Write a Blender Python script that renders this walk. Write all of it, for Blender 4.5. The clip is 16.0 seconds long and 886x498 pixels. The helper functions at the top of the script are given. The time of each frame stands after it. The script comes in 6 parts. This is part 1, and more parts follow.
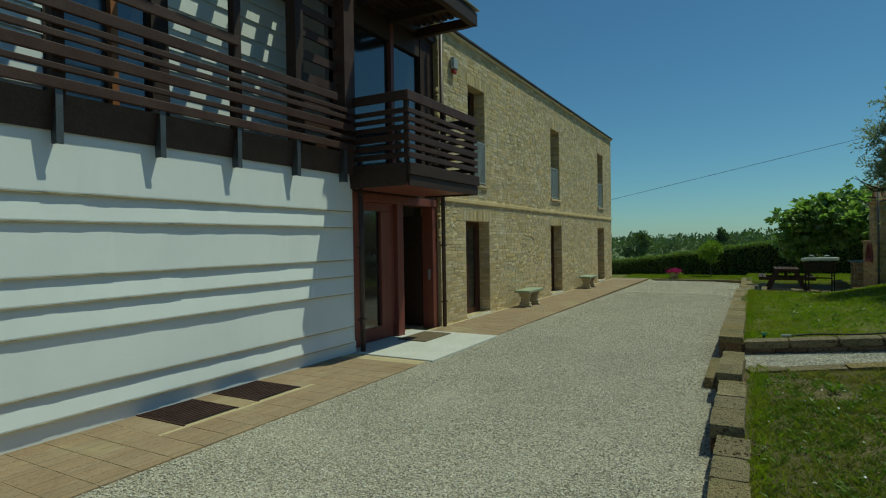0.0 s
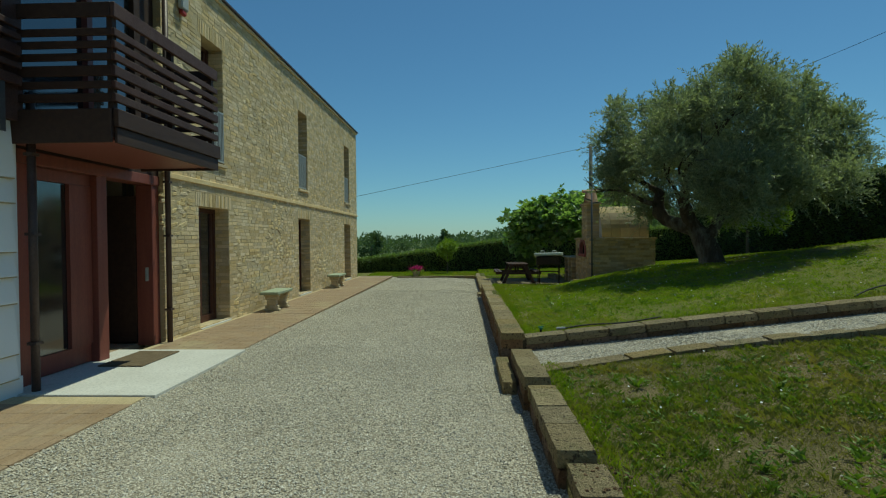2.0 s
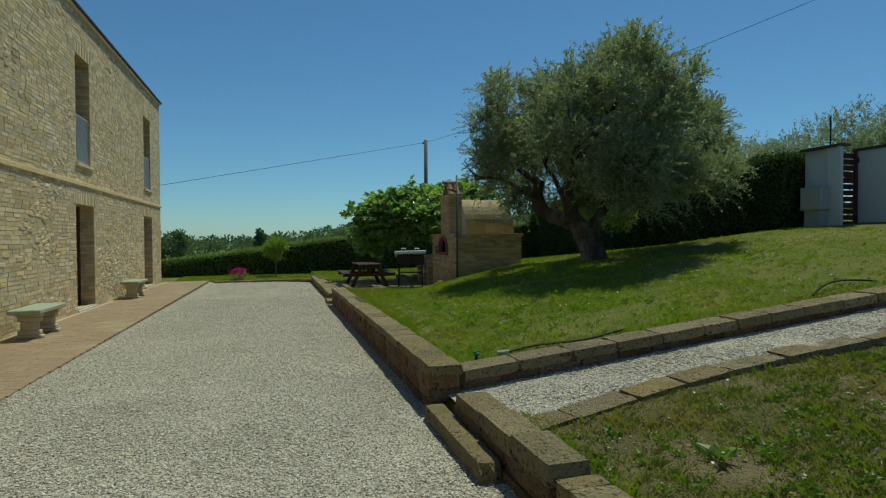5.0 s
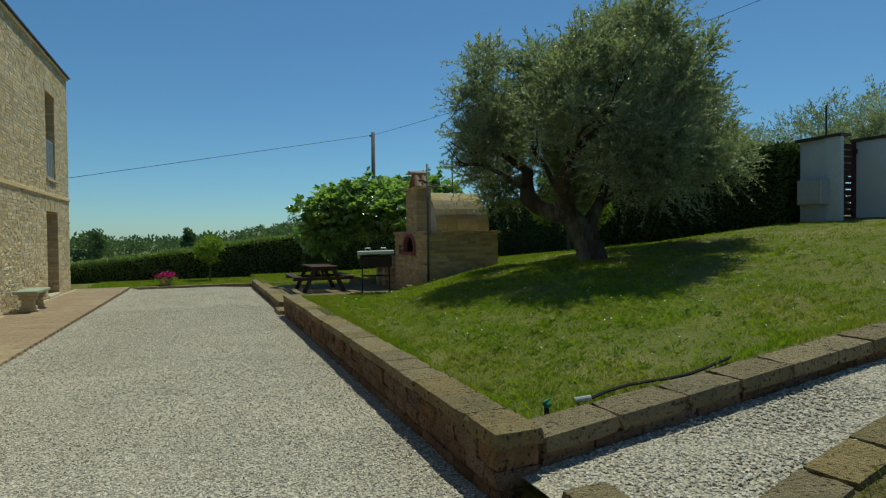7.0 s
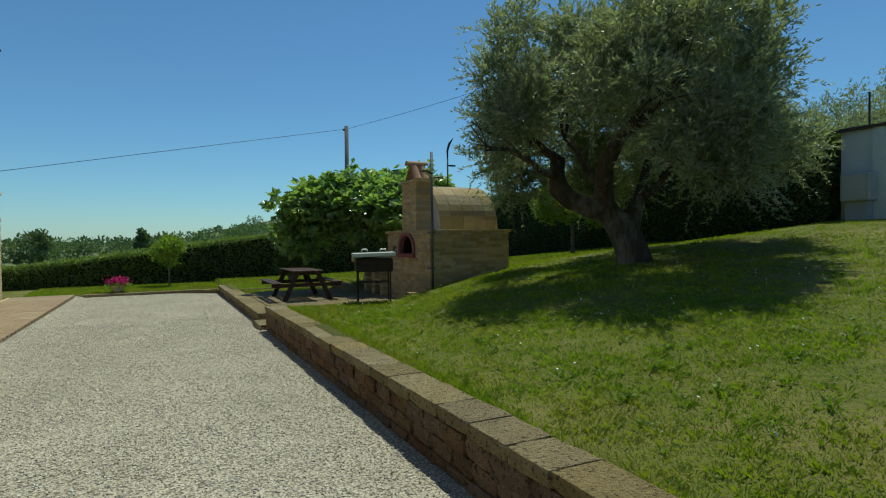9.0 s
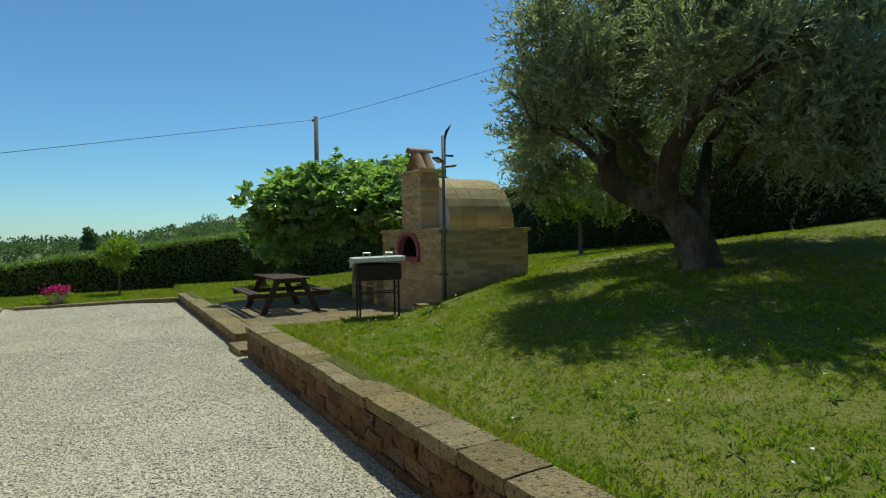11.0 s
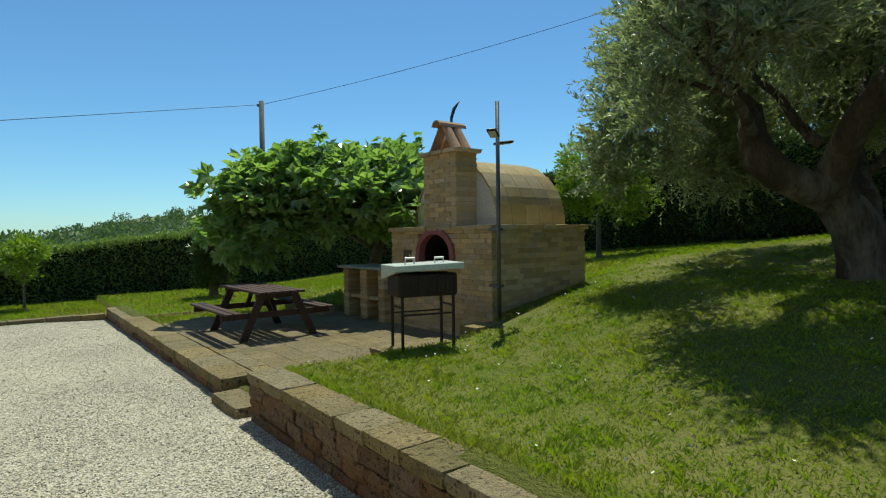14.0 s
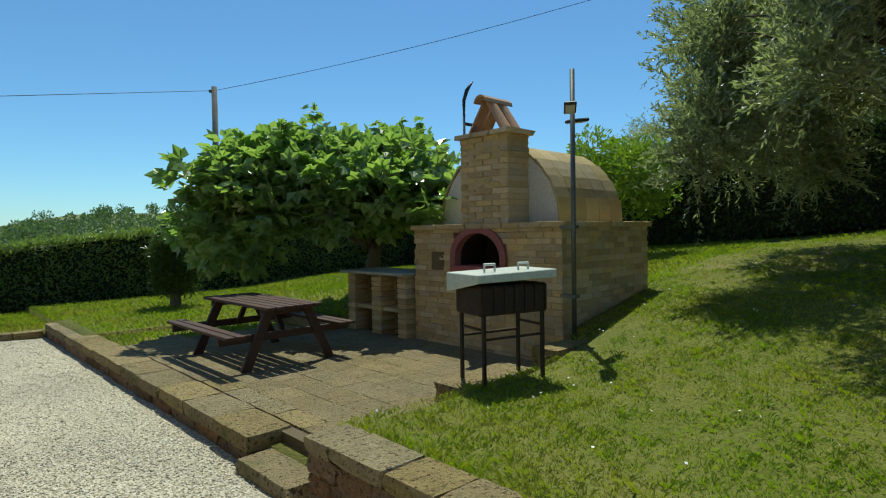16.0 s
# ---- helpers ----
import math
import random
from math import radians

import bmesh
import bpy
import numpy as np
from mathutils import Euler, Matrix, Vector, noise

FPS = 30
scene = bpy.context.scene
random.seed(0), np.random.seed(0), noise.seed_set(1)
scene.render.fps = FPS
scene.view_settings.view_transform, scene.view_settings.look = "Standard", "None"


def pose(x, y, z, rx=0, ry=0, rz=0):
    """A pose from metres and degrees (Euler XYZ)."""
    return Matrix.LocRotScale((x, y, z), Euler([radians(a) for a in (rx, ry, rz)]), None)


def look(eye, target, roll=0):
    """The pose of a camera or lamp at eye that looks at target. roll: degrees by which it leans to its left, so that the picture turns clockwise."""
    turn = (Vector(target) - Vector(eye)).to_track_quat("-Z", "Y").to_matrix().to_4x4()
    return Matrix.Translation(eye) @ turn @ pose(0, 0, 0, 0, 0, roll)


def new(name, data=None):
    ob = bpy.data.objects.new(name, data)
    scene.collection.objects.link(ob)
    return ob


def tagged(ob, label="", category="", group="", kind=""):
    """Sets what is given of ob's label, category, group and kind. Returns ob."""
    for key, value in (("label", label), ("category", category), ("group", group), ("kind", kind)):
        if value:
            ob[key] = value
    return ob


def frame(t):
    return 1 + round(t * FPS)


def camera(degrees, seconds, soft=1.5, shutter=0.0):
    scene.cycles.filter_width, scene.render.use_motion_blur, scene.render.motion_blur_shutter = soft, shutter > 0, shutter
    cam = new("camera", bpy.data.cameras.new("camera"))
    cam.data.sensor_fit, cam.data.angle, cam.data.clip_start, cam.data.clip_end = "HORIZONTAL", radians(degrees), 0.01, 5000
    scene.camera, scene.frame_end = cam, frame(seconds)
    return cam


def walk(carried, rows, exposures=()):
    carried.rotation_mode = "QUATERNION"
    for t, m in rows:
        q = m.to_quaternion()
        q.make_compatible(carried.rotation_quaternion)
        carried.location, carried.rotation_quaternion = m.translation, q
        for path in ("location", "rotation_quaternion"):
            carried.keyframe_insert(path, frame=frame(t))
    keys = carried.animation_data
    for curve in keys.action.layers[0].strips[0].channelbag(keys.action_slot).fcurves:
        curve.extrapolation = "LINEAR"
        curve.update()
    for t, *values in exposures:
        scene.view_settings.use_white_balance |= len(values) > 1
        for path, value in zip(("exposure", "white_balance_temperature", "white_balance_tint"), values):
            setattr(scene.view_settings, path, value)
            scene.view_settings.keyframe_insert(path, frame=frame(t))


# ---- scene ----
cam = camera(76.1, 16.0, soft=1.15)
PATH = [
    (0, (0.278, -0.286, 1.686), (-0.685, 1.466, 1.66), -0.9),
    (0.5, (0.006, -0.014, 1.646), (-0.768, 1.83, 1.617), -0.6),
    (1, (-0.196, 0.328, 1.606), (-0.744, 2.251, 1.575), -0.7),
    (1.5, (-0.398, 0.748, 1.558), (-0.713, 2.723, 1.528), -0.7),
    (2, (-0.632, 1.143, 1.529), (-0.708, 3.141, 1.494), -0.5),
    (2.5, (-0.8, 1.571, 1.474), (-0.691, 3.568, 1.44), -0.6),
    (3, (-0.974, 2.042, 1.446), (-0.753, 4.029, 1.406), -0.6),
    (3.5, (-1.082, 2.442, 1.46), (-0.741, 4.412, 1.424), -0.6),
    (4, (-1.16, 2.889, 1.425), (-0.719, 4.84, 1.388), -0.7),
    (4.5, (-1.286, 3.343, 1.404), (-0.78, 5.278, 1.368), -0.5),
    (7, (-1.583, 5.786, 1.372), (-0.809, 7.63, 1.332), -0.6),
    (7.5, (-1.583, 6.28, 1.348), (-0.768, 8.106, 1.31), -0.6),
    (8, (-1.61, 6.79, 1.319), (-0.771, 8.605, 1.282), -0.6),
    (8.5, (-1.664, 7.268, 1.33), (-0.804, 9.074, 1.297), -0.4),
    (9, (-1.708, 7.733, 1.349), (-0.813, 9.521, 1.312), -0.6),
    (11.5, (-1.682, 10.219, 1.411), (-0.646, 11.929, 1.363), -0.9),
    (12, (-1.702, 10.687, 1.402), (-0.645, 12.384, 1.353), -0.9),
    (12.5, (-1.695, 11.183, 1.415), (-0.593, 12.852, 1.364), -0.9),
    (13, (-1.702, 11.666, 1.43), (-0.555, 13.304, 1.378), -0.9),
    (13.5, (-1.784, 12.132, 1.443), (-0.603, 13.745, 1.393), -0.8),
    (14, (-1.779, 12.614, 1.402), (-0.553, 14.193, 1.354), -0.8),
    (14.5, (-1.849, 13.075, 1.396), (-0.59, 14.627, 1.347), -0.8),
    (15, (-1.877, 13.536, 1.412), (-0.58, 15.057, 1.362), -0.8),
    (15.5, (-1.834, 14.017, 1.434), (-0.495, 15.502, 1.378), -0.9),
    (16, (-1.817, 14.5, 1.425), (-0.439, 15.949, 1.369), -0.9),
]
EXPOSURES = [(0.0, -0.48, 6450, -20), (2.0, -0.28, 6450, -17), (3.5, -0.25, 6450, -14), (7.0, -0.15, 6450, -8), (9.0, 0.0, 6400, -8), (12.5, 0.39, 6450, -8), (16.0, 0.44, 6450, -8)]
walk(cam, [(t, look(eye, target, roll)) for t, eye, target, roll in PATH], EXPOSURES)

# world, sun
SUN_DIR = Vector((0.31, 0.345, 1.0)).normalized()
world = bpy.data.worlds.new("sky")
scene.world = world
world.use_nodes = True
wn = world.node_tree
sky = wn.nodes.new("ShaderNodeTexSky")
sky.sky_type, sky.sun_disc = "NISHITA", False
sky.sun_elevation, sky.sun_rotation = math.asin(SUN_DIR.z), math.atan2(SUN_DIR.x, SUN_DIR.y)
sky.altitude, sky.air_density, sky.dust_density, sky.ozone_density = 150, 1.0, 0.2, 4.0
tint = wn.nodes.new("ShaderNodeMix")
tint.data_type, tint.blend_type, tint.inputs[0].default_value = "RGBA", "MULTIPLY", 1.0
tint.inputs[7].default_value = (0.61, 0.80, 0.96, 1)
wn.links.new(sky.outputs[0], tint.inputs[6])
wn.links.new(tint.outputs[2], wn.nodes["Background"].inputs[0])
wn.nodes["Background"].inputs[1].default_value = 0.098
sun = new("sun", bpy.data.lights.new("sun", "SUN"))
sun.data.energy, sun.data.angle, sun.data.color = 3.6, radians(0.55), (1.0, 0.94, 0.84)
sun.matrix_world = look(SUN_DIR * 60, (0, 0, 0))


# materials
def mat(name, a, b, scale=3.0, fine=40.0, rough=0.85, bump=0.3, metal=0.0, vary=0.0, island=0.0, spec=0.3, c=None, stretch=(1, 1, 1), depth=0.02, stain=None, speck=0.62, pits=None):
    """A surface: a and b mixed at two scales, c as sparse patches, vary by object, island by loose piece."""
    m = bpy.data.materials.new(name)
    m.use_nodes = True
    nt, lk = m.node_tree, m.node_tree.links.new
    p = nt.nodes["Principled BSDF"]
    geo = nt.nodes.new("ShaderNodeNewGeometry")
    mp = nt.nodes.new("ShaderNodeMapping")
    mp.inputs["Scale"].default_value = stretch
    lk(geo.outputs["Position"], mp.inputs["Vector"])

    def noise_node(s, d=4.0, r=0.6):
        n = nt.nodes.new("ShaderNodeTexNoise")
        n.inputs["Scale"].default_value, n.inputs["Detail"].default_value, n.inputs["Roughness"].default_value = s, d, r
        lk(mp.outputs[0], n.inputs["Vector"])
        return n

    def ramp(src, lo, hi):
        r = nt.nodes.new("ShaderNodeMapRange")
        r.inputs[1].default_value, r.inputs[2].default_value = lo, hi
        lk(src, r.inputs[0])
        return r.outputs[0]

    def mix(f, x, y, kind="MIX"):
        k = nt.nodes.new("ShaderNodeMix")
        k.data_type, k.blend_type = "RGBA", kind
        for sock, v in ((k.inputs[0], f), (k.inputs[6], x), (k.inputs[7], y)):
            if isinstance(v, (int, float)):
                sock.default_value = v
            elif isinstance(v, tuple):
                sock.default_value = (*v, 1)
            else:
                lk(v, sock)
        return k.outputs[2]

    big, small = noise_node(scale), noise_node(fine, 6.0)
    col = mix(ramp(big.outputs[0], 0.35, 0.65), a, b)
    dark = tuple(speck * v for v in a)
    col = mix(ramp(small.outputs[0], 0.45, 0.8), col, dark)
    if c:
        col = mix(ramp(noise_node(scale * 0.37, 5.0, 0.7).outputs[0], 0.52, 0.66), col, c)
    if stain:
        col = mix(ramp(noise_node(scale * 2.3, 7.0, 0.75).outputs[0], 0.6, 0.72), col, stain)
    if pits:
        col = mix(ramp(noise_node(30, 4.0, 0.6).outputs[0], 0.57, 0.63), col, pits)
    for amount, src in ((vary, "o"), (island, "i")):
        if amount:
            if src == "o":
                out = nt.nodes.new("ShaderNodeObjectInfo").outputs["Random"]
            else:
                out = geo.outputs["Random Per Island"]
            r = nt.nodes.new("ShaderNodeMapRange")
            r.inputs[3].default_value, r.inputs[4].default_value = 1 - amount, 1 + amount * 0.6
            lk(out, r.inputs[0])
            h = nt.nodes.new("ShaderNodeHueSaturation")
            lk(r.outputs[0], h.inputs["Value"])
            r2 = nt.nodes.new("ShaderNodeMath")
            r2.operation, r2.inputs[1].default_value = "MULTIPLY_ADD", 7.13
            lk(out, r2.inputs[0])
            fr = nt.nodes.new("ShaderNodeMath")
            fr.operation = "FRACT"
            lk(r2.outputs[0], fr.inputs[0])
            sr = nt.nodes.new("ShaderNodeMapRange")
            sr.inputs[3].default_value, sr.inputs[4].default_value = 1 - amount * 0.8, 1 + amount * 0.5
            lk(fr.outputs[0], sr.inputs[0])
            lk(sr.outputs[0], h.inputs["Saturation"])
            lk(col, h.inputs["Color"])
            col = h.outputs[0]
    lk(col, p.inputs["Base Color"])
    p.inputs["Metallic"].default_value = metal
    p.inputs["Specular IOR Level"].default_value = spec
    rr = nt.nodes.new("ShaderNodeMapRange")
    rr.inputs[3].default_value, rr.inputs[4].default_value = max(0.03, rough - 0.1), min(1, rough + 0.1)
    lk(small.outputs[0], rr.inputs[0])
    lk(rr.outputs[0], p.inputs["Roughness"])
    if bump:
        bn = nt.nodes.new("ShaderNodeBump")
        bn.inputs["Strength"].default_value, bn.inputs["Distance"].default_value = bump, depth
        ad = nt.nodes.new("ShaderNodeMath")
        lk(small.outputs[0], ad.inputs[0])
        lk(big.outputs[0], ad.inputs[1])
        lk(ad.outputs[0], bn.inputs["Height"])
        lk(bn.outputs[0], p.inputs["Normal"])
    return m


def leaf_mat(name, a, b, trans=0.35, rough=0.5, spec=0.4, tint=None, dry=None):
    """Foliage: two greens by leaf, light passing through."""
    m = bpy.data.materials.new(name)
    m.use_nodes = True
    nt, lk = m.node_tree, m.node_tree.links.new
    p = nt.nodes["Principled BSDF"]
    geo = nt.nodes.new("ShaderNodeNewGeometry")
    k = nt.nodes.new("ShaderNodeMix")
    k.data_type = "RGBA"
    k.inputs[6].default_value, k.inputs[7].default_value = (*a, 1), (*b, 1)
    n = nt.nodes.new("ShaderNodeTexNoise")
    n.inputs["Scale"].default_value = 1.7
    lk(geo.outputs["Position"], n.inputs["Vector"])
    ad = nt.nodes.new("ShaderNodeMath")
    ad.operation, ad.inputs[1].default_value = "MULTIPLY_ADD", 0.6
    lk(geo.outputs["Random Per Island"], ad.inputs[0])
    mr = nt.nodes.new("ShaderNodeMapRange")
    mr.inputs[1].default_value, mr.inputs[2].default_value, mr.inputs[3].default_value, mr.inputs[4].default_value = 0.3, 0.7, 0.0, 0.4
    lk(n.outputs[0], mr.inputs[0])
    lk(mr.outputs[0], ad.inputs[2])
    lk(ad.outputs[0], k.inputs[0])
    leaf_col = k.outputs[2]
    if dry:
        nd = nt.nodes.new("ShaderNodeTexNoise")
        nd.inputs["Scale"].default_value, nd.inputs["Detail"].default_value, nd.inputs["Roughness"].default_value = 0.8, 6.0, 0.7
        lk(geo.outputs["Position"], nd.inputs["Vector"])
        rd = nt.nodes.new("ShaderNodeMapRange")
        rd.inputs[1].default_value, rd.inputs[2].default_value, rd.inputs[4].default_value = 0.46, 0.64, 0.85
        lk(nd.outputs[0], rd.inputs[0])
        kd = nt.nodes.new("ShaderNodeMix")
        kd.data_type = "RGBA"
        kd.inputs[7].default_value = (*dry, 1)
        lk(rd.outputs[0], kd.inputs[0])
        lk(leaf_col, kd.inputs[6])
        leaf_col = kd.outputs[2]
    lk(leaf_col, p.inputs["Base Color"])
    p.inputs["Roughness"].default_value, p.inputs["Specular IOR Level"].default_value = rough, spec
    tr = nt.nodes.new("ShaderNodeBsdfTranslucent")
    hs = nt.nodes.new("ShaderNodeMix")
    hs.data_type, hs.blend_type, hs.inputs[0].default_value = "RGBA", "MULTIPLY", 1.0
    lk(leaf_col, hs.inputs[6])
    hs.inputs[7].default_value = (*(tint or (1.5, 1.7, 0.5)), 1)
    lk(hs.outputs[2], tr.inputs[0])
    ms = nt.nodes.new("ShaderNodeMixShader")
    ms.inputs[0].default_value = trans
    lk(p.outputs[0], ms.inputs[1])
    lk(tr.outputs[0], ms.inputs[2])
    lk(ms.outputs[0], nt.nodes["Material Output"].inputs[0])
    return m


def glass_mat(name, tint=(0.55, 0.62, 0.6)):
    m = bpy.data.materials.new(name)
    m.use_nodes = True
    p = m.node_tree.nodes["Principled BSDF"]
    p.inputs["Base Color"].default_value = (*tint, 1)
    p.inputs["Roughness"].default_value = 0.02
    p.inputs["Transmission Weight"].default_value = 0.9
    p.inputs["IOR"].default_value = 1.5
    p.inputs["Coat Weight"].default_value = 0.6
    return m


def gravel_mat(name, light, dark, soil, scale=62.0):
    """Packed crushed stone: cells of differing tone with earth in the gaps."""
    m = bpy.data.materials.new(name)
    m.use_nodes = True
    nt, lk = m.node_tree, m.node_tree.links.new
    p = nt.nodes["Principled BSDF"]
    geo = nt.nodes.new("ShaderNodeNewGeometry")
    cells = nt.nodes.new("ShaderNodeTexVoronoi")
    cells.inputs["Scale"].default_value, cells.inputs["Randomness"].default_value = scale, 1.0
    lk(geo.outputs["Position"], cells.inputs["Vector"])
    sep = nt.nodes.new("ShaderNodeSeparateColor")
    lk(cells.outputs["Color"], sep.inputs[0])
    tone = nt.nodes.new("ShaderNodeMix")
    tone.data_type = "RGBA"
    tone.inputs[6].default_value, tone.inputs[7].default_value = (*dark, 1), (*light, 1)
    lk(sep.outputs[0], tone.inputs[0])
    gap = nt.nodes.new("ShaderNodeMapRange")
    gap.inputs[1].default_value, gap.inputs[2].default_value = 0.42, 0.72
    lk(cells.outputs["Distance"], gap.inputs[0])
    earth = nt.nodes.new("ShaderNodeMix")
    earth.data_type = "RGBA"
    earth.inputs[7].default_value = (*soil, 1)
    lk(gap.outputs[0], earth.inputs[0])
    lk(tone.outputs[2], earth.inputs[6])
    wear = nt.nodes.new("ShaderNodeTexNoise")
    wear.inputs["Scale"].default_value, wear.inputs["Detail"].default_value = 0.9, 6.0
    lk(geo.outputs["Position"], wear.inputs["Vector"])
    band = nt.nodes.new("ShaderNodeMapRange")
    band.inputs[1].default_value, band.inputs[2].default_value, band.inputs[3].default_value, band.inputs[4].default_value = 0.3, 0.7, 0.86, 1.1
    lk(wear.outputs[0], band.inputs[0])
    hv = nt.nodes.new("ShaderNodeHueSaturation")
    lk(band.outputs[0], hv.inputs["Value"])
    lk(earth.outputs[2], hv.inputs["Color"])
    lk(hv.outputs[0], p.inputs["Base Color"])
    p.inputs["Roughness"].default_value, p.inputs["Specular IOR Level"].default_value = 0.9, 0.25
    bn = nt.nodes.new("ShaderNodeBump")
    bn.invert = True
    bn.inputs["Strength"].default_value, bn.inputs["Distance"].default_value = 0.7, 0.008
    lk(cells.outputs["Distance"], bn.inputs["Height"])
    lk(bn.outputs[0], p.inputs["Normal"])
    return m


M_GRAVEL = gravel_mat("gravel_bed", (0.60, 0.54, 0.43), (0.36, 0.32, 0.24), (0.20, 0.17, 0.12))
M_STONE_CHIP = mat("limestone_chips", (0.60, 0.55, 0.445), (0.52, 0.47, 0.37), 6, 90, 0.85, 0.1, island=0.42, speck=0.9)
M_SOIL = mat("grass_ground", (0.12, 0.135, 0.02), (0.165, 0.165, 0.032), 1.6, 30, 0.95, 0.8, c=(0.20, 0.175, 0.055), stain=(0.07, 0.08, 0.018), depth=0.04)
M_SOIL_DRY = mat("dry_grass_ground", (0.135, 0.115, 0.04), (0.20, 0.16, 0.07), 2.4, 45, 0.95, 1.0, c=(0.23, 0.18, 0.09), stain=(0.08, 0.065, 0.03), depth=0.04)
M_BLADE = leaf_mat("grass_blades", (0.138, 0.223, 0.015), (0.32, 0.375, 0.036), 0.35, 0.6, 0.25, dry=(0.29, 0.27, 0.06))
M_BLADE_DRY = leaf_mat("dry_grass_blades", (0.12, 0.165, 0.025), (0.27, 0.28, 0.06), 0.3, 0.6, 0.2, dry=(0.32, 0.25, 0.10))
M_WEED = leaf_mat("broad_weeds", (0.10, 0.165, 0.022), (0.19, 0.26, 0.045), 0.3, 0.5, 0.3)
M_LITTER = mat("dry_leaves", (0.42, 0.33, 0.19), (0.30, 0.22, 0.12), 8, 60, 0.9, 0.1, island=0.3)
M_DAISY = mat("daisy_petals", (0.8, 0.8, 0.76), (0.75, 0.75, 0.7), 5, 50, 0.7, 0)
M_TUFF = mat("tuff_stone", (0.35, 0.225, 0.125), (0.25, 0.145, 0.08), 6, 55, 0.95, 1.0, vary=0.3, c=(0.27, 0.135, 0.08), stain=(0.10, 0.065, 0.04), depth=0.06, pits=(0.09, 0.06, 0.035))
M_TUFF_TOP = mat("weathered_tuff", (0.43, 0.335, 0.165), (0.35, 0.265, 0.13), 7, 50, 0.95, 1.0, vary=0.2, c=(0.27, 0.235, 0.10), stain=(0.16, 0.115, 0.06), depth=0.06, pits=(0.12, 0.085, 0.045))
M_PAVESLAB = mat("terrace_tuff", (0.31, 0.245, 0.13), (0.245, 0.19, 0.10), 6, 50, 0.95, 1.0, vary=0.14, c=(0.22, 0.18, 0.09), stain=(0.14, 0.10, 0.055), depth=0.04, pits=(0.12, 0.085, 0.045))
M_MORTAR = mat("mortar", (0.58, 0.465, 0.275), (0.50, 0.40, 0.23), 5, 60, 0.95, 0.6)
M_MORTAR_DARK = mat("earth_joint", (0.12, 0.09, 0.055), (0.16, 0.12, 0.07), 5, 60, 0.95, 0.6)
M_BRICK = mat("old_brick", (0.72, 0.565, 0.315), (0.64, 0.485, 0.26), 4, 70, 0.93, 0.7, vary=0.24, c=(0.68, 0.56, 0.35), stain=(0.46, 0.30, 0.15), depth=0.012)
M_BRICK_MANY = mat("old_brick_courses", (0.72, 0.565, 0.315), (0.64, 0.485, 0.26), 4, 70, 0.93, 0.7, island=0.26, c=(0.68, 0.56, 0.35), stain=(0.46, 0.30, 0.15), depth=0.012)
M_RUBBLE = mat("rubble_stone", (0.68, 0.52, 0.27), (0.72, 0.58, 0.34), 5, 50, 0.95, 0.8, island=0.3, stain=(0.34, 0.23, 0.12), depth=0.02)
M_PAVER = mat("clay_paver", (0.315, 0.217, 0.13), (0.36, 0.258, 0.158), 2.5, 60, 0.85, 0.4, vary=0.08, c=(0.37, 0.29, 0.17), depth=0.008)
M_PAVER_MANY = mat("clay_pavers", (0.315, 0.217, 0.13), (0.36, 0.258, 0.158), 2.5, 60, 0.85, 0.4, island=0.08, c=(0.37, 0.29, 0.17), depth=0.008)
M_PLASTER = mat("white_plaster", (0.82, 0.83, 0.80), (0.77, 0.785, 0.765), 0.9, 60, 0.75, 0.08, depth=0.004, speck=0.95)
M_EDGE = mat("raw_board_edge", (0.52, 0.45, 0.28), (0.40, 0.33, 0.2), 8, 80, 0.9, 0.4)
M_DARKWOOD = mat("dark_timber", (0.045, 0.024, 0.017), (0.065, 0.036, 0.024), 3, 60, 0.6, 0.35, vary=0.15, stretch=(6, 0.6, 6), depth=0.006)
M_WEATHERWOOD = mat("weathered_dark_timber", (0.058, 0.025, 0.018), (0.085, 0.045, 0.034), 3, 60, 0.6, 0.45, vary=0.15, depth=0.006)
M_REDWOOD = mat("red_stained_timber", (0.20, 0.055, 0.04), (0.25, 0.075, 0.05), 2.5, 50, 0.45, 0.2, vary=0.1, stretch=(5, 5, 0.5), depth=0.004)
M_BROWNWOOD = mat("brown_stained_timber", (0.075, 0.03, 0.02), (0.10, 0.042, 0.028), 2.5, 50, 0.45, 0.2, stretch=(5, 5, 0.5), depth=0.004)
M_ORANGEWOOD = mat("orange_timber", (0.36, 0.13, 0.045), (0.42, 0.17, 0.06), 2.5, 50, 0.45, 0.2, stretch=(5, 5, 0.5), depth=0.004)
M_STEEL = mat("galvanised_steel", (0.16, 0.165, 0.17), (0.12, 0.125, 0.13), 6, 60, 0.5, 0.1, metal=0.7)
M_PIPE = mat("dark_sheet_metal", (0.075, 0.05, 0.042), (0.095, 0.066, 0.056), 4, 50, 0.45, 0.1, metal=0.2)
M_RAILWHITE = mat("pale_metal", (0.42, 0.43, 0.40), (0.36, 0.37, 0.35), 5, 50, 0.5, 0.1, metal=0.3)
M_SLAB = mat("white_limestone", (0.66, 0.64, 0.58), (0.58, 0.56, 0.5), 1.5, 40, 0.8, 0.2, stain=(0.46, 0.43, 0.37), depth=0.004)
M_GRATE = mat("rusty_grate", (0.065, 0.032, 0.026), (0.09, 0.05, 0.04), 6, 60, 0.7, 0.3, metal=0.4)
# near-black that stands in for the shade under the grates
M_PIT = mat("pit_shade", (0.02, 0.018, 0.016), (0.03, 0.025, 0.022), 3, 30, 0.95, 0.2)
M_MAT = mat("coir_doormat", (0.20, 0.15, 0.09), (0.15, 0.11, 0.065), 10, 90, 0.98, 0.8)
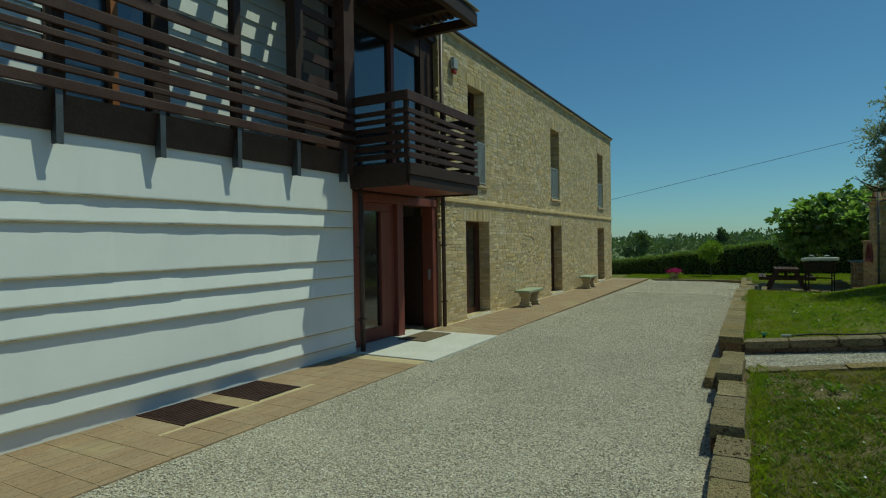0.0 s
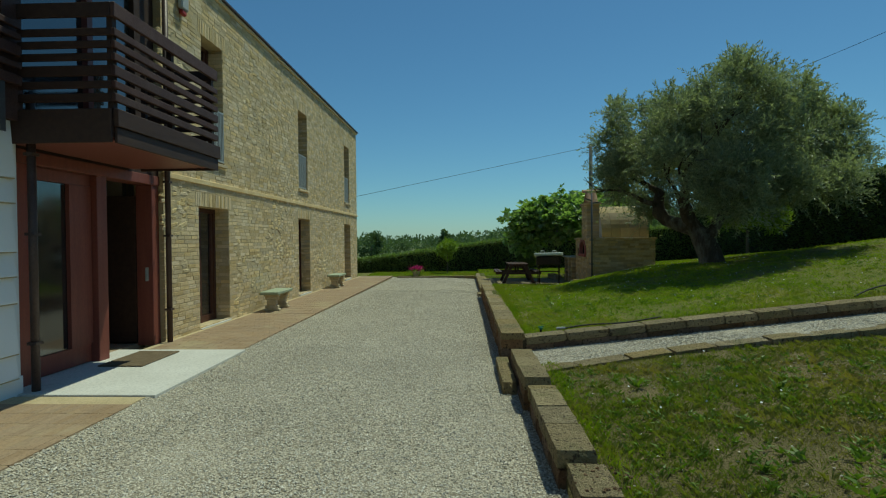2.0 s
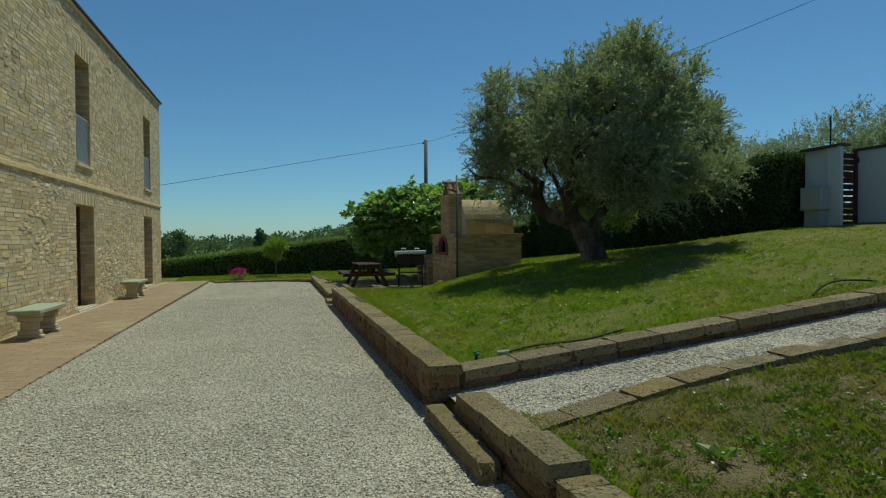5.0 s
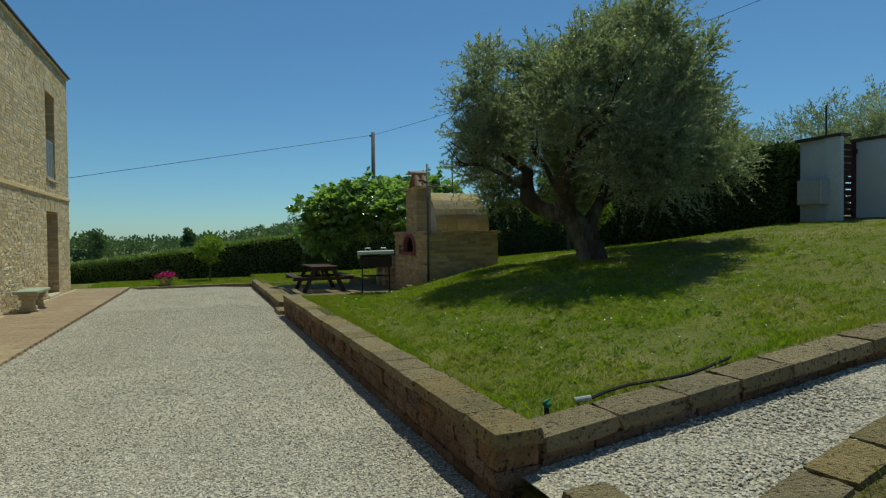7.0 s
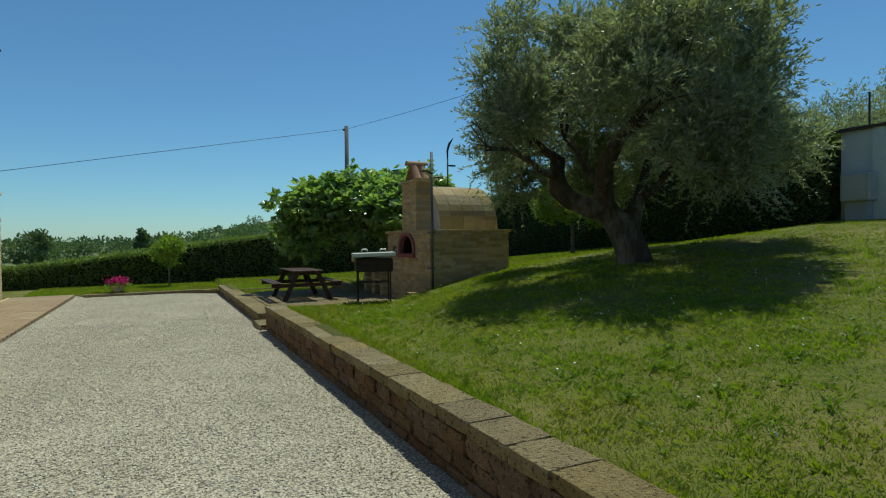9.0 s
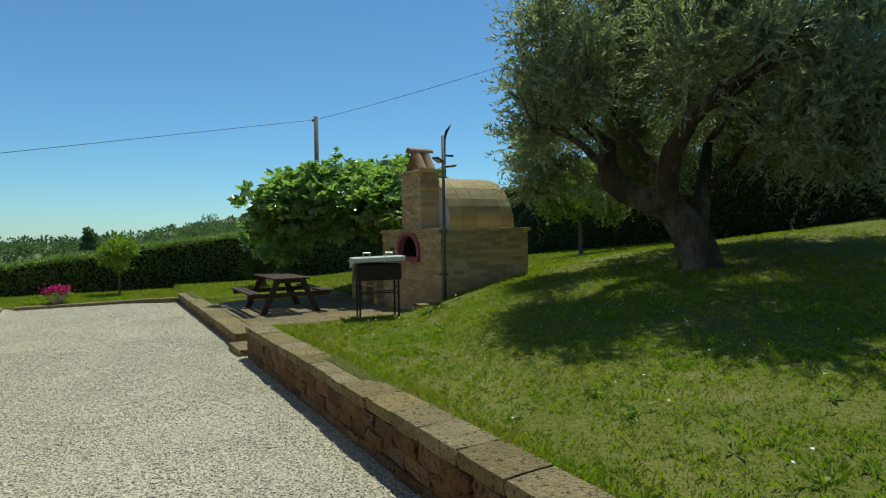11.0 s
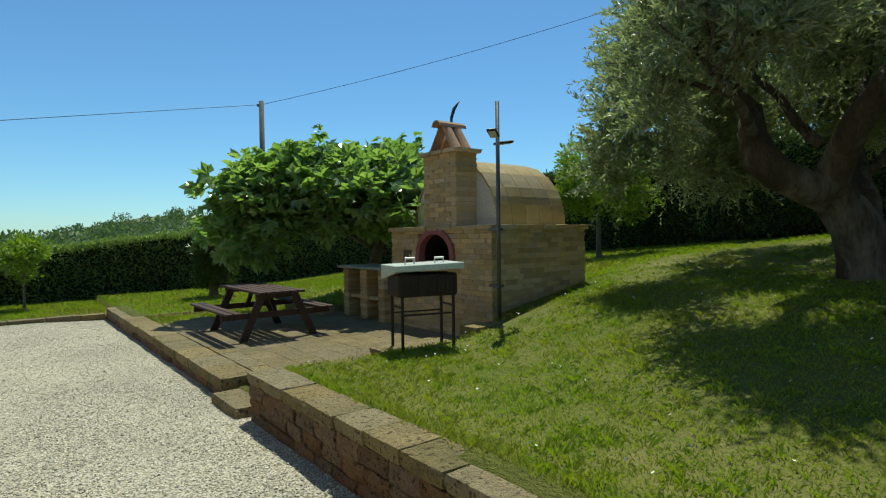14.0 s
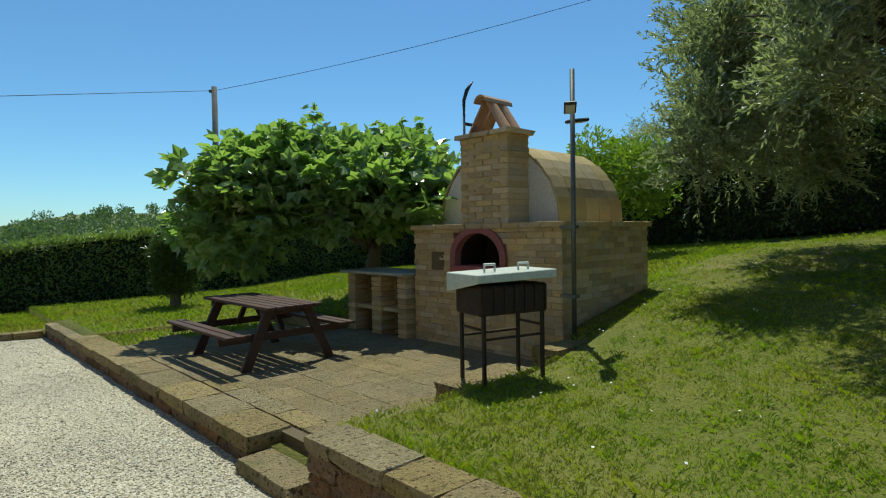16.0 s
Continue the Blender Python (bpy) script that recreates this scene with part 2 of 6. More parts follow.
M_ROOM = mat("interior_wall", (0.34, 0.30, 0.26), (0.30, 0.27, 0.23), 2, 40, 0.9, 0.1)
M_GLASS = glass_mat("window_glass")
M_DARKGLASS = mat("dark_glazing", (0.015, 0.017, 0.018), (0.022, 0.024, 0.025), 1, 10, 0.05, 0, spec=0.6)
M_DARKGLASS.node_tree.nodes["Principled BSDF"].inputs["IOR"].default_value = 2.0
M_BENCH = mat("cast_stone", (0.58, 0.49, 0.33), (0.5, 0.41, 0.26), 7, 60, 0.9, 0.5, stain=(0.28, 0.22, 0.13))
M_BENCHTOP = mat("mossy_slab", (0.33, 0.38, 0.25), (0.40, 0.43, 0.30), 5, 50, 0.8, 0.3)
M_OVENBRICK = mat("oven_brick", (0.60, 0.45, 0.245), (0.50, 0.36, 0.185), 7, 60, 0.93, 0.9, vary=0.26, c=(0.50, 0.40, 0.24), stain=(0.29, 0.17, 0.085), depth=0.015)
M_OVENTILE = mat("vault_tile", (0.50, 0.385, 0.20), (0.42, 0.32, 0.165), 6, 60, 0.9, 0.7, vary=0.22, c=(0.38, 0.33, 0.17), stain=(0.26, 0.2, 0.09), depth=0.012)
M_OVENJOINT = mat("oven_mortar", (0.52, 0.395, 0.22), (0.45, 0.335, 0.185), 5, 60, 0.95, 0.6)
M_GABLE = mat("grey_white_render", (0.62, 0.60, 0.57), (0.56, 0.54, 0.51), 2, 40, 0.9, 0.2, depth=0.005)
M_REDARCH = mat("red_painted_brick", (0.30, 0.085, 0.085), (0.36, 0.125, 0.11), 6, 60, 0.85, 0.5, vary=0.15, stain=(0.12, 0.04, 0.035))
M_SOOT = mat("sooty_brick", (0.018, 0.015, 0.013), (0.03, 0.025, 0.02), 6, 60, 0.95, 0.5)
M_TERRACOTTA = mat("terracotta", (0.46, 0.27, 0.17), (0.52, 0.34, 0.22), 5, 60, 0.85, 0.3)
M_IRON = mat("rusty_black_iron", (0.045, 0.035, 0.03), (0.07, 0.045, 0.033), 6, 60, 0.65, 0.4, metal=0.5, stain=(0.11, 0.055, 0.03))
M_SHEET = mat("pale_sheet_metal", (0.62, 0.65, 0.60), (0.55, 0.58, 0.54), 2, 50, 0.4, 0.05, metal=0.2)
M_MARBLE = mat("speckled_worktop", (0.42, 0.42, 0.37), (0.30, 0.31, 0.27), 9, 70, 0.6, 0.2)
M_OLIVEBARK = mat("olive_bark", (0.12, 0.093, 0.068), (0.07, 0.053, 0.038), 5, 40, 0.95, 1.0, c=(0.27, 0.25, 0.21), stretch=(1, 1, 0.35), depth=0.06)
M_FIGBARK = mat("fig_bark", (0.22, 0.19, 0.15), (0.16, 0.135, 0.105), 5, 40, 0.95, 0.6, stretch=(1, 1, 0.35), depth=0.03)
M_OLIVE = leaf_mat("olive_leaves", (0.11, 0.14, 0.075), (0.43, 0.455, 0.305), 0.39, 0.42, 0.6, (1.3, 1.42, 0.72))
M_FIG = leaf_mat("fig_leaves", (0.125, 0.205, 0.07), (0.29, 0.38, 0.15), 0.5, 0.26, 1.0, (1.45, 1.6, 0.65))
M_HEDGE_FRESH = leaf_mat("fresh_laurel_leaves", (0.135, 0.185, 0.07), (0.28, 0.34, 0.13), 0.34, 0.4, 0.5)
# darker laurel copy: the upper hedge's shade is put into the leaf colour
M_HEDGE = leaf_mat("shaded_laurel_leaves", (0.04, 0.068, 0.018), (0.11, 0.155, 0.04), 0.2, 0.4, 0.5)
# near-black: shade between the hedge leaves is put into the core's colour
M_HEDGECORE = mat("hedge_core_shade", (0.016, 0.022, 0.009), (0.024, 0.030, 0.013), 4, 30, 0.95, 0.6)
# greens lightened and blued, so distance haze is painted into the leaves
M_FARLEAF = leaf_mat("hazy_far_foliage", (0.10, 0.145, 0.075), (0.17, 0.22, 0.115), 0.2, 0.7, 0.2)
M_FARFIELD = mat("far_fields", (0.13, 0.17, 0.055), (0.18, 0.19, 0.08), 0.03, 0.6, 0.95, 0.0, c=(0.08, 0.12, 0.04))
M_BUSH = leaf_mat("bright_bush_leaves", (0.15, 0.23, 0.035), (0.30, 0.38, 0.07), 0.3, 0.5, 0.3)
M_FLOWER = leaf_mat("magenta_petals", (0.45, 0.02, 0.14), (0.6, 0.05, 0.25), 0.3, 0.6, 0.2, (1, 0.6, 0.9))
M_POLE = mat("grey_pole", (0.14, 0.135, 0.125), (0.19, 0.18, 0.165), 3, 40, 0.8, 0.3)
M_CABLE = mat("black_cable", (0.015, 0.015, 0.016), (0.02, 0.02, 0.02), 3, 40, 0.6, 0)
M_LAMPBODY = mat("dark_lamp_metal", (0.05, 0.05, 0.052), (0.07, 0.07, 0.072), 3, 40, 0.5, 0.1, metal=0.5)
M_LENS = mat("lamp_lens", (0.6, 0.6, 0.55), (0.55, 0.55, 0.5), 3, 40, 0.3, 0, spec=0.6)
M_WALLWHITE = mat("white_rendered_wall", (0.70, 0.72, 0.70), (0.62, 0.645, 0.63), 1.2, 50, 0.85, 0.2, stain=(0.5, 0.52, 0.49), depth=0.006)
M_BOX = mat("grey_plastic", (0.42, 0.44, 0.43), (0.38, 0.4, 0.39), 2, 40, 0.6, 0.05)
M_GREENPLASTIC = mat("green_plastic", (0.02, 0.16, 0.08), (0.03, 0.2, 0.1), 4, 40, 0.5, 0.05)
M_ROOFTILE = mat("roof_tile", (0.32, 0.17, 0.10), (0.38, 0.22, 0.13), 3, 40, 0.9, 0.3)
M_ALARMRED = mat("red_plastic", (0.4, 0.04, 0.03), (0.45, 0.05, 0.04), 4, 40, 0.5, 0)
M_REDGATE = mat("oxblood_painted_metal", (0.075, 0.022, 0.024), (0.095, 0.03, 0.03), 3, 40, 0.5, 0.1)


# building helpers
def from_bm(name, bm, material, smooth=False):
    me = bpy.data.meshes.new(name)
    bm.to_mesh(me)
    bm.free()
    me.materials.append(material)
    if smooth:
        me.polygons.foreach_set("use_smooth", [True] * len(me.polygons))
    return me


def part(name, bm, material, parent=None, label="", smooth=False):
    """One mesh object of a bmesh (or a mesh), under its thing."""
    me = bm if isinstance(bm, bpy.types.Mesh) else from_bm(name, bm, material, smooth)
    ob = new(name, me)
    ob.parent = parent
    if label:
        ob["label"] = label
    return ob


def thing(name, label, category, m=None, group=""):
    ob = new(name)
    ob.empty_display_size = 0.1
    if m is not None:
        ob.matrix_world = m
    return tagged(ob, label, category, group)


def box(bm, x0, y0, z0, x1, y1, z1, bevel=0.0, m=None):
    g = bmesh.ops.create_cube(bm, size=1.0)
    mm = Matrix.Translation(((x0 + x1) / 2, (y0 + y1) / 2, (z0 + z1) / 2)) @ Matrix.Diagonal((x1 - x0, y1 - y0, z1 - z0, 1))
    bmesh.ops.transform(bm, matrix=(m @ mm) if m is not None else mm, verts=g["verts"])
    if bevel:
        ed = list({e for v in g["verts"] for e in v.link_edges})
        bmesh.ops.bevel(bm, geom=ed, offset=bevel, segments=1, affect="EDGES")
    return bm


def boxm(*a, bevel=0.0, m=None):
    return box(bmesh.new(), *a, bevel=bevel, m=m)


def tube(bm, pts, radii, n=8, cap=True):
    """A swept tube through points with a radius at each."""
    pts = [Vector(p) for p in pts]
    rings = []
    side = Vector((1, 0, 0))
    for i, p in enumerate(pts):
        d = (pts[min(i + 1, len(pts) - 1)] - pts[max(i - 1, 0)]).normalized()
        side = side - d * side.dot(d)
        if side.length < 0.05:
            side = Vector((0, 1, 0)) - d * d.y
        side.normalize()
        up = d.cross(side)
        r = radii[i] if not isinstance(radii, (int, float)) else radii
        rings.append([bm.verts.new(p + (side * math.cos(2 * math.pi * k / n) + up * math.sin(2 * math.pi * k / n)) * r) for k in range(n)])
    for a, b in zip(rings, rings[1:]):
        for k in range(n):
            bm.faces.new((a[k], a[(k + 1) % n], b[(k + 1) % n], b[k]))
    if cap:
        bm.faces.new(rings[0][::-1])
        bm.faces.new(rings[-1])
    return bm


def quads(name, v, material):
    """A mesh of loose quads from an array (n, 4, 3)."""
    v = np.asarray(v, dtype=np.float32)
    n = len(v)
    me = bpy.data.meshes.new(name)
    me.vertices.add(4 * n)
    me.vertices.foreach_set("co", v.reshape(-1))
    me.loops.add(4 * n)
    me.loops.foreach_set("vertex_index", np.arange(4 * n, dtype=np.int32))
    me.polygons.add(n)
    me.polygons.foreach_set("loop_start", np.arange(0, 4 * n, 4, dtype=np.int32))
    me.polygons.foreach_set("loop_total", np.full(n, 4, dtype=np.int32))
    me.polygons.foreach_set("use_smooth", np.zeros(len(me.polygons), dtype=bool))
    me.update(calc_edges=True)
    me.materials.append(material)
    return me


def solids(name, verts, faces, material):
    """A mesh of many copies of one small solid: verts (n, k, 3), faces (f, 4 or 3)."""
    verts = np.asarray(verts, dtype=np.float32)
    n, k, _ = verts.shape
    faces = np.asarray(faces, dtype=np.int32)
    f, c = faces.shape
    idx = (faces[None] + (np.arange(n, dtype=np.int32) * k)[:, None, None]).reshape(-1)
    me = bpy.data.meshes.new(name)
    me.vertices.add(n * k)
    me.vertices.foreach_set("co", verts.reshape(-1))
    me.loops.add(len(idx))
    me.loops.foreach_set("vertex_index", idx)
    me.polygons.add(n * f)
    me.polygons.foreach_set("loop_start", np.arange(0, n * f * c, c, dtype=np.int32))
    me.polygons.foreach_set("loop_total", np.full(n * f, c, dtype=np.int32))
    me.polygons.foreach_set("use_smooth", np.zeros(len(me.polygons), dtype=bool))
    me.update(calc_edges=True)
    me.materials.append(material)
    return me


RNG = np.random.default_rng(7)


def unit(a):
    return a / np.maximum(np.linalg.norm(a, axis=-1, keepdims=True), 1e-6)


def leaf_quads(c, d, length, width, droop=0.15):
    """Pointed folded leaves at c along d."""
    n = len(c)
    d = unit(d)
    s = unit(np.cross(d, RNG.normal(size=(n, 3))))
    u = np.cross(s, d)
    length = np.broadcast_to(length, n)[:, None]
    width = np.broadcast_to(width, n)[:, None]
    mid = c + d * length * 0.5 + u * length * droop
    return np.stack([c, mid + s * width / 2, c + d * length, mid - s * width / 2], axis=1)


CUBE = np.array([(-1, -1, -1), (1, -1, -1), (1, 1, -1), (-1, 1, -1), (-1, -1, 1), (1, -1, 1), (1, 1, 1), (-1, 1, 1)], dtype=float) / 2
CUBE_F = [(0, 3, 2, 1), (4, 5, 6, 7), (0, 1, 5, 4), (1, 2, 6, 5), (2, 3, 7, 6), (3, 0, 4, 7)]


def rough_block(name, seed, material, jig=0.035):
    """A unit block with worn, slightly bent edges."""
    rnd = random.Random(seed)
    bm = bmesh.new()
    bmesh.ops.create_cube(bm, size=1.0)
    bmesh.ops.bevel(bm, geom=list(bm.edges), offset=0.045, segments=1, affect="EDGES")
    for v in bm.verts:
        v.co += Vector((rnd.uniform(-jig, jig), rnd.uniform(-jig, jig), rnd.uniform(-jig, jig))) * 0.6
    return from_bm(name, bm, material)


def worn_block(name, seed, material, jig=0.05):
    """A unit block of soft stone: chipped edges, uneven faces."""
    rnd = random.Random(seed)
    bm = bmesh.new()
    bmesh.ops.create_cube(bm, size=1.0)
    bmesh.ops.subdivide_edges(bm, edges=list(bm.edges), cuts=2, use_grid_fill=True)
    for v in bm.verts:
        edge = sum(abs(abs(c) - 0.5) < 0.01 for c in v.co)
        pull = {1: 0.0, 2: 0.035, 3: 0.06}[edge] * rnd.uniform(0.4, 1.5)
        v.co *= 1.0 - pull
        v.co += Vector((rnd.uniform(-jig, jig), rnd.uniform(-jig, jig) * 0.5, rnd.uniform(-jig, jig))) * 0.6
    return from_bm(name, bm, material)


def piece(name, me, parent, x0, y0, z0, x1, y1, z1, rz=0.0, rx=0.0):
    ob = new(name, me)
    ob.parent = parent
    ob.matrix_basis = pose((x0 + x1) / 2, (y0 + y1) / 2, (z0 + z1) / 2, rx, 0, rz) @ Matrix.Diagonal((x1 - x0, y1 - y0, z1 - z0, 1))
    return ob


# ---- the ground ----
def gz(y):
    """Height of the gravel drive."""
    return -0.03 - 0.008 * max(0.0, y - 9.0) if y < 26 else -0.166


def drive_z(x, y):
    """Gravel surface, heaped against the paving and falling towards the garden wall."""
    return gz(y) + 0.042 * min(1.0, max(0.0, 1.0 - (x + 3.72) / 0.22)) ** 2 - 0.05 * min(1.0, max(0.0, (x + 1.3) / 1.0))


KNOTS = ((8.6, 0.19, 0.112, 0.0, 0.112), (11.0, 0.255, 0.14, 0.4, 0.125), (14.5, 0.285, 0.165, 0.9, 0.13), (17.7, 0.19, 0.215, 2.3, 0.09), (21.0, 0.04, 0.15, 2.6, 0.10), (29.0, 0.0, 0.05, 3.0, 0.05))


def path_edge(x):
    """Lower side of the gravel path, flaring out towards the drive."""
    return 7.62 - 0.42 * max(0.0, 1.0 - x / 2.6) ** 1.5


def path_z(x):
    return 0.05 + 0.108 * x


def lawn_z(x, y):
    """Height of the lawns right of the drive."""
    if y < 7.8:
        return 0.055 + 0.088 * max(0.0, x) - 0.012 * max(0.0, 6.0 - y)
    ys = [k[0] for k in KNOTS]
    b, a, x0, a2 = (float(np.interp(y, ys, [k[i] for k in KNOTS])) for i in (1, 2, 3, 4))
    return b + a * min(max(0.0, x - x0), 2.6) + a2 * min(max(0.0, x - x0 - 2.6), 40.0) + 0.03 * math.sin(1.3 * x + 0.6 * y) * min(1.0, max(0.0, x - 1) / 3)


def ground_z(x, y):
    near = gz(min(y, 26.0)) - 0.13
    if x > 0.0 and y < 26.0 or y >= 26.0 and x > -60:
        z = lawn_z(max(x, 0.0), y) if y < 29 else lawn_z(max(x, 0.0), 29.0)
        if y >= 25.98 and x <= 0:
            z = -0.10
        if x > 0 and 7.8 < y < 8.62:
            z = path_z(x) - 0.06
        if -0.2 < x < 3.3 and 17.5 < y < 24.0:
            z = min(z, -0.05)
    else:
        z = near
    d = math.hypot(x, max(0.0, y - 29))
    if y > 30:
        k = min(1.0, (y - 30) / 40)
        z = z * (1 - k) + k * (-3.0 + 0.03 * max(0.0, x)) + 13.5 * max(0.0, min(1.0, (d - 80) / 300)) * (0.75 + 0.5 * math.sin(x / 95 + 0.6)) * min(1.0, max(0.1, (x + 20.0) / 90.0))
    return z


def grid_axis(lo, hi, fine_lo, fine_hi, step, extra):
    a = list(np.arange(fine_lo, fine_hi + 1e-6, step)) + list(extra)
    s, v = step, fine_hi
    while v < hi:
        s = min(s * 1.25, 40)
        v += s
        a.append(v)
    s, v = step, fine_lo
    while v > lo:
        s = min(s * 1.25, 40)
        v -= s
        a.append(v)
    return sorted(set(round(float(q), 3) for q in a))


def sheet(name, xs, ys, f, material, smooth=True):
    v = [(x, y, f(x, y)) for y in ys for x in xs]
    n = len(xs)
    fa = [(j * n + i, j * n + i + 1, (j + 1) * n + i + 1, (j + 1) * n + i) for j in range(len(ys) - 1) for i in range(n - 1)]
    me = bpy.data.meshes.new(name)
    me.from_pydata(v, [], fa)
    me.materials.append(material)
    if smooth:
        me.polygons.foreach_set("use_smooth", [True] * len(me.polygons))
    return me


gx = grid_axis(-900, 900, -6, 14, 0.4, (-0.01, 0.01, 3.29, 3.31, -0.21))
gy = grid_axis(-300, 900, -4, 32, 0.4, (7.79, 7.81, 8.61, 8.63, 17.49, 17.51, 23.99, 24.01, 25.97, 25.99))
ground = tagged(new("ground", sheet("ground", gx, gy, ground_z, M_SOIL)), "sloping green lawn ground running out to distant hills", "ground", kind="structure")
ground.data.materials.append(M_SOIL_DRY)
ground.data.materials.append(M_FARFIELD)
for pl in ground.data.polygons:
    c = pl.center
    if c.y > 33 or c.x < -20 or c.x > 30 or c.y < -30:
        pl.material_index = 2
    elif c.y < 7.8:
        pl.material_index = 1

WALL_X = -0.16
drive = tagged(new("gravel_drive", sheet("gravel_drive", [-3.8, -3.72, -3.68, -3.64, -3.6, -3.55] + list(np.arange(-3.5, 0.31, 0.1)), list(np.arange(-14, 26.26, 0.25)),
                                         lambda x, y: drive_z(max(x, -3.72), y) + 0.004 * noise.noise((x * 1.3, y * 1.3, 0)), M_GRAVEL)),
               "pale crushed-limestone gravel driveway beside the stone house", "driveway", kind="structure")
side_path = tagged(new("gravel_path", sheet("gravel_path", list(np.arange(0.0, 9.01, 0.15)), list(np.arange(7.15, 8.7, 0.12)),
                                            lambda x, y: path_z(x) + 0.012 * noise.noise((x * 2, y * 2, 3)) - (0.0 if y > path_edge(x) + 0.1 else 0.12 + 0.05 * x), M_GRAVEL)),
                   "narrow gravel path climbing between two stone edgings", "path", kind="structure")

# loose chips
OCT = np.array([(1, 0, 0), (-1, 0, 0), (0, 1, 0), (0, -1, 0), (0, 0, 1), (0, 0, -1)], dtype=float)
OCT_F = [(0, 2, 4), (2, 1, 4), (1, 3, 4), (3, 0, 4), (2, 0, 5), (1, 2, 5), (3, 1, 5), (0, 3, 5)]


def chips(name, xy, zf, size, material):
    n = len(xy)
    z = np.array([zf(x, y) for x, y in xy])
    s = size * RNG.uniform(0.55, 1.3, (n, 1)) * np.concatenate([RNG.uniform(0.7, 1.3, (n, 2)), RNG.uniform(0.35, 0.75, (n, 1))], axis=1)
    v = OCT[None] * s[:, None, :] + RNG.normal(size=(n, 6, 3)) * s[:, None, :] * 0.22
    a = RNG.uniform(0, 6.28, n)
    ca, sa = np.cos(a)[:, None], np.sin(a)[:, None]
    v = np.stack([v[..., 0] * ca - v[..., 1] * sa, v[..., 0] * sa + v[..., 1] * ca, v[..., 2]], axis=-1)
    v += np.stack([xy[:, 0], xy[:, 1], z + 0.004], axis=1)[:, None, :]
    return solids(name, v, OCT_F, material)


def drive_points(n, y0, y1, x0=-3.72, x1=-0.16):
    return np.stack([RNG.uniform(x0, x1, n), RNG.uniform(y0, y1, n)], axis=1)


xy = np.concatenate([drive_points(64000, 1.5, 10), drive_points(4000, 1.5, 8.4, -0.2, 0.02), drive_points(40000, 10, 19.5), drive_points(9000, 19.5, 26)])
tagged(new("loose_gravel", chips("loose_gravel", xy, drive_z, 0.0088, M_STONE_CHIP)), "loose pale limestone chips covering the driveway", "gravel", kind="stuff")
xy = np.stack([RNG.uniform(0.1, 7.5, 16000), RNG.uniform(7.4, 8.5, 16000)], axis=1)
xy = xy[xy[:, 1] > np.array([path_edge(x) for x in xy[:, 0]]) + 0.22]
tagged(new("loose_path_gravel", chips("loose_path_gravel", xy, lambda x, y: path_z(x), 0.011, M_STONE_CHIP)), "loose pale limestone chips on the side path", "gravel", kind="stuff")


# ---- the white wing and the brick house ----
HX = -5.15          # brick face
EAVE = 5.98
OPEN = {"d1": (10.62, 11.86, 0.04, 2.13), "d2": (16.42, 17.56, 0.04, 2.13), "d3": (22.3, 23.44, 0.04, 2.13),
        "u1": (10.8, 11.68, 2.95, 5.1), "u2": (16.5, 17.38, 2.95, 5.1), "u3": (22.4, 23.3, 2.95, 5.1)}
house = thing("wall_house", "long two-storey farmhouse wall of old ochre brick and rubble stone", "house wall")
house["kind"] = "structure"
Y0, Y1 = 9.5, 24.8
ys = sorted({Y0, Y1, *[v for o in OPEN.values() for v in o[:2]]})
core = bmesh.new()
CX = HX - 0.002
for a, b in zip(ys, ys[1:]):
    mid = (a + b) / 2
    holes = sorted((o[2], o[3]) for o in OPEN.values() if o[0] < mid < o[1])
    z = -0.25
    for h0, h1 in holes:
        box(core, CX - 0.45, a, z, CX, b, h0)
        z = h1
    box(core, CX - 0.45, a, z, CX, b, EAVE - 0.05)
part("wall_core", core, M_MORTAR, house, "pale lime mortar")
part("gable_wall", boxm(-13.0, Y1 - 0.45, -0.25, CX - 0.45, Y1, EAVE - 0.05), M_MORTAR, house)
part("back_wall", boxm(-13.4, -14, -0.25, -13.0, Y1, EAVE - 0.05), M_MORTAR, house)
part("string_course", boxm(HX - 0.03, Y0, 2.5, HX + 0.035, Y1 + 0.02, 2.585, bevel=0.008), M_BRICK, house, "projecting brick band between the storeys")
part("eaves_course", boxm(HX - 0.3, Y0 - 0.3, EAVE - 0.05, HX + 0.05, Y1 + 0.05, EAVE + 0.01, bevel=0.01), M_BRICK, house)
part("gutter_edge", boxm(HX - 0.3, Y0 - 0.3, EAVE + 0.014, HX + 0.09, Y1 + 0.08, EAVE + 0.05), M_PIPE, house, "dark metal roof edge")
roof = bmesh.new()
vs = [roof.verts.new(p) for p in ((HX + 0.02, 9.3, EAVE + 0.05), (HX + 0.02, Y1 + 0.05, EAVE + 0.05), (-9.1, Y1 + 0.05, EAVE + 1.2), (-9.1, 9.3, EAVE + 1.2), (-13.4, Y1 + 0.05, EAVE), (-13.4, 9.3, EAVE))]
roof.faces.new((vs[0], vs[1], vs[2], vs[3]))
roof.faces.new((vs[3], vs[2], vs[4], vs[5]))
part("roof", roof, M_ROOFTILE, house, "low terracotta tile roof")


def open_at(y, z, pad=0.0):
    return any(o[0] - pad < y < o[1] + pad and o[2] - pad < z < o[3] + pad for o in OPEN.values())


def rubble_here(y, z):
    if open_at(y, z, 0.3):
        return False
    n = noise.noise((y * 0.55, z * 0.75, 4.2)) + 0.5 * noise.noise((y * 1.7, z * 1.7, 1.1))
    return n > (0.05 if z < 1.2 else 0.2 if z < 2.5 else 0.34)


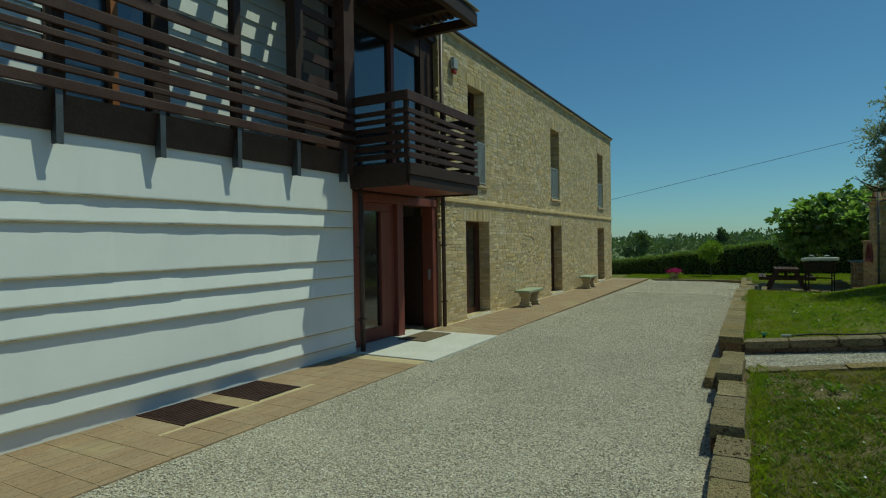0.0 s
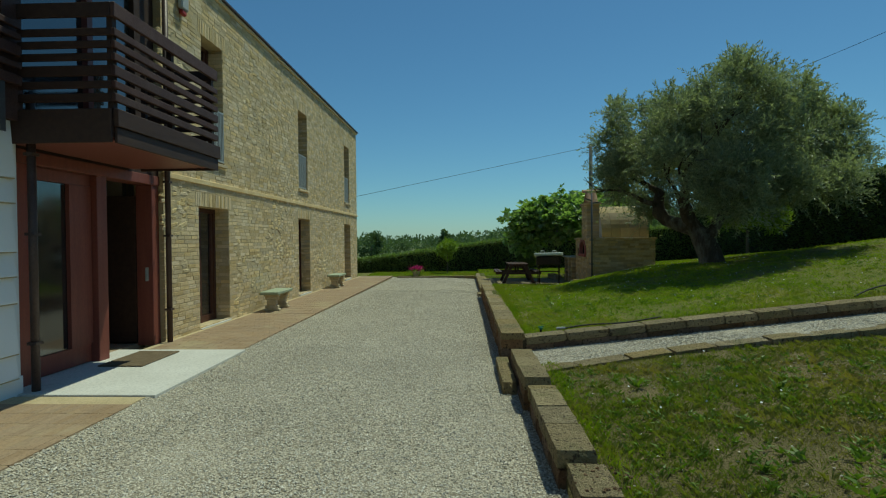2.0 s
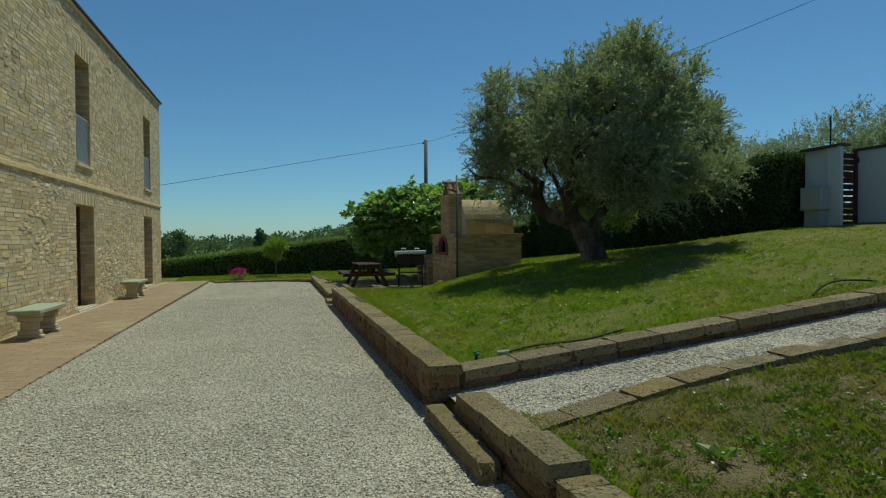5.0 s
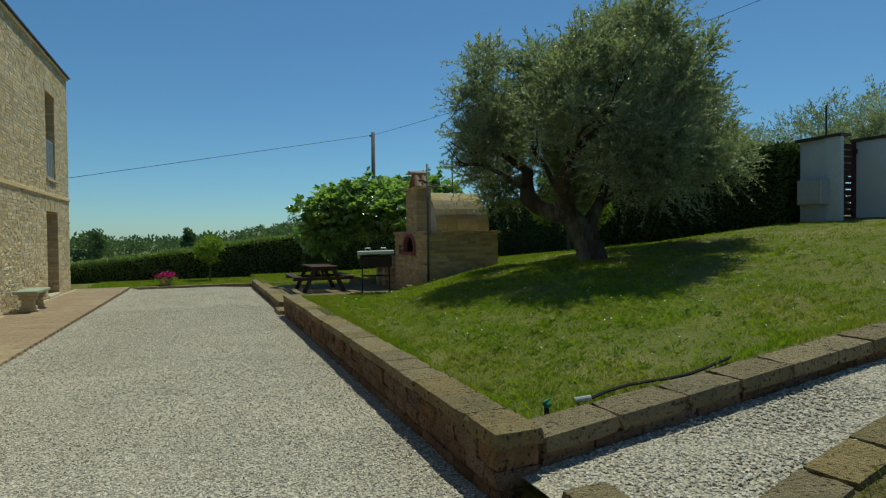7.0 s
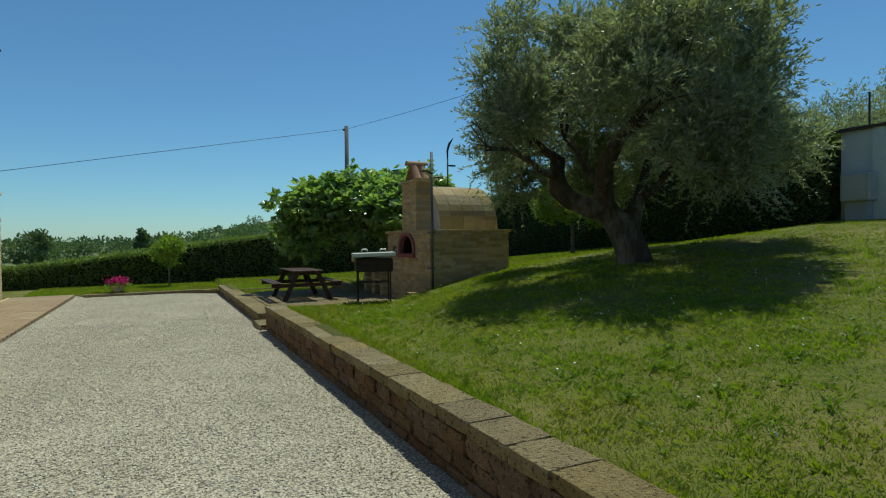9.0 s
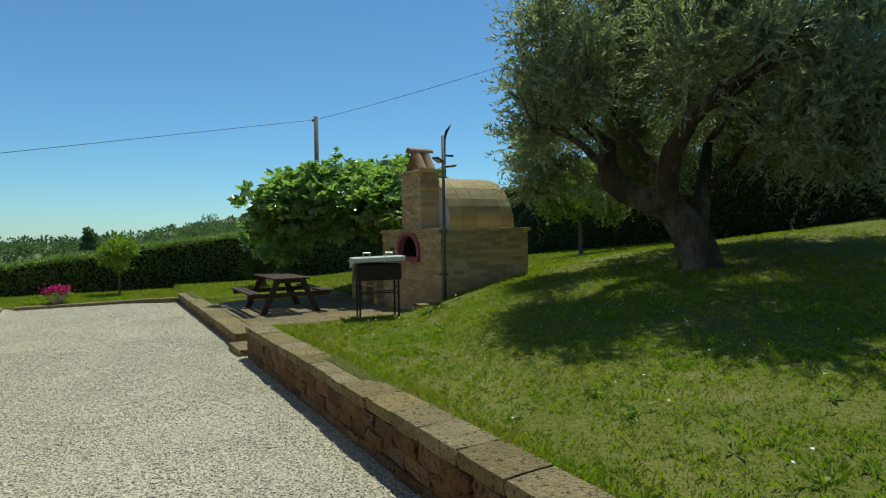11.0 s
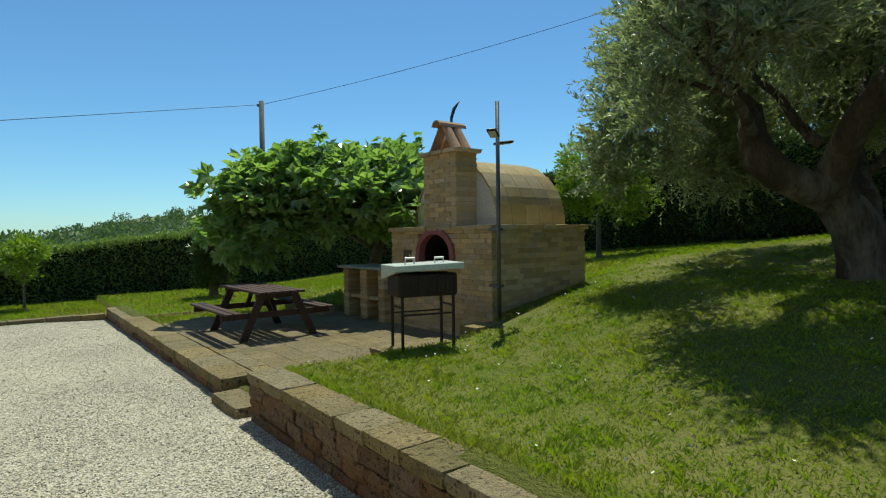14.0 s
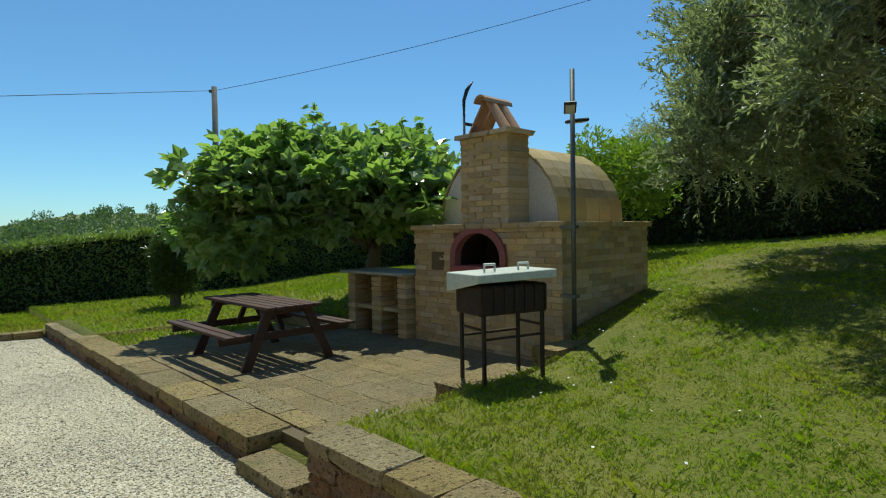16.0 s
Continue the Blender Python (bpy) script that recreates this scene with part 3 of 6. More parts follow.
# brick courses: the stretch beside the entrance in single bricks, the rest joined
BRICKS = [rough_block("brick_%d" % i, i, M_BRICK, 0.03) for i in range(6)]
rows, joined, stones, k = np.arange(0.0, EAVE - 0.1, 0.068), [], [], 0
rb = random.Random(3)
for r, z0 in enumerate(rows):
    if 2.45 < z0 < 2.58:
        continue
    y = Y0 - rb.uniform(0, 0.2)
    while y < Y1:
        w = rb.uniform(0.19, 0.30)
        a, b = max(y, Y0), min(y + w, Y1)
        y += w + 0.012
        if b - a < 0.05:
            continue
        zc = z0 + 0.034
        for o in OPEN.values():
            if o[2] < zc < o[3] + 0.0 and b > o[0] and a < o[1]:
                if a < o[0]:
                    b = o[0]
                elif b > o[1]:
                    a = o[1]
                else:
                    a = b
            if o[3] <= zc < o[3] + 0.25 and b > o[0] - 0.1 and a < o[1] + 0.1:
                a = b
        if b - a < 0.04:
            continue
        if rubble_here((a + b) / 2, zc):
            stones.append(((a + b) / 2, zc, w))
            continue
        d = rb.uniform(-0.0005, 0.0045)
        zj = 0.005 * noise.noise((y * 1.2, r, 0))
        h = rb.uniform(0.053, 0.061)
        if k < 290 and a < 12.8 and 0.0 <= z0 < 2.45:
            piece("brick", BRICKS[k % 6], house, HX - 0.06, a, z0 + zj, HX + d, b, z0 + h + zj)
            k += 1
        else:
            joined.append((HX - 0.06, a, z0 + zj, HX + d, b, z0 + h + zj))
# jamb bricks and flat arches
for o in OPEN.values():
    z = o[2]
    while z < o[3] - 0.04:
        for yy0, yy1 in ((o[0] - 0.004, o[0] + 0.012), (o[1] - 0.012, o[1] + 0.004)):
            xx = HX - 0.006
            while xx > HX - 0.40:
                w = rb.uniform(0.11, 0.25)
                joined.append((max(xx - w, HX - 0.42), yy0, z, xx, yy1, z + 0.055))
                xx -= w + 0.01
        z += 0.068
    y = o[0] - 0.1
    while y < o[1] + 0.08:
        joined.append((HX - 0.06, y, o[3] + 0.004, HX + rb.uniform(0, 0.008), y + 0.052, o[3] + 0.235))
        y += 0.064
j = np.array(joined)
cc, ss = (j[:, :3] + j[:, 3:]) / 2, (j[:, 3:] - j[:, :3])
vv = CUBE[None] * ss[:, None, :] + cc[:, None, :]
vv[:, :, 1:] += RNG.normal(size=(len(j), 8, 2)) * 0.0022
vv[:, :, 0] += RNG.normal(size=(len(j), 8)) * 0.0016
tagged(part("brick_courses", solids("brick_courses", vv, CUBE_F, M_BRICK_MANY), None, house), kind="stuff")
bm = bmesh.new()
bmesh.ops.create_icosphere(bm, subdivisions=1, radius=1.0)
ICO = np.array([v.co[:] for v in bm.verts])
ICO_F = [[v.index for v in f.verts] for f in bm.faces]
bm.free()
st = np.array(stones)
n = len(st)
bm = bmesh.new()
bmesh.ops.create_cube(bm, size=2.0)
bmesh.ops.bevel(bm, geom=list(bm.edges), offset=0.42, segments=1, affect="EDGES")
bmesh.ops.triangulate(bm, faces=list(bm.faces))
bm.verts.index_update()
ROUND = np.array([v.co[:] for v in bm.verts])
ROUND_F = [[v.index for v in f.verts] for f in bm.faces]
bm.free()
sz = np.stack([RNG.uniform(0.03, 0.038, n), st[:, 2] * RNG.uniform(0.34, 0.58, n), RNG.uniform(0.028, 0.056, n)], axis=1)
vv = ROUND[None] * sz[:, None, :] + RNG.normal(size=(n, len(ROUND), 3)) * sz[:, None, :] * 0.07
tilt = RNG.normal(0, 0.14, n)[:, None]
vy, vz = vv[:, :, 1].copy(), vv[:, :, 2].copy()
vv[:, :, 1], vv[:, :, 2] = vy * np.cos(tilt) - vz * np.sin(tilt), vy * np.sin(tilt) + vz * np.cos(tilt)
vv += np.stack([HX - 0.029 + RNG.uniform(-0.004, 0.004, n), st[:, 0], st[:, 1] + RNG.normal(0, 0.01, n)], axis=1)[:, None, :]
tagged(part("rubble_stones", solids("rubble_stones", vv, ROUND_F, M_RUBBLE), None, house), kind="stuff")

# doors and windows of the brick house
for key, (a, b, z0, z1) in OPEN.items():
    up = key[0] == "u"
    w = tagged(thing("window_%s" % key[1] if up else "door_%s" % key[1],
                     "tall narrow window with dark timber frame and pale metal guard" if up else "tall glazed door with dark red timber frame, shut, set deep in brick", "window" if up else "door"), kind="structure")
    fx = HX - 0.27
    fr = bmesh.new()
    box(fr, fx - 0.07, a, z0, fx, a + 0.08, z1)
    box(fr, fx - 0.07, b - 0.09, z0, fx + 0.004, b, z1)
    box(fr, fx - 0.07, a + 0.08, z1 - 0.08, fx, b - 0.09, z1)
    box(fr, fx - 0.07, a + 0.08, z0, fx, b - 0.09, z0 + 0.12)
    part("window_frame" if up else "door_frame", fr, M_BROWNWOOD, w)
    leaf = bmesh.new()
    m0, m1 = a + 0.085, b - 0.095
    for q in ((m0, m0 + 0.09), (m1 - 0.09, m1), ((m0 + m1) / 2 - 0.05, (m0 + m1) / 2 + 0.05)):
        box(leaf, fx - 0.06, q[0], z0 + 0.125, fx - 0.012, q[1], z1 - 0.085)
    part("sash", leaf, M_BROWNWOOD, w)
    part("pane", boxm(fx - 0.045, m0, z0 + 0.13, fx - 0.038, m1, z1 - 0.09), M_DARKGLASS, w, "dark reflecting glass")
    part("window_sill" if up else "threshold", boxm(HX - 0.36, a - (0.06 if up else -0.01), z0 - 0.06, HX + (0.05 if up else 0.03), b + (0.06 if up else -0.01), z0 - 0.002, bevel=0.006), M_BRICK if up else M_SLAB, w, "" if up else "pale stone threshold")
    if up:
        gd = thing("window_guard", "pale metal balustrade panel with upright bars across a tall window", "railing", group="window guards")
        gxx = HX + 0.0 if key == "u1" else HX - 0.04
        top = 3.92
        for zz in (2.985, top - 0.03):
            part("rail", boxm(gxx - 0.012, a + 0.015, zz, gxx + 0.012, b - 0.015, zz + 0.03), M_RAILWHITE, gd)
        y = a + 0.03
        while y < b - 0.03:
            part("bar", boxm(gxx - 0.01, y, 3.0155, gxx + 0.01, y + 0.028, top - 0.0305), M_RAILWHITE, gd)
            y += 0.062

# the white wing: lapped plaster boards
wing = tagged(thing("wall_wing", "white wing wall of wide lapped plaster boards", "house wall"), kind="structure")
WX = -5.06
SEAM = (0.02, 0.2, 0.44, 0.94, 1.2, 1.44, 1.92, 2.165, 2.74)
WY0, WY1 = -14.0, 6.62
part("wall_core", boxm(WX - 0.5, WY0, -0.2, WX - 0.02, WY1, 2.74), M_PLASTER, wing)
part("plinth", boxm(WX - 0.02, WY0, -0.2, WX + 0.004, WY1, 0.2), M_PLASTER, wing)
for i, (z0, z1) in enumerate(zip(SEAM[1:], SEAM[2:])):
    bm = bmesh.new()
    prev = None
    for s in range(int((WY1 - WY0) / 0.12) + 1):
        y = min(WY0 + 0.12 * s, WY1)
        wv = 0.009 * noise.noise((y * 1.1, i * 3.7, 0)) + 0.007 * noise.noise((y * 4.5, i * 3.7, 5))
        rg = [bm.verts.new(p) for p in ((WX - 0.019, y, z0 + wv * 0.4), (WX + 0.047 + wv, y, z0 + wv * 0.5), (WX + 0.049 + wv, y, z0 + 0.012 + wv * 0.5), (WX + 0.006, y, z1 - 0.001), (WX - 0.019, y, z1 - 0.001))]
        if prev:
            for q in range(5):
                bm.faces.new((prev[q], rg[q], rg[(q + 1) % 5], prev[(q + 1) % 5]))
        else:
            bm.faces.new(rg)
        prev = rg
    bm.faces.new(prev[::-1])
    bmesh.ops.recalc_face_normals(bm, faces=bm.faces)
    b = part("plank", bm, M_PLASTER, wing)
    e = bmesh.new()
    for s in range(0, 172):
        y = WY0 + 0.12 * s
        if y + 0.12 > WY1:
            break
        wv = 0.009 * noise.noise((y * 1.1, i * 3.7, 0)) + 0.007 * noise.noise((y * 4.5, i * 3.7, 5))
        box(e, WX - 0.015, y, z0 - 0.012 + wv * 0.5, WX + 0.048 + wv, y + 0.12, z0 - 0.001 + wv * 0.5)
    part("board_edge", e, M_EDGE, wing, "raw yellowish board edge")

# first floor of the wing, set back behind a deck
deck = tagged(thing("deck", "dark timber deck edge above the white wall", "deck"), kind="structure")
part("wing_roof", boxm(-13.4, WY0, 6.004, -6.2, 9.29, 6.1), M_ROOFTILE, wing)
part("floor_boards", boxm(-6.6, WY0, 2.745, WX - 0.02, WY1, 2.80), M_DARKWOOD, deck)
upper = tagged(thing("wall_upper", "set-back white boarded upper wall in slatted shade", "house wall"), kind="structure")
UX = -6.2
part("wall_core", boxm(UX - 0.3, WY0, 2.8, UX - 0.02, 2.9, 6.0), M_PLASTER, upper)
part("wall_core", boxm(UX - 0.3, 2.9, 5.2, UX - 0.02, 6.6, 6.0), M_PLASTER, upper)
part("wall_core", boxm(UX - 0.3, 4.35, 2.8, UX - 0.02, 6.6, 5.2), M_PLASTER, upper)
for i in range(12):
    z0 = 2.82 + i * 0.27
    for a, b in (((WY0, 2.9), (4.35, 6.6)) if z0 < 5.1 else ((WY0, 6.6),)):
        bm = bmesh.new()
        v = [bm.verts.new(p) for y in (a, b) for p in ((UX - 0.019, y, z0), (UX + 0.035, y, z0), (UX + 0.004, y, z0 + 0.268), (UX - 0.019, y, z0 + 0.268))]
        for f in ((0, 1, 2, 3), (7, 6, 5, 4), (0, 4, 5, 1), (1, 5, 6, 2), (2, 6, 7, 3), (3, 7, 4, 0)):
            bm.faces.new([v[q] for q in f])
        part("plank", bm, M_PLASTER, upper)
fw = tagged(thing("window_7", "large upper window with dark frame and orange timber mullion", "window"), kind="structure")
for a, b, mm in ((2.9, 3.08, M_DARKWOOD), (4.12, 4.35, M_DARKWOOD), (3.62, 3.70, M_ORANGEWOOD)):
    part("window_frame", boxm(UX - 0.12, a, 2.8, UX + 0.03, b, 5.2), mm, fw)
part("pane", boxm(UX - 0.06, 3.08, 2.8, UX - 0.052, 4.12, 5.2), M_DARKGLASS, fw, "dark reflecting glass")
part("top_rail", boxm(UX - 0.12, 3.085, 5.08, UX + 0.025, 4.115, 5.2), M_DARKWOOD, fw)

# deck edge flashing, brackets and slatted railing
for i, (a, b) in enumerate(zip(np.arange(-6.33, 6.6, 0.97), np.arange(-5.36, 6.7, 0.97))):
    bm = bmesh.new()
    v = [bm.verts.new(p) for y in (a + 0.012, min(b, 6.6) - 0.012) for p in ((WX - 0.02, y, 2.72), (WX + 0.03, y, 2.70), (WX + 0.09, y, 3.02), (WX + 0.07, y, 3.02))]
    for f in ((0, 1, 2, 3), (7, 6, 5, 4), (0, 4, 5, 1), (1, 5, 6, 2), (2, 6, 7, 3), (3, 7, 4, 0)):
        bm.faces.new([v[q] for q in f])
    part("fascia_panel", bm, M_PIPE, deck, "dark brown metal fascia panel")
RX = -4.925
railing = thing("deck_railing", "long slatted railing of dark stained timber on steel brackets", "railing")
for y in np.arange(-5.36, 6.5, 0.97):
    br = part("bracket", boxm(WX - 0.03, y - 0.008, 2.585, RX + 0.0, y + 0.008, 3.06), M_STEEL, railing, "galvanised steel bracket")
    part("flange", boxm(RX - 0.004, y - 0.03, 2.575, RX + 0.006, y + 0.03, 3.06), M_STEEL, br)
for z0, z1, b in ((3.045, 3.14, 6.5), (3.205, 3.26, 6.5), (3.325, 3.43, 6.5), (3.485, 3.545, 6.5), (3.59, 3.65, 6.5), (3.72, 3.83, 6.1), (3.98, 4.09, 4.35)):
    part("slat", boxm(RX - 0.02, -6.0, z0, RX + 0.022, b, z1, bevel=0.006), M_WEATHERWOOD, railing)
for y in (-3.4, -1.46, 0.48, 2.42, 4.36, 5.36):
    part("post", boxm(RX - 0.12, y - 0.05, 2.9, RX - 0.022, y + 0.05, 5.5 if y > 2 else 5.5), M_DARKWOOD, railing)

# slatted screen beside the glass bay; unseen pergola slats added overhead for striped shade
screen = thing("timber_screen", "tall dark timber screen with angled slats beside the glazed bay", "screen")
part("post", boxm(-5.22, 5.42, 2.8, -5.06, 5.58, 5.9), M_DARKWOOD, screen)
part("post", boxm(-5.2, 6.36, 2.72, -4.98, 6.6, 5.9), M_WEATHERWOOD, screen, "sun-bleached heavy post")
for z in np.arange(3.0, 5.7, 0.31):
    part("slat", boxm(-5.17, 5.585, z, -5.13, 6.355, z + 0.12, m=None), M_WEATHERWOOD, screen)
perg = thing("pergola", "unseen dark timber slats added over the upper deck to cast striped shade", "pergola")
part("beam", boxm(-4.98, -6.0, 5.5, -4.86, 6.6, 5.68), M_DARKWOOD, perg)
part("beam", boxm(-6.16, -6.0, 5.5, -6.06, 6.6, 5.68), M_DARKWOOD, perg)
for y in np.arange(-5.9, 6.4, 0.5):
    part("slat", boxm(-6.15, y, 5.684, -4.4, y + 0.24, 5.73), M_DARKWOOD, perg)

# the entrance bay
BX = -5.32
bay = tagged(thing("entrance_bay", "glazed entrance bay framed in red-stained timber, door standing open", "entrance"), kind="structure")
for a, b in ((6.78, 6.96), (8.06, 8.26), (9.3, 9.49)):
    part("post", boxm(BX - 0.14, a, 0.0, BX + 0.1, b, 2.36, bevel=0.006), M_REDWOOD, bay)
part("lintel", boxm(BX - 0.14, 6.78, 2.362, BX + 0.12, 9.49, 2.5, bevel=0.006), M_REDWOOD, bay)
part("transom", boxm(BX - 0.06, 6.965, 2.22, BX + 0.02, 8.055, 2.355), M_REDWOOD, bay)
fixed = part("fixed_leaf", boxm(BX - 0.05, 6.965, 0.04, BX + 0.0, 7.1, 2.215), M_REDWOOD, bay)
part("rail", boxm(BX - 0.05, 7.105, 0.04, BX, 8.05, 0.26), M_REDWOOD, fixed)
part("pane", boxm(BX - 0.03, 7.105, 0.265, BX - 0.022, 8.05, 2.215), M_DARKGLASS, fixed, "dark reflecting glass")
part("door_leaf", boxm(BX - 0.018, 7.66, 0.265, BX + 0.03, 8.05, 2.215), M_REDWOOD, bay, "solid red timber door leaf")
part("handle", boxm(BX + 0.02, 9.24, 0.95, BX + 0.04, 9.298, 1.15), M_RAILWHITE, bay, "steel pull handle")
part("opened_leaf", boxm(BX - 0.9, 9.28, 0.05, BX - 0.145, 9.33, 2.2), M_DARKWOOD, bay)
part("room_wall", boxm(-8.6, 6.5, -0.1, -8.5, 9.5, 5.6), M_ROOM, bay)
part("room_wall", boxm(-8.5, 6.5, -0.1, BX - 0.15, 6.6, 5.6), M_ROOM, bay)
part("room_wall", boxm(-8.5, 9.5, -0.1, BX - 0.46, 9.6, 5.6), M_ROOM, bay)
part("room_floor", boxm(-8.5, 6.6, -0.06, BX - 0.145, 9.5, 0.025), M_PAVER, bay)
part("storey_floor", boxm(-8.5, 6.6, 2.5, BX - 0.15, 9.5, 2.72), M_ROOM, bay)
part("bay_roof", boxm(-8.6, 6.5, 5.6, -5.2, 9.6, 5.9), M_PIPE, bay)
part("sill_board", boxm(BX - 0.14, 6.78, 2.502, BX + 0.1, 9.49, 2.74), M_DARKWOOD, bay)
for a, b, mm in ((6.64, 6.84, M_DARKWOOD), (8.0, 8.1, M_REDWOOD), (9.0, 9.49, M_DARKWOOD)):
    part("mullion", boxm(BX - 0.06, a, 2.742, BX + 0.06, b, 5.6), mm, bay)
part("head", boxm(BX - 0.06, 6.845, 5.2, BX + 0.05, 8.99, 5.595), M_DARKWOOD, bay)
for a, b in ((6.845, 7.995), (8.105, 8.995)):
    part("pane", boxm(BX - 0.02, a, 2.745, BX - 0.01, b, 5.195), M_DARKGLASS, bay, "upper glazing mirroring the sky")

balcony = thing("balcony", "projecting dark timber balcony with horizontal slats over the entrance", "balcony")
BA, BB, BF = 6.56, 8.82, -4.02
part("floor", boxm(BX + 0.11, BA, 2.56, BF - 0.03, BB, 2.72), M_DARKWOOD, balcony)
part("soffit", boxm(BX + 0.125, BA + 0.01, 2.53, BF - 0.04, BB - 0.01, 2.556), M_REDWOOD, balcony, "red-stained soffit boards")
part("fascia", boxm(BF - 0.028, BA, 2.66, BF + 0.025, BB + 0.06, 2.83, bevel=0.005), M_DARKWOOD, balcony)
part("fascia", boxm(BF - 0.028, BA + 0.02, 2.50, BF + 0.0, BB + 0.04, 2.655, bevel=0.005), M_DARKWOOD, balcony)
part("fascia", boxm(-5.1, BA - 0.03, 2.50, BF - 0.03, BA - 0.002, 2.83, bevel=0.005), M_DARKWOOD, balcony)
part("fascia", boxm(-5.1, BB + 0.002, 2.50, BF - 0.03, BB + 0.03, 2.83, bevel=0.005), M_DARKWOOD, balcony)
for x, y in ((BF - 0.06, BA + 0.02), (BF - 0.06, BB - 0.08), (-5.08, BA + 0.02), (-5.0, BB - 0.08), (BF - 0.06, (BA + BB) / 2)):
    part("post", boxm(x - 0.03, y, 2.72, x + 0.03, y + 0.06, 3.8), M_DARKWOOD, balcony)
for z0, z1 in ((2.90, 2.98), (3.03, 3.10), (3.15, 3.25), (3.30, 3.37), (3.42, 3.49), (3.54, 3.61), (3.72, 3.86)):
    part("slat", boxm(BF - 0.028, BA - 0.02, z0, BF + 0.014, BB + 0.02, z1, bevel=0.005), M_WEATHERWOOD, balcony)
    part("slat", boxm(-5.1, BA - 0.022, z0, BF - 0.03, BA + 0.015, z1, bevel=0.005), M_DARKWOOD, balcony)
    part("slat", boxm(-5.05, BB - 0.015, z0, BF - 0.03, BB + 0.022, z1, bevel=0.005), M_DARKWOOD, balcony)

canopy = thing("canopy", "flat slatted dark timber canopy above the balcony", "canopy")
part("edge_beam", boxm(-4.12, 7.1, 5.5, -4.0, 8.9, 5.72, bevel=0.006), M_DARKWOOD, canopy)
part("cover_sheet", boxm(-5.4, 7.05, 5.775, -3.97, 8.95, 5.795), M_RAILWHITE, canopy, "pale metal cover strip")
for y in (7.1, 7.95, 8.8):
    part("beam", boxm(-5.3, y, 5.5, -4.125, y + 0.1, 5.66), M_DARKWOOD, canopy)
for x in np.arange(-5.25, -4.1, 0.14):
    part("slat", boxm(x, 7.1, 5.724, x + 0.085, 8.9, 5.765), M_WEATHERWOOD, canopy)

for y, x, z1 in ((6.68, -4.97, 2.95), (9.44, -5.05, 5.9)):
    dp = thing("downpipe", "dark brown metal rainwater downpipe", "downpipe", group="downpipes")
    part("pipe", tube(bmesh.new(), ((x, y, 0.0), (x, y, z1)), 0.04, 10), M_PIPE, dp, smooth=True)
    for z in (0.5, 1.6, 2.4):
        part("clip", boxm(x - 0.05, y - 0.05, z, x + 0.047, y + 0.05, z + 0.03), M_PIPE, dp)
al = thing("alarm_box", "small white alarm siren box with a red light", "alarm")
part("case", boxm(HX + 0.015, 9.98, 5.22, HX + 0.1, 10.2, 5.46, bevel=0.02), M_BOX, al)
part("light", boxm(HX + 0.02, 10.02, 5.14, HX + 0.085, 10.16, 5.218, bevel=0.015), M_ALARMRED, al)

# pavement in front of the house
pave = tagged(thing("pavement", "clay-paver walk along the house front", "pavement"), kind="structure")
PX0, PX1 = -5.06, -3.72
part("bed", boxm(PX0 - 0.1, -14, -0.3, PX1 - 0.02, 6.5, 0.021), M_MORTAR, pave)
bm = bmesh.new()
v = [bm.verts.new(p) for y, z in ((8.86, 0.02), (25.38, -0.034)) for p in ((PX0 - 0.1, y, -0.4), (PX1 - 0.02, y, -0.4), (PX1 - 0.02, y, z), (PX0 - 0.1, y, z))]
for f in ((0, 1, 2, 3), (7, 6, 5, 4), (0, 4, 5, 1), (1, 5, 6, 2), (2, 6, 7, 3), (3, 7, 4, 0)):
    bm.faces.new([v[q] for q in f])
part("bed", bm, M_MORTAR, pave)
es = tagged(thing("entrance_slab", "smooth white stone slab before the entrance", "slab"), kind="structure")
part("stone", boxm(BX - 0.14, 6.54, -0.2, PX1 + 0.05, 8.83, 0.03, bevel=0.006), M_SLAB, es)
dm = thing("doormat", "brown coir doormat lying on the white slab", "doormat")
part("pad", boxm(-5.05, 7.75, 0.031, -4.5, 8.65, 0.048, bevel=0.006), M_MAT, dm)
for a, b in ((3.12, 3.72), (4.02, 4.62)):
    gr = thing("floor_grate", "rust-brown steel grate set flush in the paving", "grate", group="floor grates")
    # solid block up to the bars, the pit's shade painted as black
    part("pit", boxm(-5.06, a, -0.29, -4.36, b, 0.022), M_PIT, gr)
    part("frame", boxm(-5.06, a - 0.02, 0.007, -4.34, a - 0.001, 0.032), M_GRATE, gr)
    part("frame", boxm(-5.06, b + 0.001, 0.007, -4.34, b + 0.02, 0.032), M_GRATE, gr)
    for x in np.arange(-5.04, -4.37, 0.052):
        part("bar", boxm(x, a, 0.022, x + 0.022, b, 0.033), M_GRATE, gr)
PAV = [rough_block("paver_%d" % i, 40 + i, M_PAVER, 0.012) for i in range(4)]
joined, k = [], 0
rp = random.Random(5)


def pave_z(y):
    return 0.025 if y < 9 else 0.025 - 0.054 * (y - 9) / 16.4


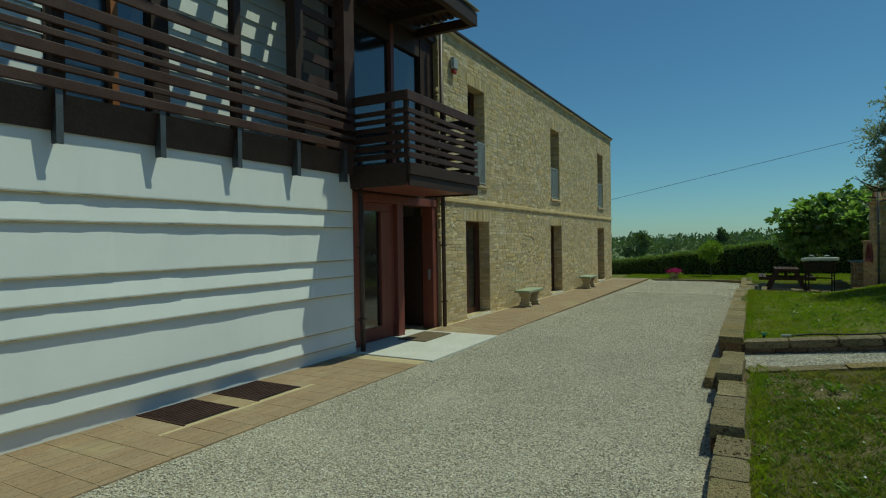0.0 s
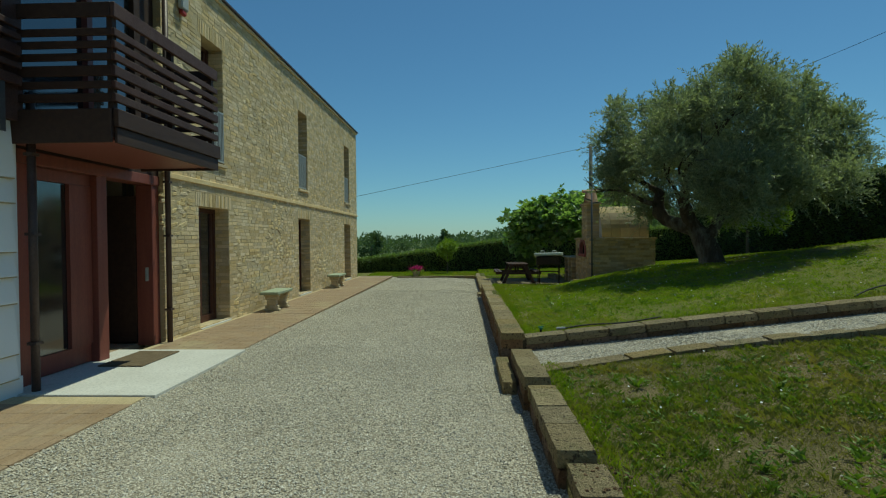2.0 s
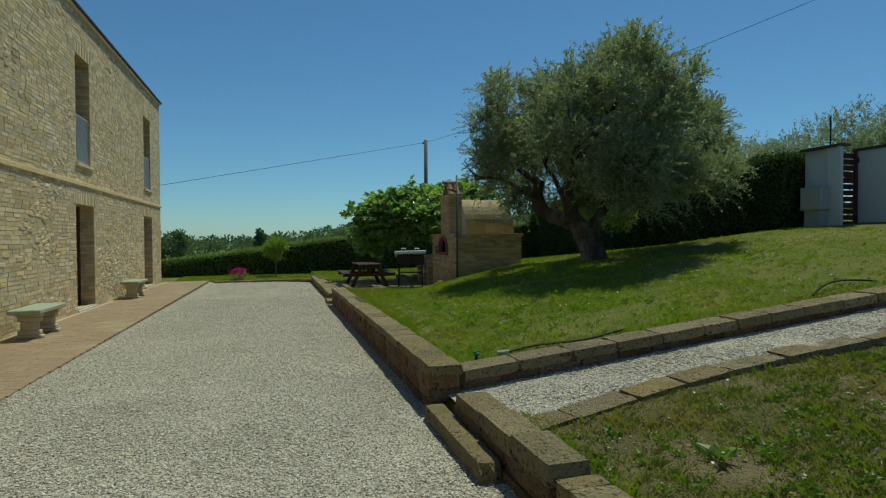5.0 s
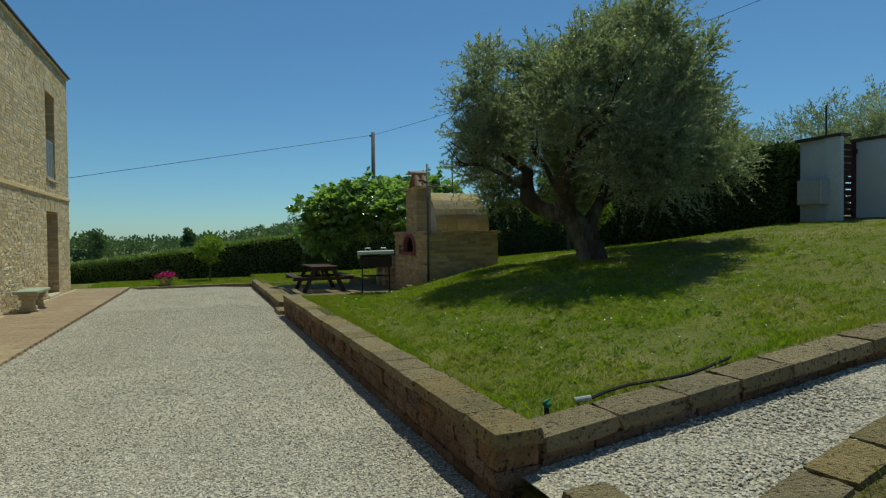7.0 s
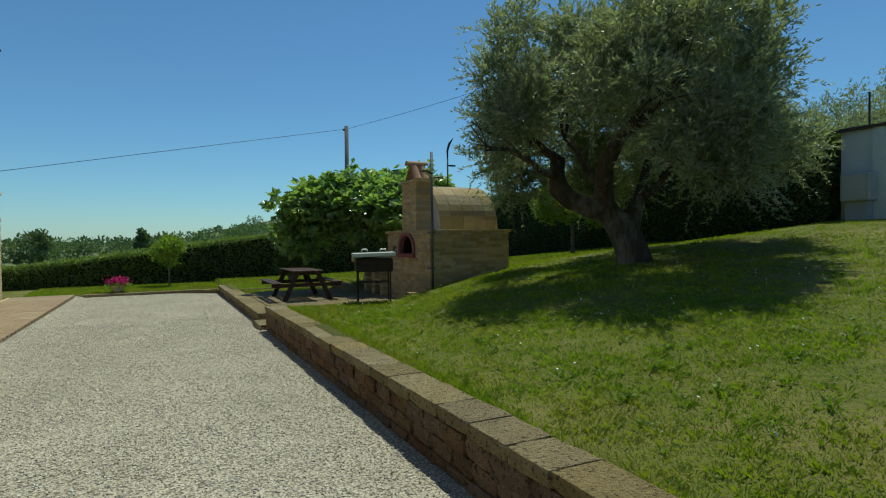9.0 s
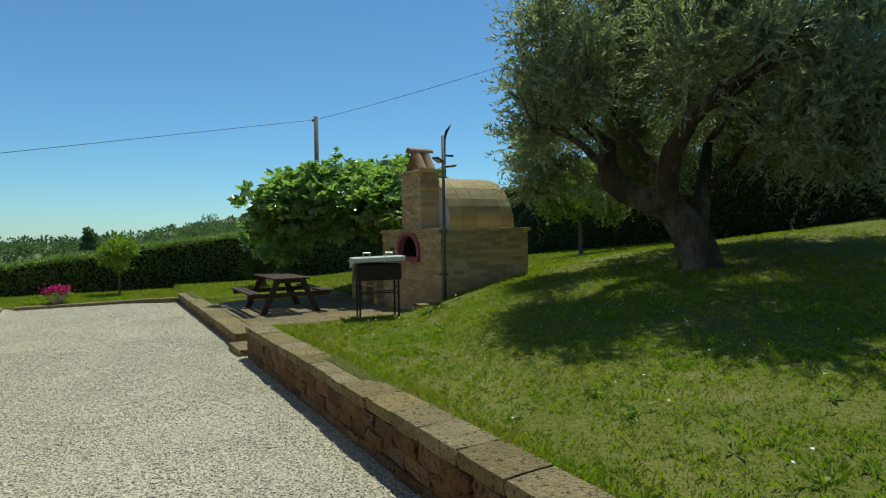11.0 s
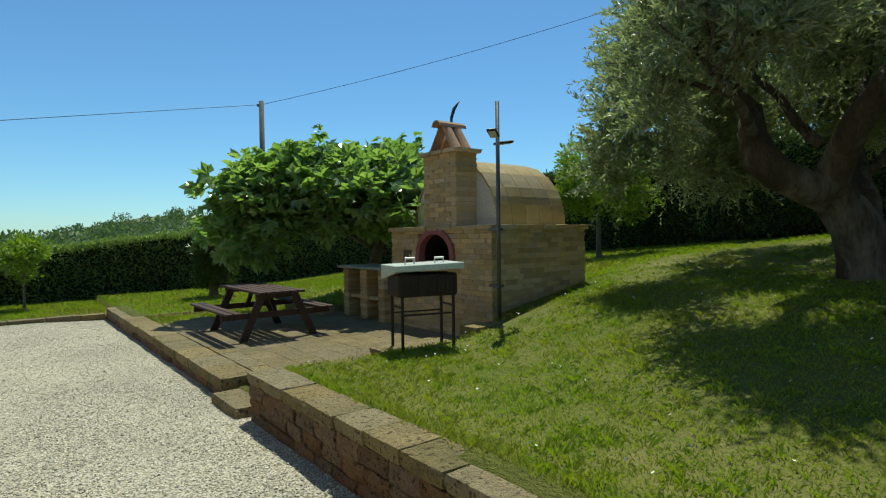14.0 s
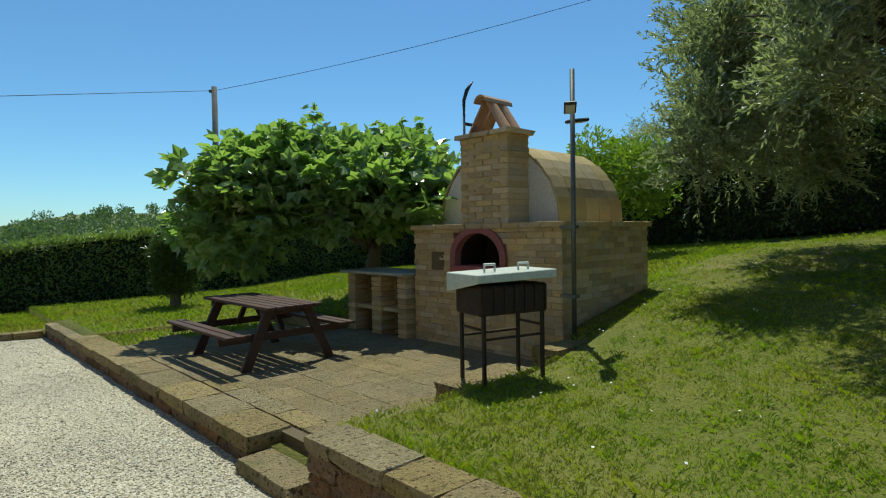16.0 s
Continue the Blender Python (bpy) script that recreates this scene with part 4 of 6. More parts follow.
r = 0
y = -4.0
while y < 25.3:
    near = y < 6.5
    dy = 0.285 if near else 0.125
    if 6.4 < y < 8.86 or near and y + dy > 6.52:
        y = 8.86 if y < 8.86 and y > 6.1 else y + dy
        continue
    x = PX0 - (0.13 if r % 2 and not near else 0)
    dx = 0.0705 if near else 0.2675
    gap = 0.002 if near else 0.008
    while x < PX1 - 0.02:
        a, b = max(x, PX0), min(x + dx - gap, PX1)
        x += dx
        if b - a < 0.03:
            continue
        if near and b > -5.07 and a < -4.33 and (3.08 < y + dy and y < 3.76 or 3.98 < y + dy and y < 4.66):
            if b <= -4.33 + 0.05:
                continue
            a = max(a, -4.335)
        z = pave_z(y) + rp.uniform(-0.001, 0.001)
        if near and k < 150 and y > 3.6 or not near and k < 300:
            piece("paver", PAV[k % 4], pave, a, y, z - 0.04, b, y + dy - 0.008, z)
            k += 1
        else:
            joined.append((a, y, z - 0.04, b, y + dy - 0.008, z))
    y += dy
    r += 1
for y0, y1 in ((2.845, 3.095), (3.745, 3.995), (4.645, 4.83)):
    for x in (-5.06, -4.82, -4.58):
        piece("paver", PAV[k % 4], pave, x, y0, -0.015, x + 0.234, y1, 0.025)
        k += 1
j = np.array(joined)
cc, ss = (j[:, :3] + j[:, 3:]) / 2, (j[:, 3:] - j[:, :3])
tagged(part("paver_field", solids("paver_field", CUBE[None] * ss[:, None, :] + cc[:, None, :], CUBE_F, M_PAVER_MANY), None, pave), kind="stuff")

# stone benches against the house
for yb, xb in ((13.1, -4.8), (19.1, -4.82)):
    be = thing("stone_bench", "cast-stone garden bench with mossy green slab on scrolled legs", "bench", pose(xb, yb, pave_z(yb)), "stone benches")
    part("seat", boxm(-0.2, -0.1, 0.36, 0.2, 0.95, 0.425, bevel=0.012), M_BENCHTOP, be, "pale green mossy slab")
    for y in (0.08, 0.68):
        bm = bmesh.new()
        for z0, z1, w in ((0.0, 0.05, 0.17), (0.05, 0.12, 0.14), (0.12, 0.24, 0.105), (0.24, 0.31, 0.14), (0.31, 0.358, 0.165)):
            box(bm, -w, y - 0.01, z0, w, y + 0.11, z1, bevel=0.012)
        part("leg", bm, M_BENCH, be)


# ---- garden walls ----
BLOCK = [worn_block("tuff_%d" % i, 60 + i, M_TUFF, 0.06) for i in range(8)]
COPE = [worn_block("coping_%d" % i, 80 + i, M_TUFF_TOP, 0.03) for i in range(8)]
SLAB = [rough_block("terrace_slab_%d" % i, 95 + i, M_PAVESLAB, 0.006) for i in range(5)]
rw = random.Random(11)


def course(parent, x0, x1, y0, y1, z0, z1, length, along="y", mesh=None, slope=0.0, off=0.0, name="stone_block"):
    """A row of blocks; slope is the rise per metre along the row."""
    a, end = (y0, y1) if along == "y" else (x0, x1)
    s = a
    first = True
    while s < end - 0.04:
        w = length * rw.uniform(0.85, 1.15) * (off if first and off else 1.0)
        first = False
        e = min(s + w, end)
        if end - e < 0.12:
            e = end
        dz = slope * ((s + e) / 2 - a) + rw.uniform(-0.004, 0.004)
        d = rw.uniform(-0.006, 0.006)
        me = rw.choice(mesh or BLOCK)
        tilt = math.degrees(math.atan(slope))
        if along == "y":
            piece(name, me, parent, x0 + d, s + 0.002, z0 + dz, x1 + d, e - 0.002, z1 + dz)
        else:
            ob = piece(name, me, parent, s + 0.003, y0 + d, z0 + dz, e - 0.003, y1 + d, z1 + dz)
            ob.rotation_euler[1] = -radians(tilt)
        s = e


lw = tagged(thing("wall_lawn", "low retaining wall of weathered ochre tuff blocks along the drive", "retaining wall"), kind="structure")
bm = bmesh.new()
v = [bm.verts.new(p) for y, zt in ((8.52, 0.2), (17.4, 0.16)) for p in ((WALL_X + 0.03, y, -0.4), (0.1, y, -0.4), (0.1, y, zt), (WALL_X + 0.03, y, zt))]
for f in ((0, 1, 2, 3), (7, 6, 5, 4), (0, 4, 5, 1), (1, 5, 6, 2), (2, 6, 7, 3), (3, 7, 4, 0)):
    bm.faces.new([v[q] for q in f])
part("wall_core", bm, M_MORTAR_DARK, lw)
TS = -0.0062
course(lw, WALL_X, 0.12, 8.47, 17.42, -0.16, -0.012, 0.30, slope=TS)
course(lw, WALL_X + 0.004, 0.12, 8.47, 17.42, -0.008, 0.098, 0.29, slope=TS, off=0.5)
course(lw, WALL_X, 0.12, 8.47, 17.42, 0.102, 0.222, 0.31, slope=TS, off=0.8)
course(lw, WALL_X - 0.008, 0.14, 8.455, 17.44, 0.226, 0.315, 0.42, slope=TS, mesh=COPE, name="coping_stone")
# return of the wall up the side path
PS = 0.106
bm = bmesh.new()
v = [bm.verts.new(p) for x, zt in ((0.12, 0.2), (8.6, 0.2 + 8.48 * 0.106)) for p in ((x, 8.53, -0.4), (x, 8.72, -0.4), (x, 8.72, zt), (x, 8.53, zt))]
for f in ((0, 1, 2, 3), (7, 6, 5, 4), (0, 4, 5, 1), (1, 5, 6, 2), (2, 6, 7, 3), (3, 7, 4, 0)):
    bm.faces.new([v[q] for q in f])
part("wall_core", bm, M_MORTAR_DARK, lw)
course(lw, 0.15, 8.6, 8.5, 8.74, 0.02, 0.14, 0.4, "x", slope=PS)
course(lw, 0.15, 8.6, 8.47, 8.77, 0.146, 0.245, 0.48, "x", slope=PS, mesh=COPE, name="coping_stone")

lk_ = tagged(thing("wall_lower_lawn", "stepped edging of worn tuff blocks round the lower lawn", "edging"), kind="structure")
course(lk_, -0.085, 0.165, 6.4, 7.98, 0.12, 0.25, 0.5, mesh=COPE, name="coping_stone", slope=-0.035)
course(lk_, -0.095, 0.17, 6.4, 8.0, -0.16, -0.02, 0.4)
course(lk_, -0.09, 0.17, 6.4, 8.0, -0.015, 0.115, 0.4, off=0.6)
course(lk_, -0.06, 0.2, 4.75, 6.395, 0.05, 0.175, 0.5, mesh=COPE, name="coping_stone")
course(lk_, -0.05, 0.2, 4.75, 6.395, -0.16, 0.045, 0.4)
course(lk_, 0.005, 0.25, 1.6, 4.745, -0.02, 0.1, 0.45, mesh=COPE, name="coping_stone")
course(lk_, 0.015, 0.25, 1.6, 4.745, -0.16, -0.025, 0.4)
course(lk_, 0.1, 0.38, -8.0, 1.6, -0.1, 0.06, 0.5, mesh=COPE, name="coping_stone")
x = 0.2
while x < 8.4:
    w = rw.uniform(0.4, 0.62)
    ya = path_edge(x + w / 2)
    turn = math.degrees(math.atan2(path_edge(x + w) - path_edge(x), w))
    ob = piece("coping_stone", rw.choice(COPE), lk_, x, ya, -0.03 + 0.1 * x, x + w - 0.006, ya + 0.25 + rw.uniform(-0.02, 0.02), 0.098 + 0.104 * x, turn)
    ob.rotation_euler[1] = -0.104
    x += w
sb = tagged(thing("entry_step", "single low tuff step block at the drive's edge", "step"), kind="structure")
piece("stone_block", COPE[1], sb, -0.25, 6.97, -0.14, -0.1, 8.3, 0.045)
rub = []
for i in range(26):
    rub.append((rw.uniform(0.0, 0.35), rw.uniform(4.3, 4.75), 0.1, rw.uniform(0.006, 0.015)))
st = np.array(rub)
vv = ICO[None] * st[:, 3][:, None, None] * RNG.uniform(0.7, 1.3, (26, 12, 3)) + st[:, :3][:, None, :]
tagged(new("stone_crumbs", solids("stone_crumbs", vv, ICO_F, M_TUFF)), "broken stone crumbs on the edging", "rubble", kind="stuff")

# terrace
ter = tagged(thing("terrace", "paved tuff-slab terrace before the oven", "terrace"), kind="structure")
part("bed", boxm(0.1, 17.66, -0.35, 3.1, 22.7, 0.024), M_MORTAR_DARK, ter)
part("bed", boxm(WALL_X + 0.04, 18.25, -0.35, 0.1, 25.9, 0.0), M_MORTAR_DARK, ter)
course(ter, WALL_X, 0.2, 18.22, 26.0, -0.07, 0.045, 0.62, mesh=COPE, name="coping_stone", slope=-0.004)
course(ter, WALL_X + 0.01, 0.2, 18.22, 26.0, -0.26, -0.075, 0.5)
course(ter, 0.205, 0.42, 17.66, 22.6, -0.05, 0.04, 0.5, mesh=COPE, name="coping_stone")
course(ter, -3.6, WALL_X - 0.01, 25.9, 26.12, -0.24, -0.09, 0.6, "x", mesh=COPE, name="coping_stone")
x = 0.425
while x < 3.05:
    y = 17.68 + rw.uniform(0, 0.2)
    while y < (22.6 if x < 2.4 else 22.0):
        w = rw.uniform(0.3, 0.4)
        if not (x > 3.0 and y > 17.7):
            piece("paving_slab", rw.choice(SLAB), ter, x, y, -0.03, min(x + 0.294, 3.06), y + w - 0.003, 0.036 + rw.uniform(-0.001, 0.001))
        y += w
    x += 0.297
stp = tagged(thing("terrace_step", "mossy low stone step up to the terrace", "step"), kind="structure")
piece("stone_block", COPE[2], stp, -0.26, 17.5, -0.2, 0.2, 18.2, -0.06)

# rough border stones by the oven
for i, (x0, y0, x1, y1, z1, rz) in enumerate(((1.32, 17.6, 2.3, 17.97, 0.2, 5), (2.5, 17.5, 3.3, 17.82, 0.33, -5), (3.2, 17.3, 3.55, 17.55, 0.43, 12))):
    bs = thing("border_stone", "rough flat tuff border stone half sunk in grass", "stone", group="border stones")
    piece("stone_block", COPE[i], bs, x0, y0, -0.05 + 0.1 * i, x1, y1, z1, rz)

# ---- the brick oven ----
OX0, OX1, OY0, OY1, OT = 3.08, 4.93, 17.87, 20.2, 1.5
oven = thing("brick_oven", "outdoor wood-fired oven of ochre brick with tiled barrel roof and chimney", "oven")
core = bmesh.new()
AY, AR, AZ = 19.05, 0.36, 1.03      # mouth: centre, half width, spring height
box(core, OX0 + 0.008, OY0 + 0.008, 0.0, OX1 - 0.008, OY1 - 0.03, 0.97)
box(core, OX0 + 0.008, OY0 + 0.008, 0.97, OX0 + 0.6, AY - AR - 0.06, OT)
box(core, OX0 + 0.008, AY + AR + 0.06, 0.97, OX0 + 0.6, OY1 - 0.03, OT)
box(core, OX0 + 0.6, OY0 + 0.008, 0.97, OX1 - 0.008, OY1 - 0.03, OT)
box(core, OX0 + 0.008, AY - AR - 0.06, 1.44, OX0 + 0.6, AY + AR + 0.06, OT)
part("body_core", core, M_OVENJOINT, oven)
OB = [rough_block("oven_brick_%d" % i, 120 + i, M_OVENBRICK, 0.06) for i in range(6)]


def in_mouth(y, z):
    return abs(y - AY) < AR + 0.1 and 0.93 < z < AZ + 0.12 and True or math.hypot((y - AY), (z - AZ - 0.08) * 1.05) < AR + 0.1 and z > 0.93


def niche(y, z):
    return 19.63 < y < 19.87 and 0.95 < z < 1.2


k = 0
for r, z0 in enumerate(np.arange(0.0, 1.44, 0.068)):
    y = OY0 - (0.12 if r % 2 else 0)
    while y < OY1:
        a, b = max(y, OY0), min(y + rw.uniform(0.2, 0.26), OY1)
        y = max(b, y + 0.1) + 0.006
        if b - a > 0.03 and not in_mouth((a + b) / 2, z0 + 0.03) and not niche((a + b) / 2, z0 + 0.03):
            piece("brick", OB[k % 6], oven, OX0 + rw.uniform(-0.006, 0.004), a, z0, OX0 + 0.08, b, z0 + 0.063)
            k += 1
    x = OX0 + (0.0 if r % 2 else 0.1)
    while x < OX1:
        a, b = x, min(x + rw.uniform(0.2, 0.26), OX1)
        x = b + 0.006
        if b - a > 0.03:
            ob = piece("brick", OB[k % 6], oven, a, OY0 + rw.uniform(-0.005, 0.004), z0, b, OY0 + 0.08, z0 + 0.063)
            k += 1
part("side_brickwork", boxm(OX0 + 0.05, OY1 - 0.029, 0.0, OX1 - 0.02, OY1, 1.49), M_OVENBRICK, oven)
# panel level with the bricks; dark colour stands in for the recess's shade
part("niche", boxm(OX0 - 0.004, 19.64, 0.96, OX0 + 0.0075, 19.86, 1.19), M_MORTAR_DARK, oven, "small square niche, its shade painted as a flat dark panel")
for a, b, c, d in ((OX0 - 0.04, OX0 + 0.12, OY0 - 0.04, OY1 + 0.04), (OX0 + 0.124, OX1 + 0.05, OY0 - 0.04, OY0 + 0.12), (OX0 + 0.124, OX1 + 0.05, OY1 - 0.1, OY1 + 0.04)):
    along = "y" if d - c > b - a else "x"
    s, e = (c, d) if along == "y" else (a, b)
    while s < e - 0.02:
        q = min(s + rw.uniform(0.24, 0.3), e)
        piece("cap_brick", OB[k % 6], oven, *((a, s, OT - 0.03, b, q - 0.008, OT + 0.03) if along == "y" else (s, c, OT - 0.03, q - 0.008, d, OT + 0.03)))
        k += 1
        s = q
part("top_slab", boxm(OX0 + 0.1, OY0 + 0.1, OT - 0.02, OX1 - 0.02, OY1 - 0.1, OT + 0.02), M_MORTAR, oven)
# red arched mouth
arch = bmesh.new()
pr = [(AY + AR + 0.075, 0.95), (AY + AR + 0.085, 1.12)] + [(AY + (AR + 0.085) * math.cos(t), 1.12 + 0.385 * math.sin(t)) for t in np.linspace(0.25, math.pi - 0.25, 14)] + [(AY - AR - 0.085, 1.12), (AY - AR - 0.075, 0.95)]
pi = [(AY + AR, 1.03), (AY + AR, 1.12)] + [(AY + AR * math.cos(t), 1.12 + 0.30 * math.sin(t)) for t in np.linspace(0.25, math.pi - 0.25, 14)] + [(AY - AR, 1.12), (AY - AR, 1.03)]
ro = [[arch.verts.new((x, y, z)) for y, z in p] for x, p in ((OX0 - 0.035, pr), (OX0 - 0.035, pi), (OX0 + 0.07, pi), (OX0 + 0.09, pr))]
for a, b in ((0, 1), (1, 2), (3, 0)):
    for q in range(len(pr) - 1):
        arch.faces.new((ro[a][q], ro[a][q + 1], ro[b][q + 1], ro[b][q]))
part("arch", arch, M_REDARCH, oven, "red-painted brick arch round the mouth")
tun = bmesh.new()
ro = [[tun.verts.new((x, y, z)) for y, z in pi] for x in (OX0 + 0.071, OX0 + 0.5)]
for q in range(len(pi) - 1):
    tun.faces.new((ro[0][q], ro[0][q + 1], ro[1][q + 1], ro[1][q]))
part("tunnel", tun, M_SOOT, oven, "soot-black throat")
part("hearth", boxm(OX0 + 0.301, AY - AR - 0.04, 0.972, OX0 + 0.499, AY + AR + 0.04, 1.03), M_SOOT, oven)
part("sill", boxm(OX0 - 0.06, AY - AR - 0.07, 0.95, OX0 + 0.3, AY + AR + 0.07, 1.03, bevel=0.01), M_REDARCH, oven)
part("chamber", boxm(OX0 + 0.5, AY - 0.45, 0.972, OX0 + 0.598, AY + 0.45, 1.45), M_SOOT, oven, "soot-black chamber")
# barrel roof
VX0, VX1, VY, VR, VZ = 3.46, 4.84, 19.12, 0.93, OT + 0.03
gable = bmesh.new()
pts = [(VY + VR * math.cos(t), VZ + VR * math.sin(t)) for t in np.linspace(0, math.pi, 25)]
f0 = [gable.verts.new((VX0 + 0.02, y, z)) for y, z in pts]
f1 = [gable.verts.new((VX1 - 0.02, y, z)) for y, z in pts]
gable.faces.new(f0)
gable.faces.new(f1[::-1])
for q in range(24):
    gable.faces.new((f0[q], f0[q + 1], f1[q + 1], f1[q]))
part("vault_core", gable, M_GABLE, oven, "smooth grey-white rendered gable")
NT = 11
tile = bmesh.new()
da = math.pi / NT
v = []
for x in (0.0, 1.0):
    for t, rr in ((0.01, VR + 0.004), (da * 0.5, VR + 0.006), (da * 1.04, VR + 0.022), (da * 1.04, VR + 0.046), (da * 0.5, VR + 0.034), (0.01, VR + 0.03)):
        v.append(tile.verts.new((x, rr * math.cos(t), rr * math.sin(t))))
for q in range(6):
    tile.faces.new((v[q], v[(q + 1) % 6], v[6 + (q + 1) % 6], v[6 + q]))
tile.faces.new(v[:6][::-1])
tile.faces.new(v[6:])
bmesh.ops.recalc_face_normals(tile, faces=tile.faces)
TILE = from_bm("vault_tile", tile, M_OVENTILE)
for q in range(NT):
    up = q < NT / 2
    for c in range(5):
        w = (VX1 - VX0) / 5
        ob = new("roof_tile", TILE)
        ob.parent = oven
        x0 = VX0 + c * w + 0.003
        if up:
            ob.matrix_basis = pose(x0 + w - 0.006, VY, VZ, 0, 0, 180) @ pose(0, 0, 0, math.degrees(q * da)) @ Matrix.Diagonal((w - 0.006, 1, 1, 1))
        else:
            ob.matrix_basis = pose(x0, VY, VZ, math.degrees((NT - 1 - q) * da)) @ Matrix.Diagonal((w - 0.006, 1, 1, 1))
# chimney
for r, z0 in enumerate(np.arange(OT + 0.03, 2.52, 0.068)):
    for i, (a, b) in enumerate(((18.6, 18.84), (18.85, 19.1), (19.11, 19.35)) if r % 2 else ((18.6, 18.72), (18.73, 18.97), (18.98, 19.22), (19.23, 19.35))):
        piece("brick", OB[(r + i) % 6], oven, OX0 + 0.03 + rw.uniform(-0.004, 0.004), a, z0, OX0 + 0.41, b, z0 + 0.063)
part("flue_core", boxm(OX0 + 0.037, 18.607, OT + 0.03, OX0 + 0.403, 19.343, 2.54), M_OVENJOINT, oven)
for a, b in ((18.55, 18.83), (18.84, 19.11), (19.12, 19.4)):
    piece("cap_brick", OB[2], oven, OX0 - 0.03, a, 2.545, OX0 + 0.47, b, 2.6)
cap = part("chimney_cap", boxm(OX0 + 0.1, 18.7, 2.601, OX0 + 0.34, 19.25, 2.612), M_TERRACOTTA, oven, "tent of terracotta roof tiles")
for y0, y1 in ((18.72, 18.95), (19.22, 19.0)):
    for x in (OX0 + 0.06, OX0 + 0.24):
        bm = bmesh.new()
        d = Vector((0, y1 - y0, 0.34))
        nrm = Vector((0, -d.z, d.y)).normalized() * (1 if y0 < y1 else -1)
        rg = []
        for s, wd in ((0.0, 0.085), (1.0, 0.07)):
            c = Vector((x + 0.08, y0, 2.613)) + d * s
            rg.append([bm.verts.new(c + Vector((wd * math.cos(t), 0, 0)) + nrm * (0.05 * math.sin(t) - o)) for o in (0.0, 0.016) for t in np.linspace(0, math.pi, 7)])
        for q in range(6):
            bm.faces.new((rg[0][q], rg[0][q + 1], rg[1][q + 1], rg[1][q]))
            bm.faces.new((rg[0][7 + q], rg[1][7 + q], rg[1][8 + q], rg[0][8 + q]))
        for g in rg:
            for q in range(6):
                bm.faces.new((g[q], g[7 + q], g[8 + q], g[q + 1]))
        bmesh.ops.recalc_face_normals(bm, faces=bm.faces)
        part("cap_tile", bm, M_TERRACOTTA, cap)
ridge = bmesh.new()
rg = []
for x in (OX0 - 0.02, OX0 + 0.46):
    rg.append([ridge.verts.new((x, 18.975 + rr * math.cos(t), 2.925 + rr * math.sin(t))) for rr in (0.1, 0.082) for t in np.linspace(0.1, math.pi - 0.1, 7)])
for q in range(6):
    ridge.faces.new((rg[0][q], rg[0][q + 1], rg[1][q + 1], rg[1][q]))
    ridge.faces.new((rg[0][7 + q], rg[1][7 + q], rg[1][8 + q], rg[0][8 + q]))
for g in rg:
    for q in range(6):
        ridge.faces.new((g[q], g[7 + q], g[8 + q], g[q + 1]))
part("ridge_tile", ridge, M_TERRACOTTA, cap)

# side counter
co = thing("side_counter", "low brick counter with speckled stone worktop beside the oven", "counter")
for a, b in ((20.24, 20.42), (20.78, 21.0), (21.4, 21.58)):
    for r, z0 in enumerate(np.arange(0.02, 0.84, 0.068)):
        piece("brick", OB[r % 6], co, 2.95, a, z0, 3.2, b, z0 + 0.06)
        piece("brick", OB[(r + 3) % 6], co, 3.21, a, z0, 3.48, b, z0 + 0.06)
    part("pier_core", boxm(2.97, a + 0.02, 0.0, 3.46, b - 0.02, 0.85), M_MORTAR, co)
part("shelf", boxm(2.99, 20.43, 0.36, 3.46, 21.39, 0.41), M_MORTAR, co)
part("back_panel", boxm(3.481, 20.24, 0.0, 3.55, 21.58, 0.86), M_OVENBRICK, co)
part("worktop", boxm(2.86, 20.215, 0.862, 3.6, 21.66, 0.905, bevel=0.008), M_MARBLE, co, "speckled grey-green stone top")
lowk = tagged(thing("terrace_edging", "low dark stone edging behind the terrace", "edging"), kind="structure")
course(lowk, 2.6, 2.9, 21.7, 23.4, -0.02, 0.16, 0.4, mesh=COPE)

# lamp post by the oven
lp = thing("lamp_post", "slim grey steel post with two dark flood lamps", "lamp post")
part("post", tube(bmesh.new(), ((3.06, 17.72, 0.15), (3.06, 17.72, 3.04)), 0.025, 10), M_STEEL, lp, smooth=True)
for z in (0.75, 1.45):
    part("clip", boxm(3.02, 17.68, z, 3.1, 17.86, z + 0.035), M_STEEL, lp)
for dx, dy, dz, rz in ((-0.13, -0.06, 2.58, 35), (0.13, 0.03, 2.5, -15)):
    h = part("lamp_head", boxm(-0.12, -0.06, -0.016, 0.12, 0.06, 0.016, bevel=0.01, m=pose(3.06 + dx, 17.72 + dy, dz + 0.05, 0, 12 if dx < 0 else -8, rz)), M_LAMPBODY, lp)
    part("lens", boxm(-0.1, -0.045, -0.021, 0.1, 0.045, -0.017, m=pose(3.06 + dx, 17.72 + dy, dz + 0.05, 0, 12 if dx < 0 else -8, rz)), M_LENS, h)
l2 = thing("garden_lamp", "tall thin dark garden lamp with a curved head behind the oven", "lamp post")
part("post", tube(bmesh.new(), ((5.3, 21.4, 0.2), (5.3, 21.4, 3.5)), 0.022, 8), M_LAMPBODY, l2, smooth=True)
part("lamp_head", tube(bmesh.new(), ((5.3, 21.4, 3.5), (5.29, 21.39, 3.72), (5.33, 21.35, 3.9), (5.41, 21.28, 4.05)), (0.02, 0.03, 0.035, 0.01), 8), M_LAMPBODY, l2, smooth=True)
part("arm", boxm(5.3, 21.36, 3.3, 5.52, 21.42, 3.34), M_LAMPBODY, l2)

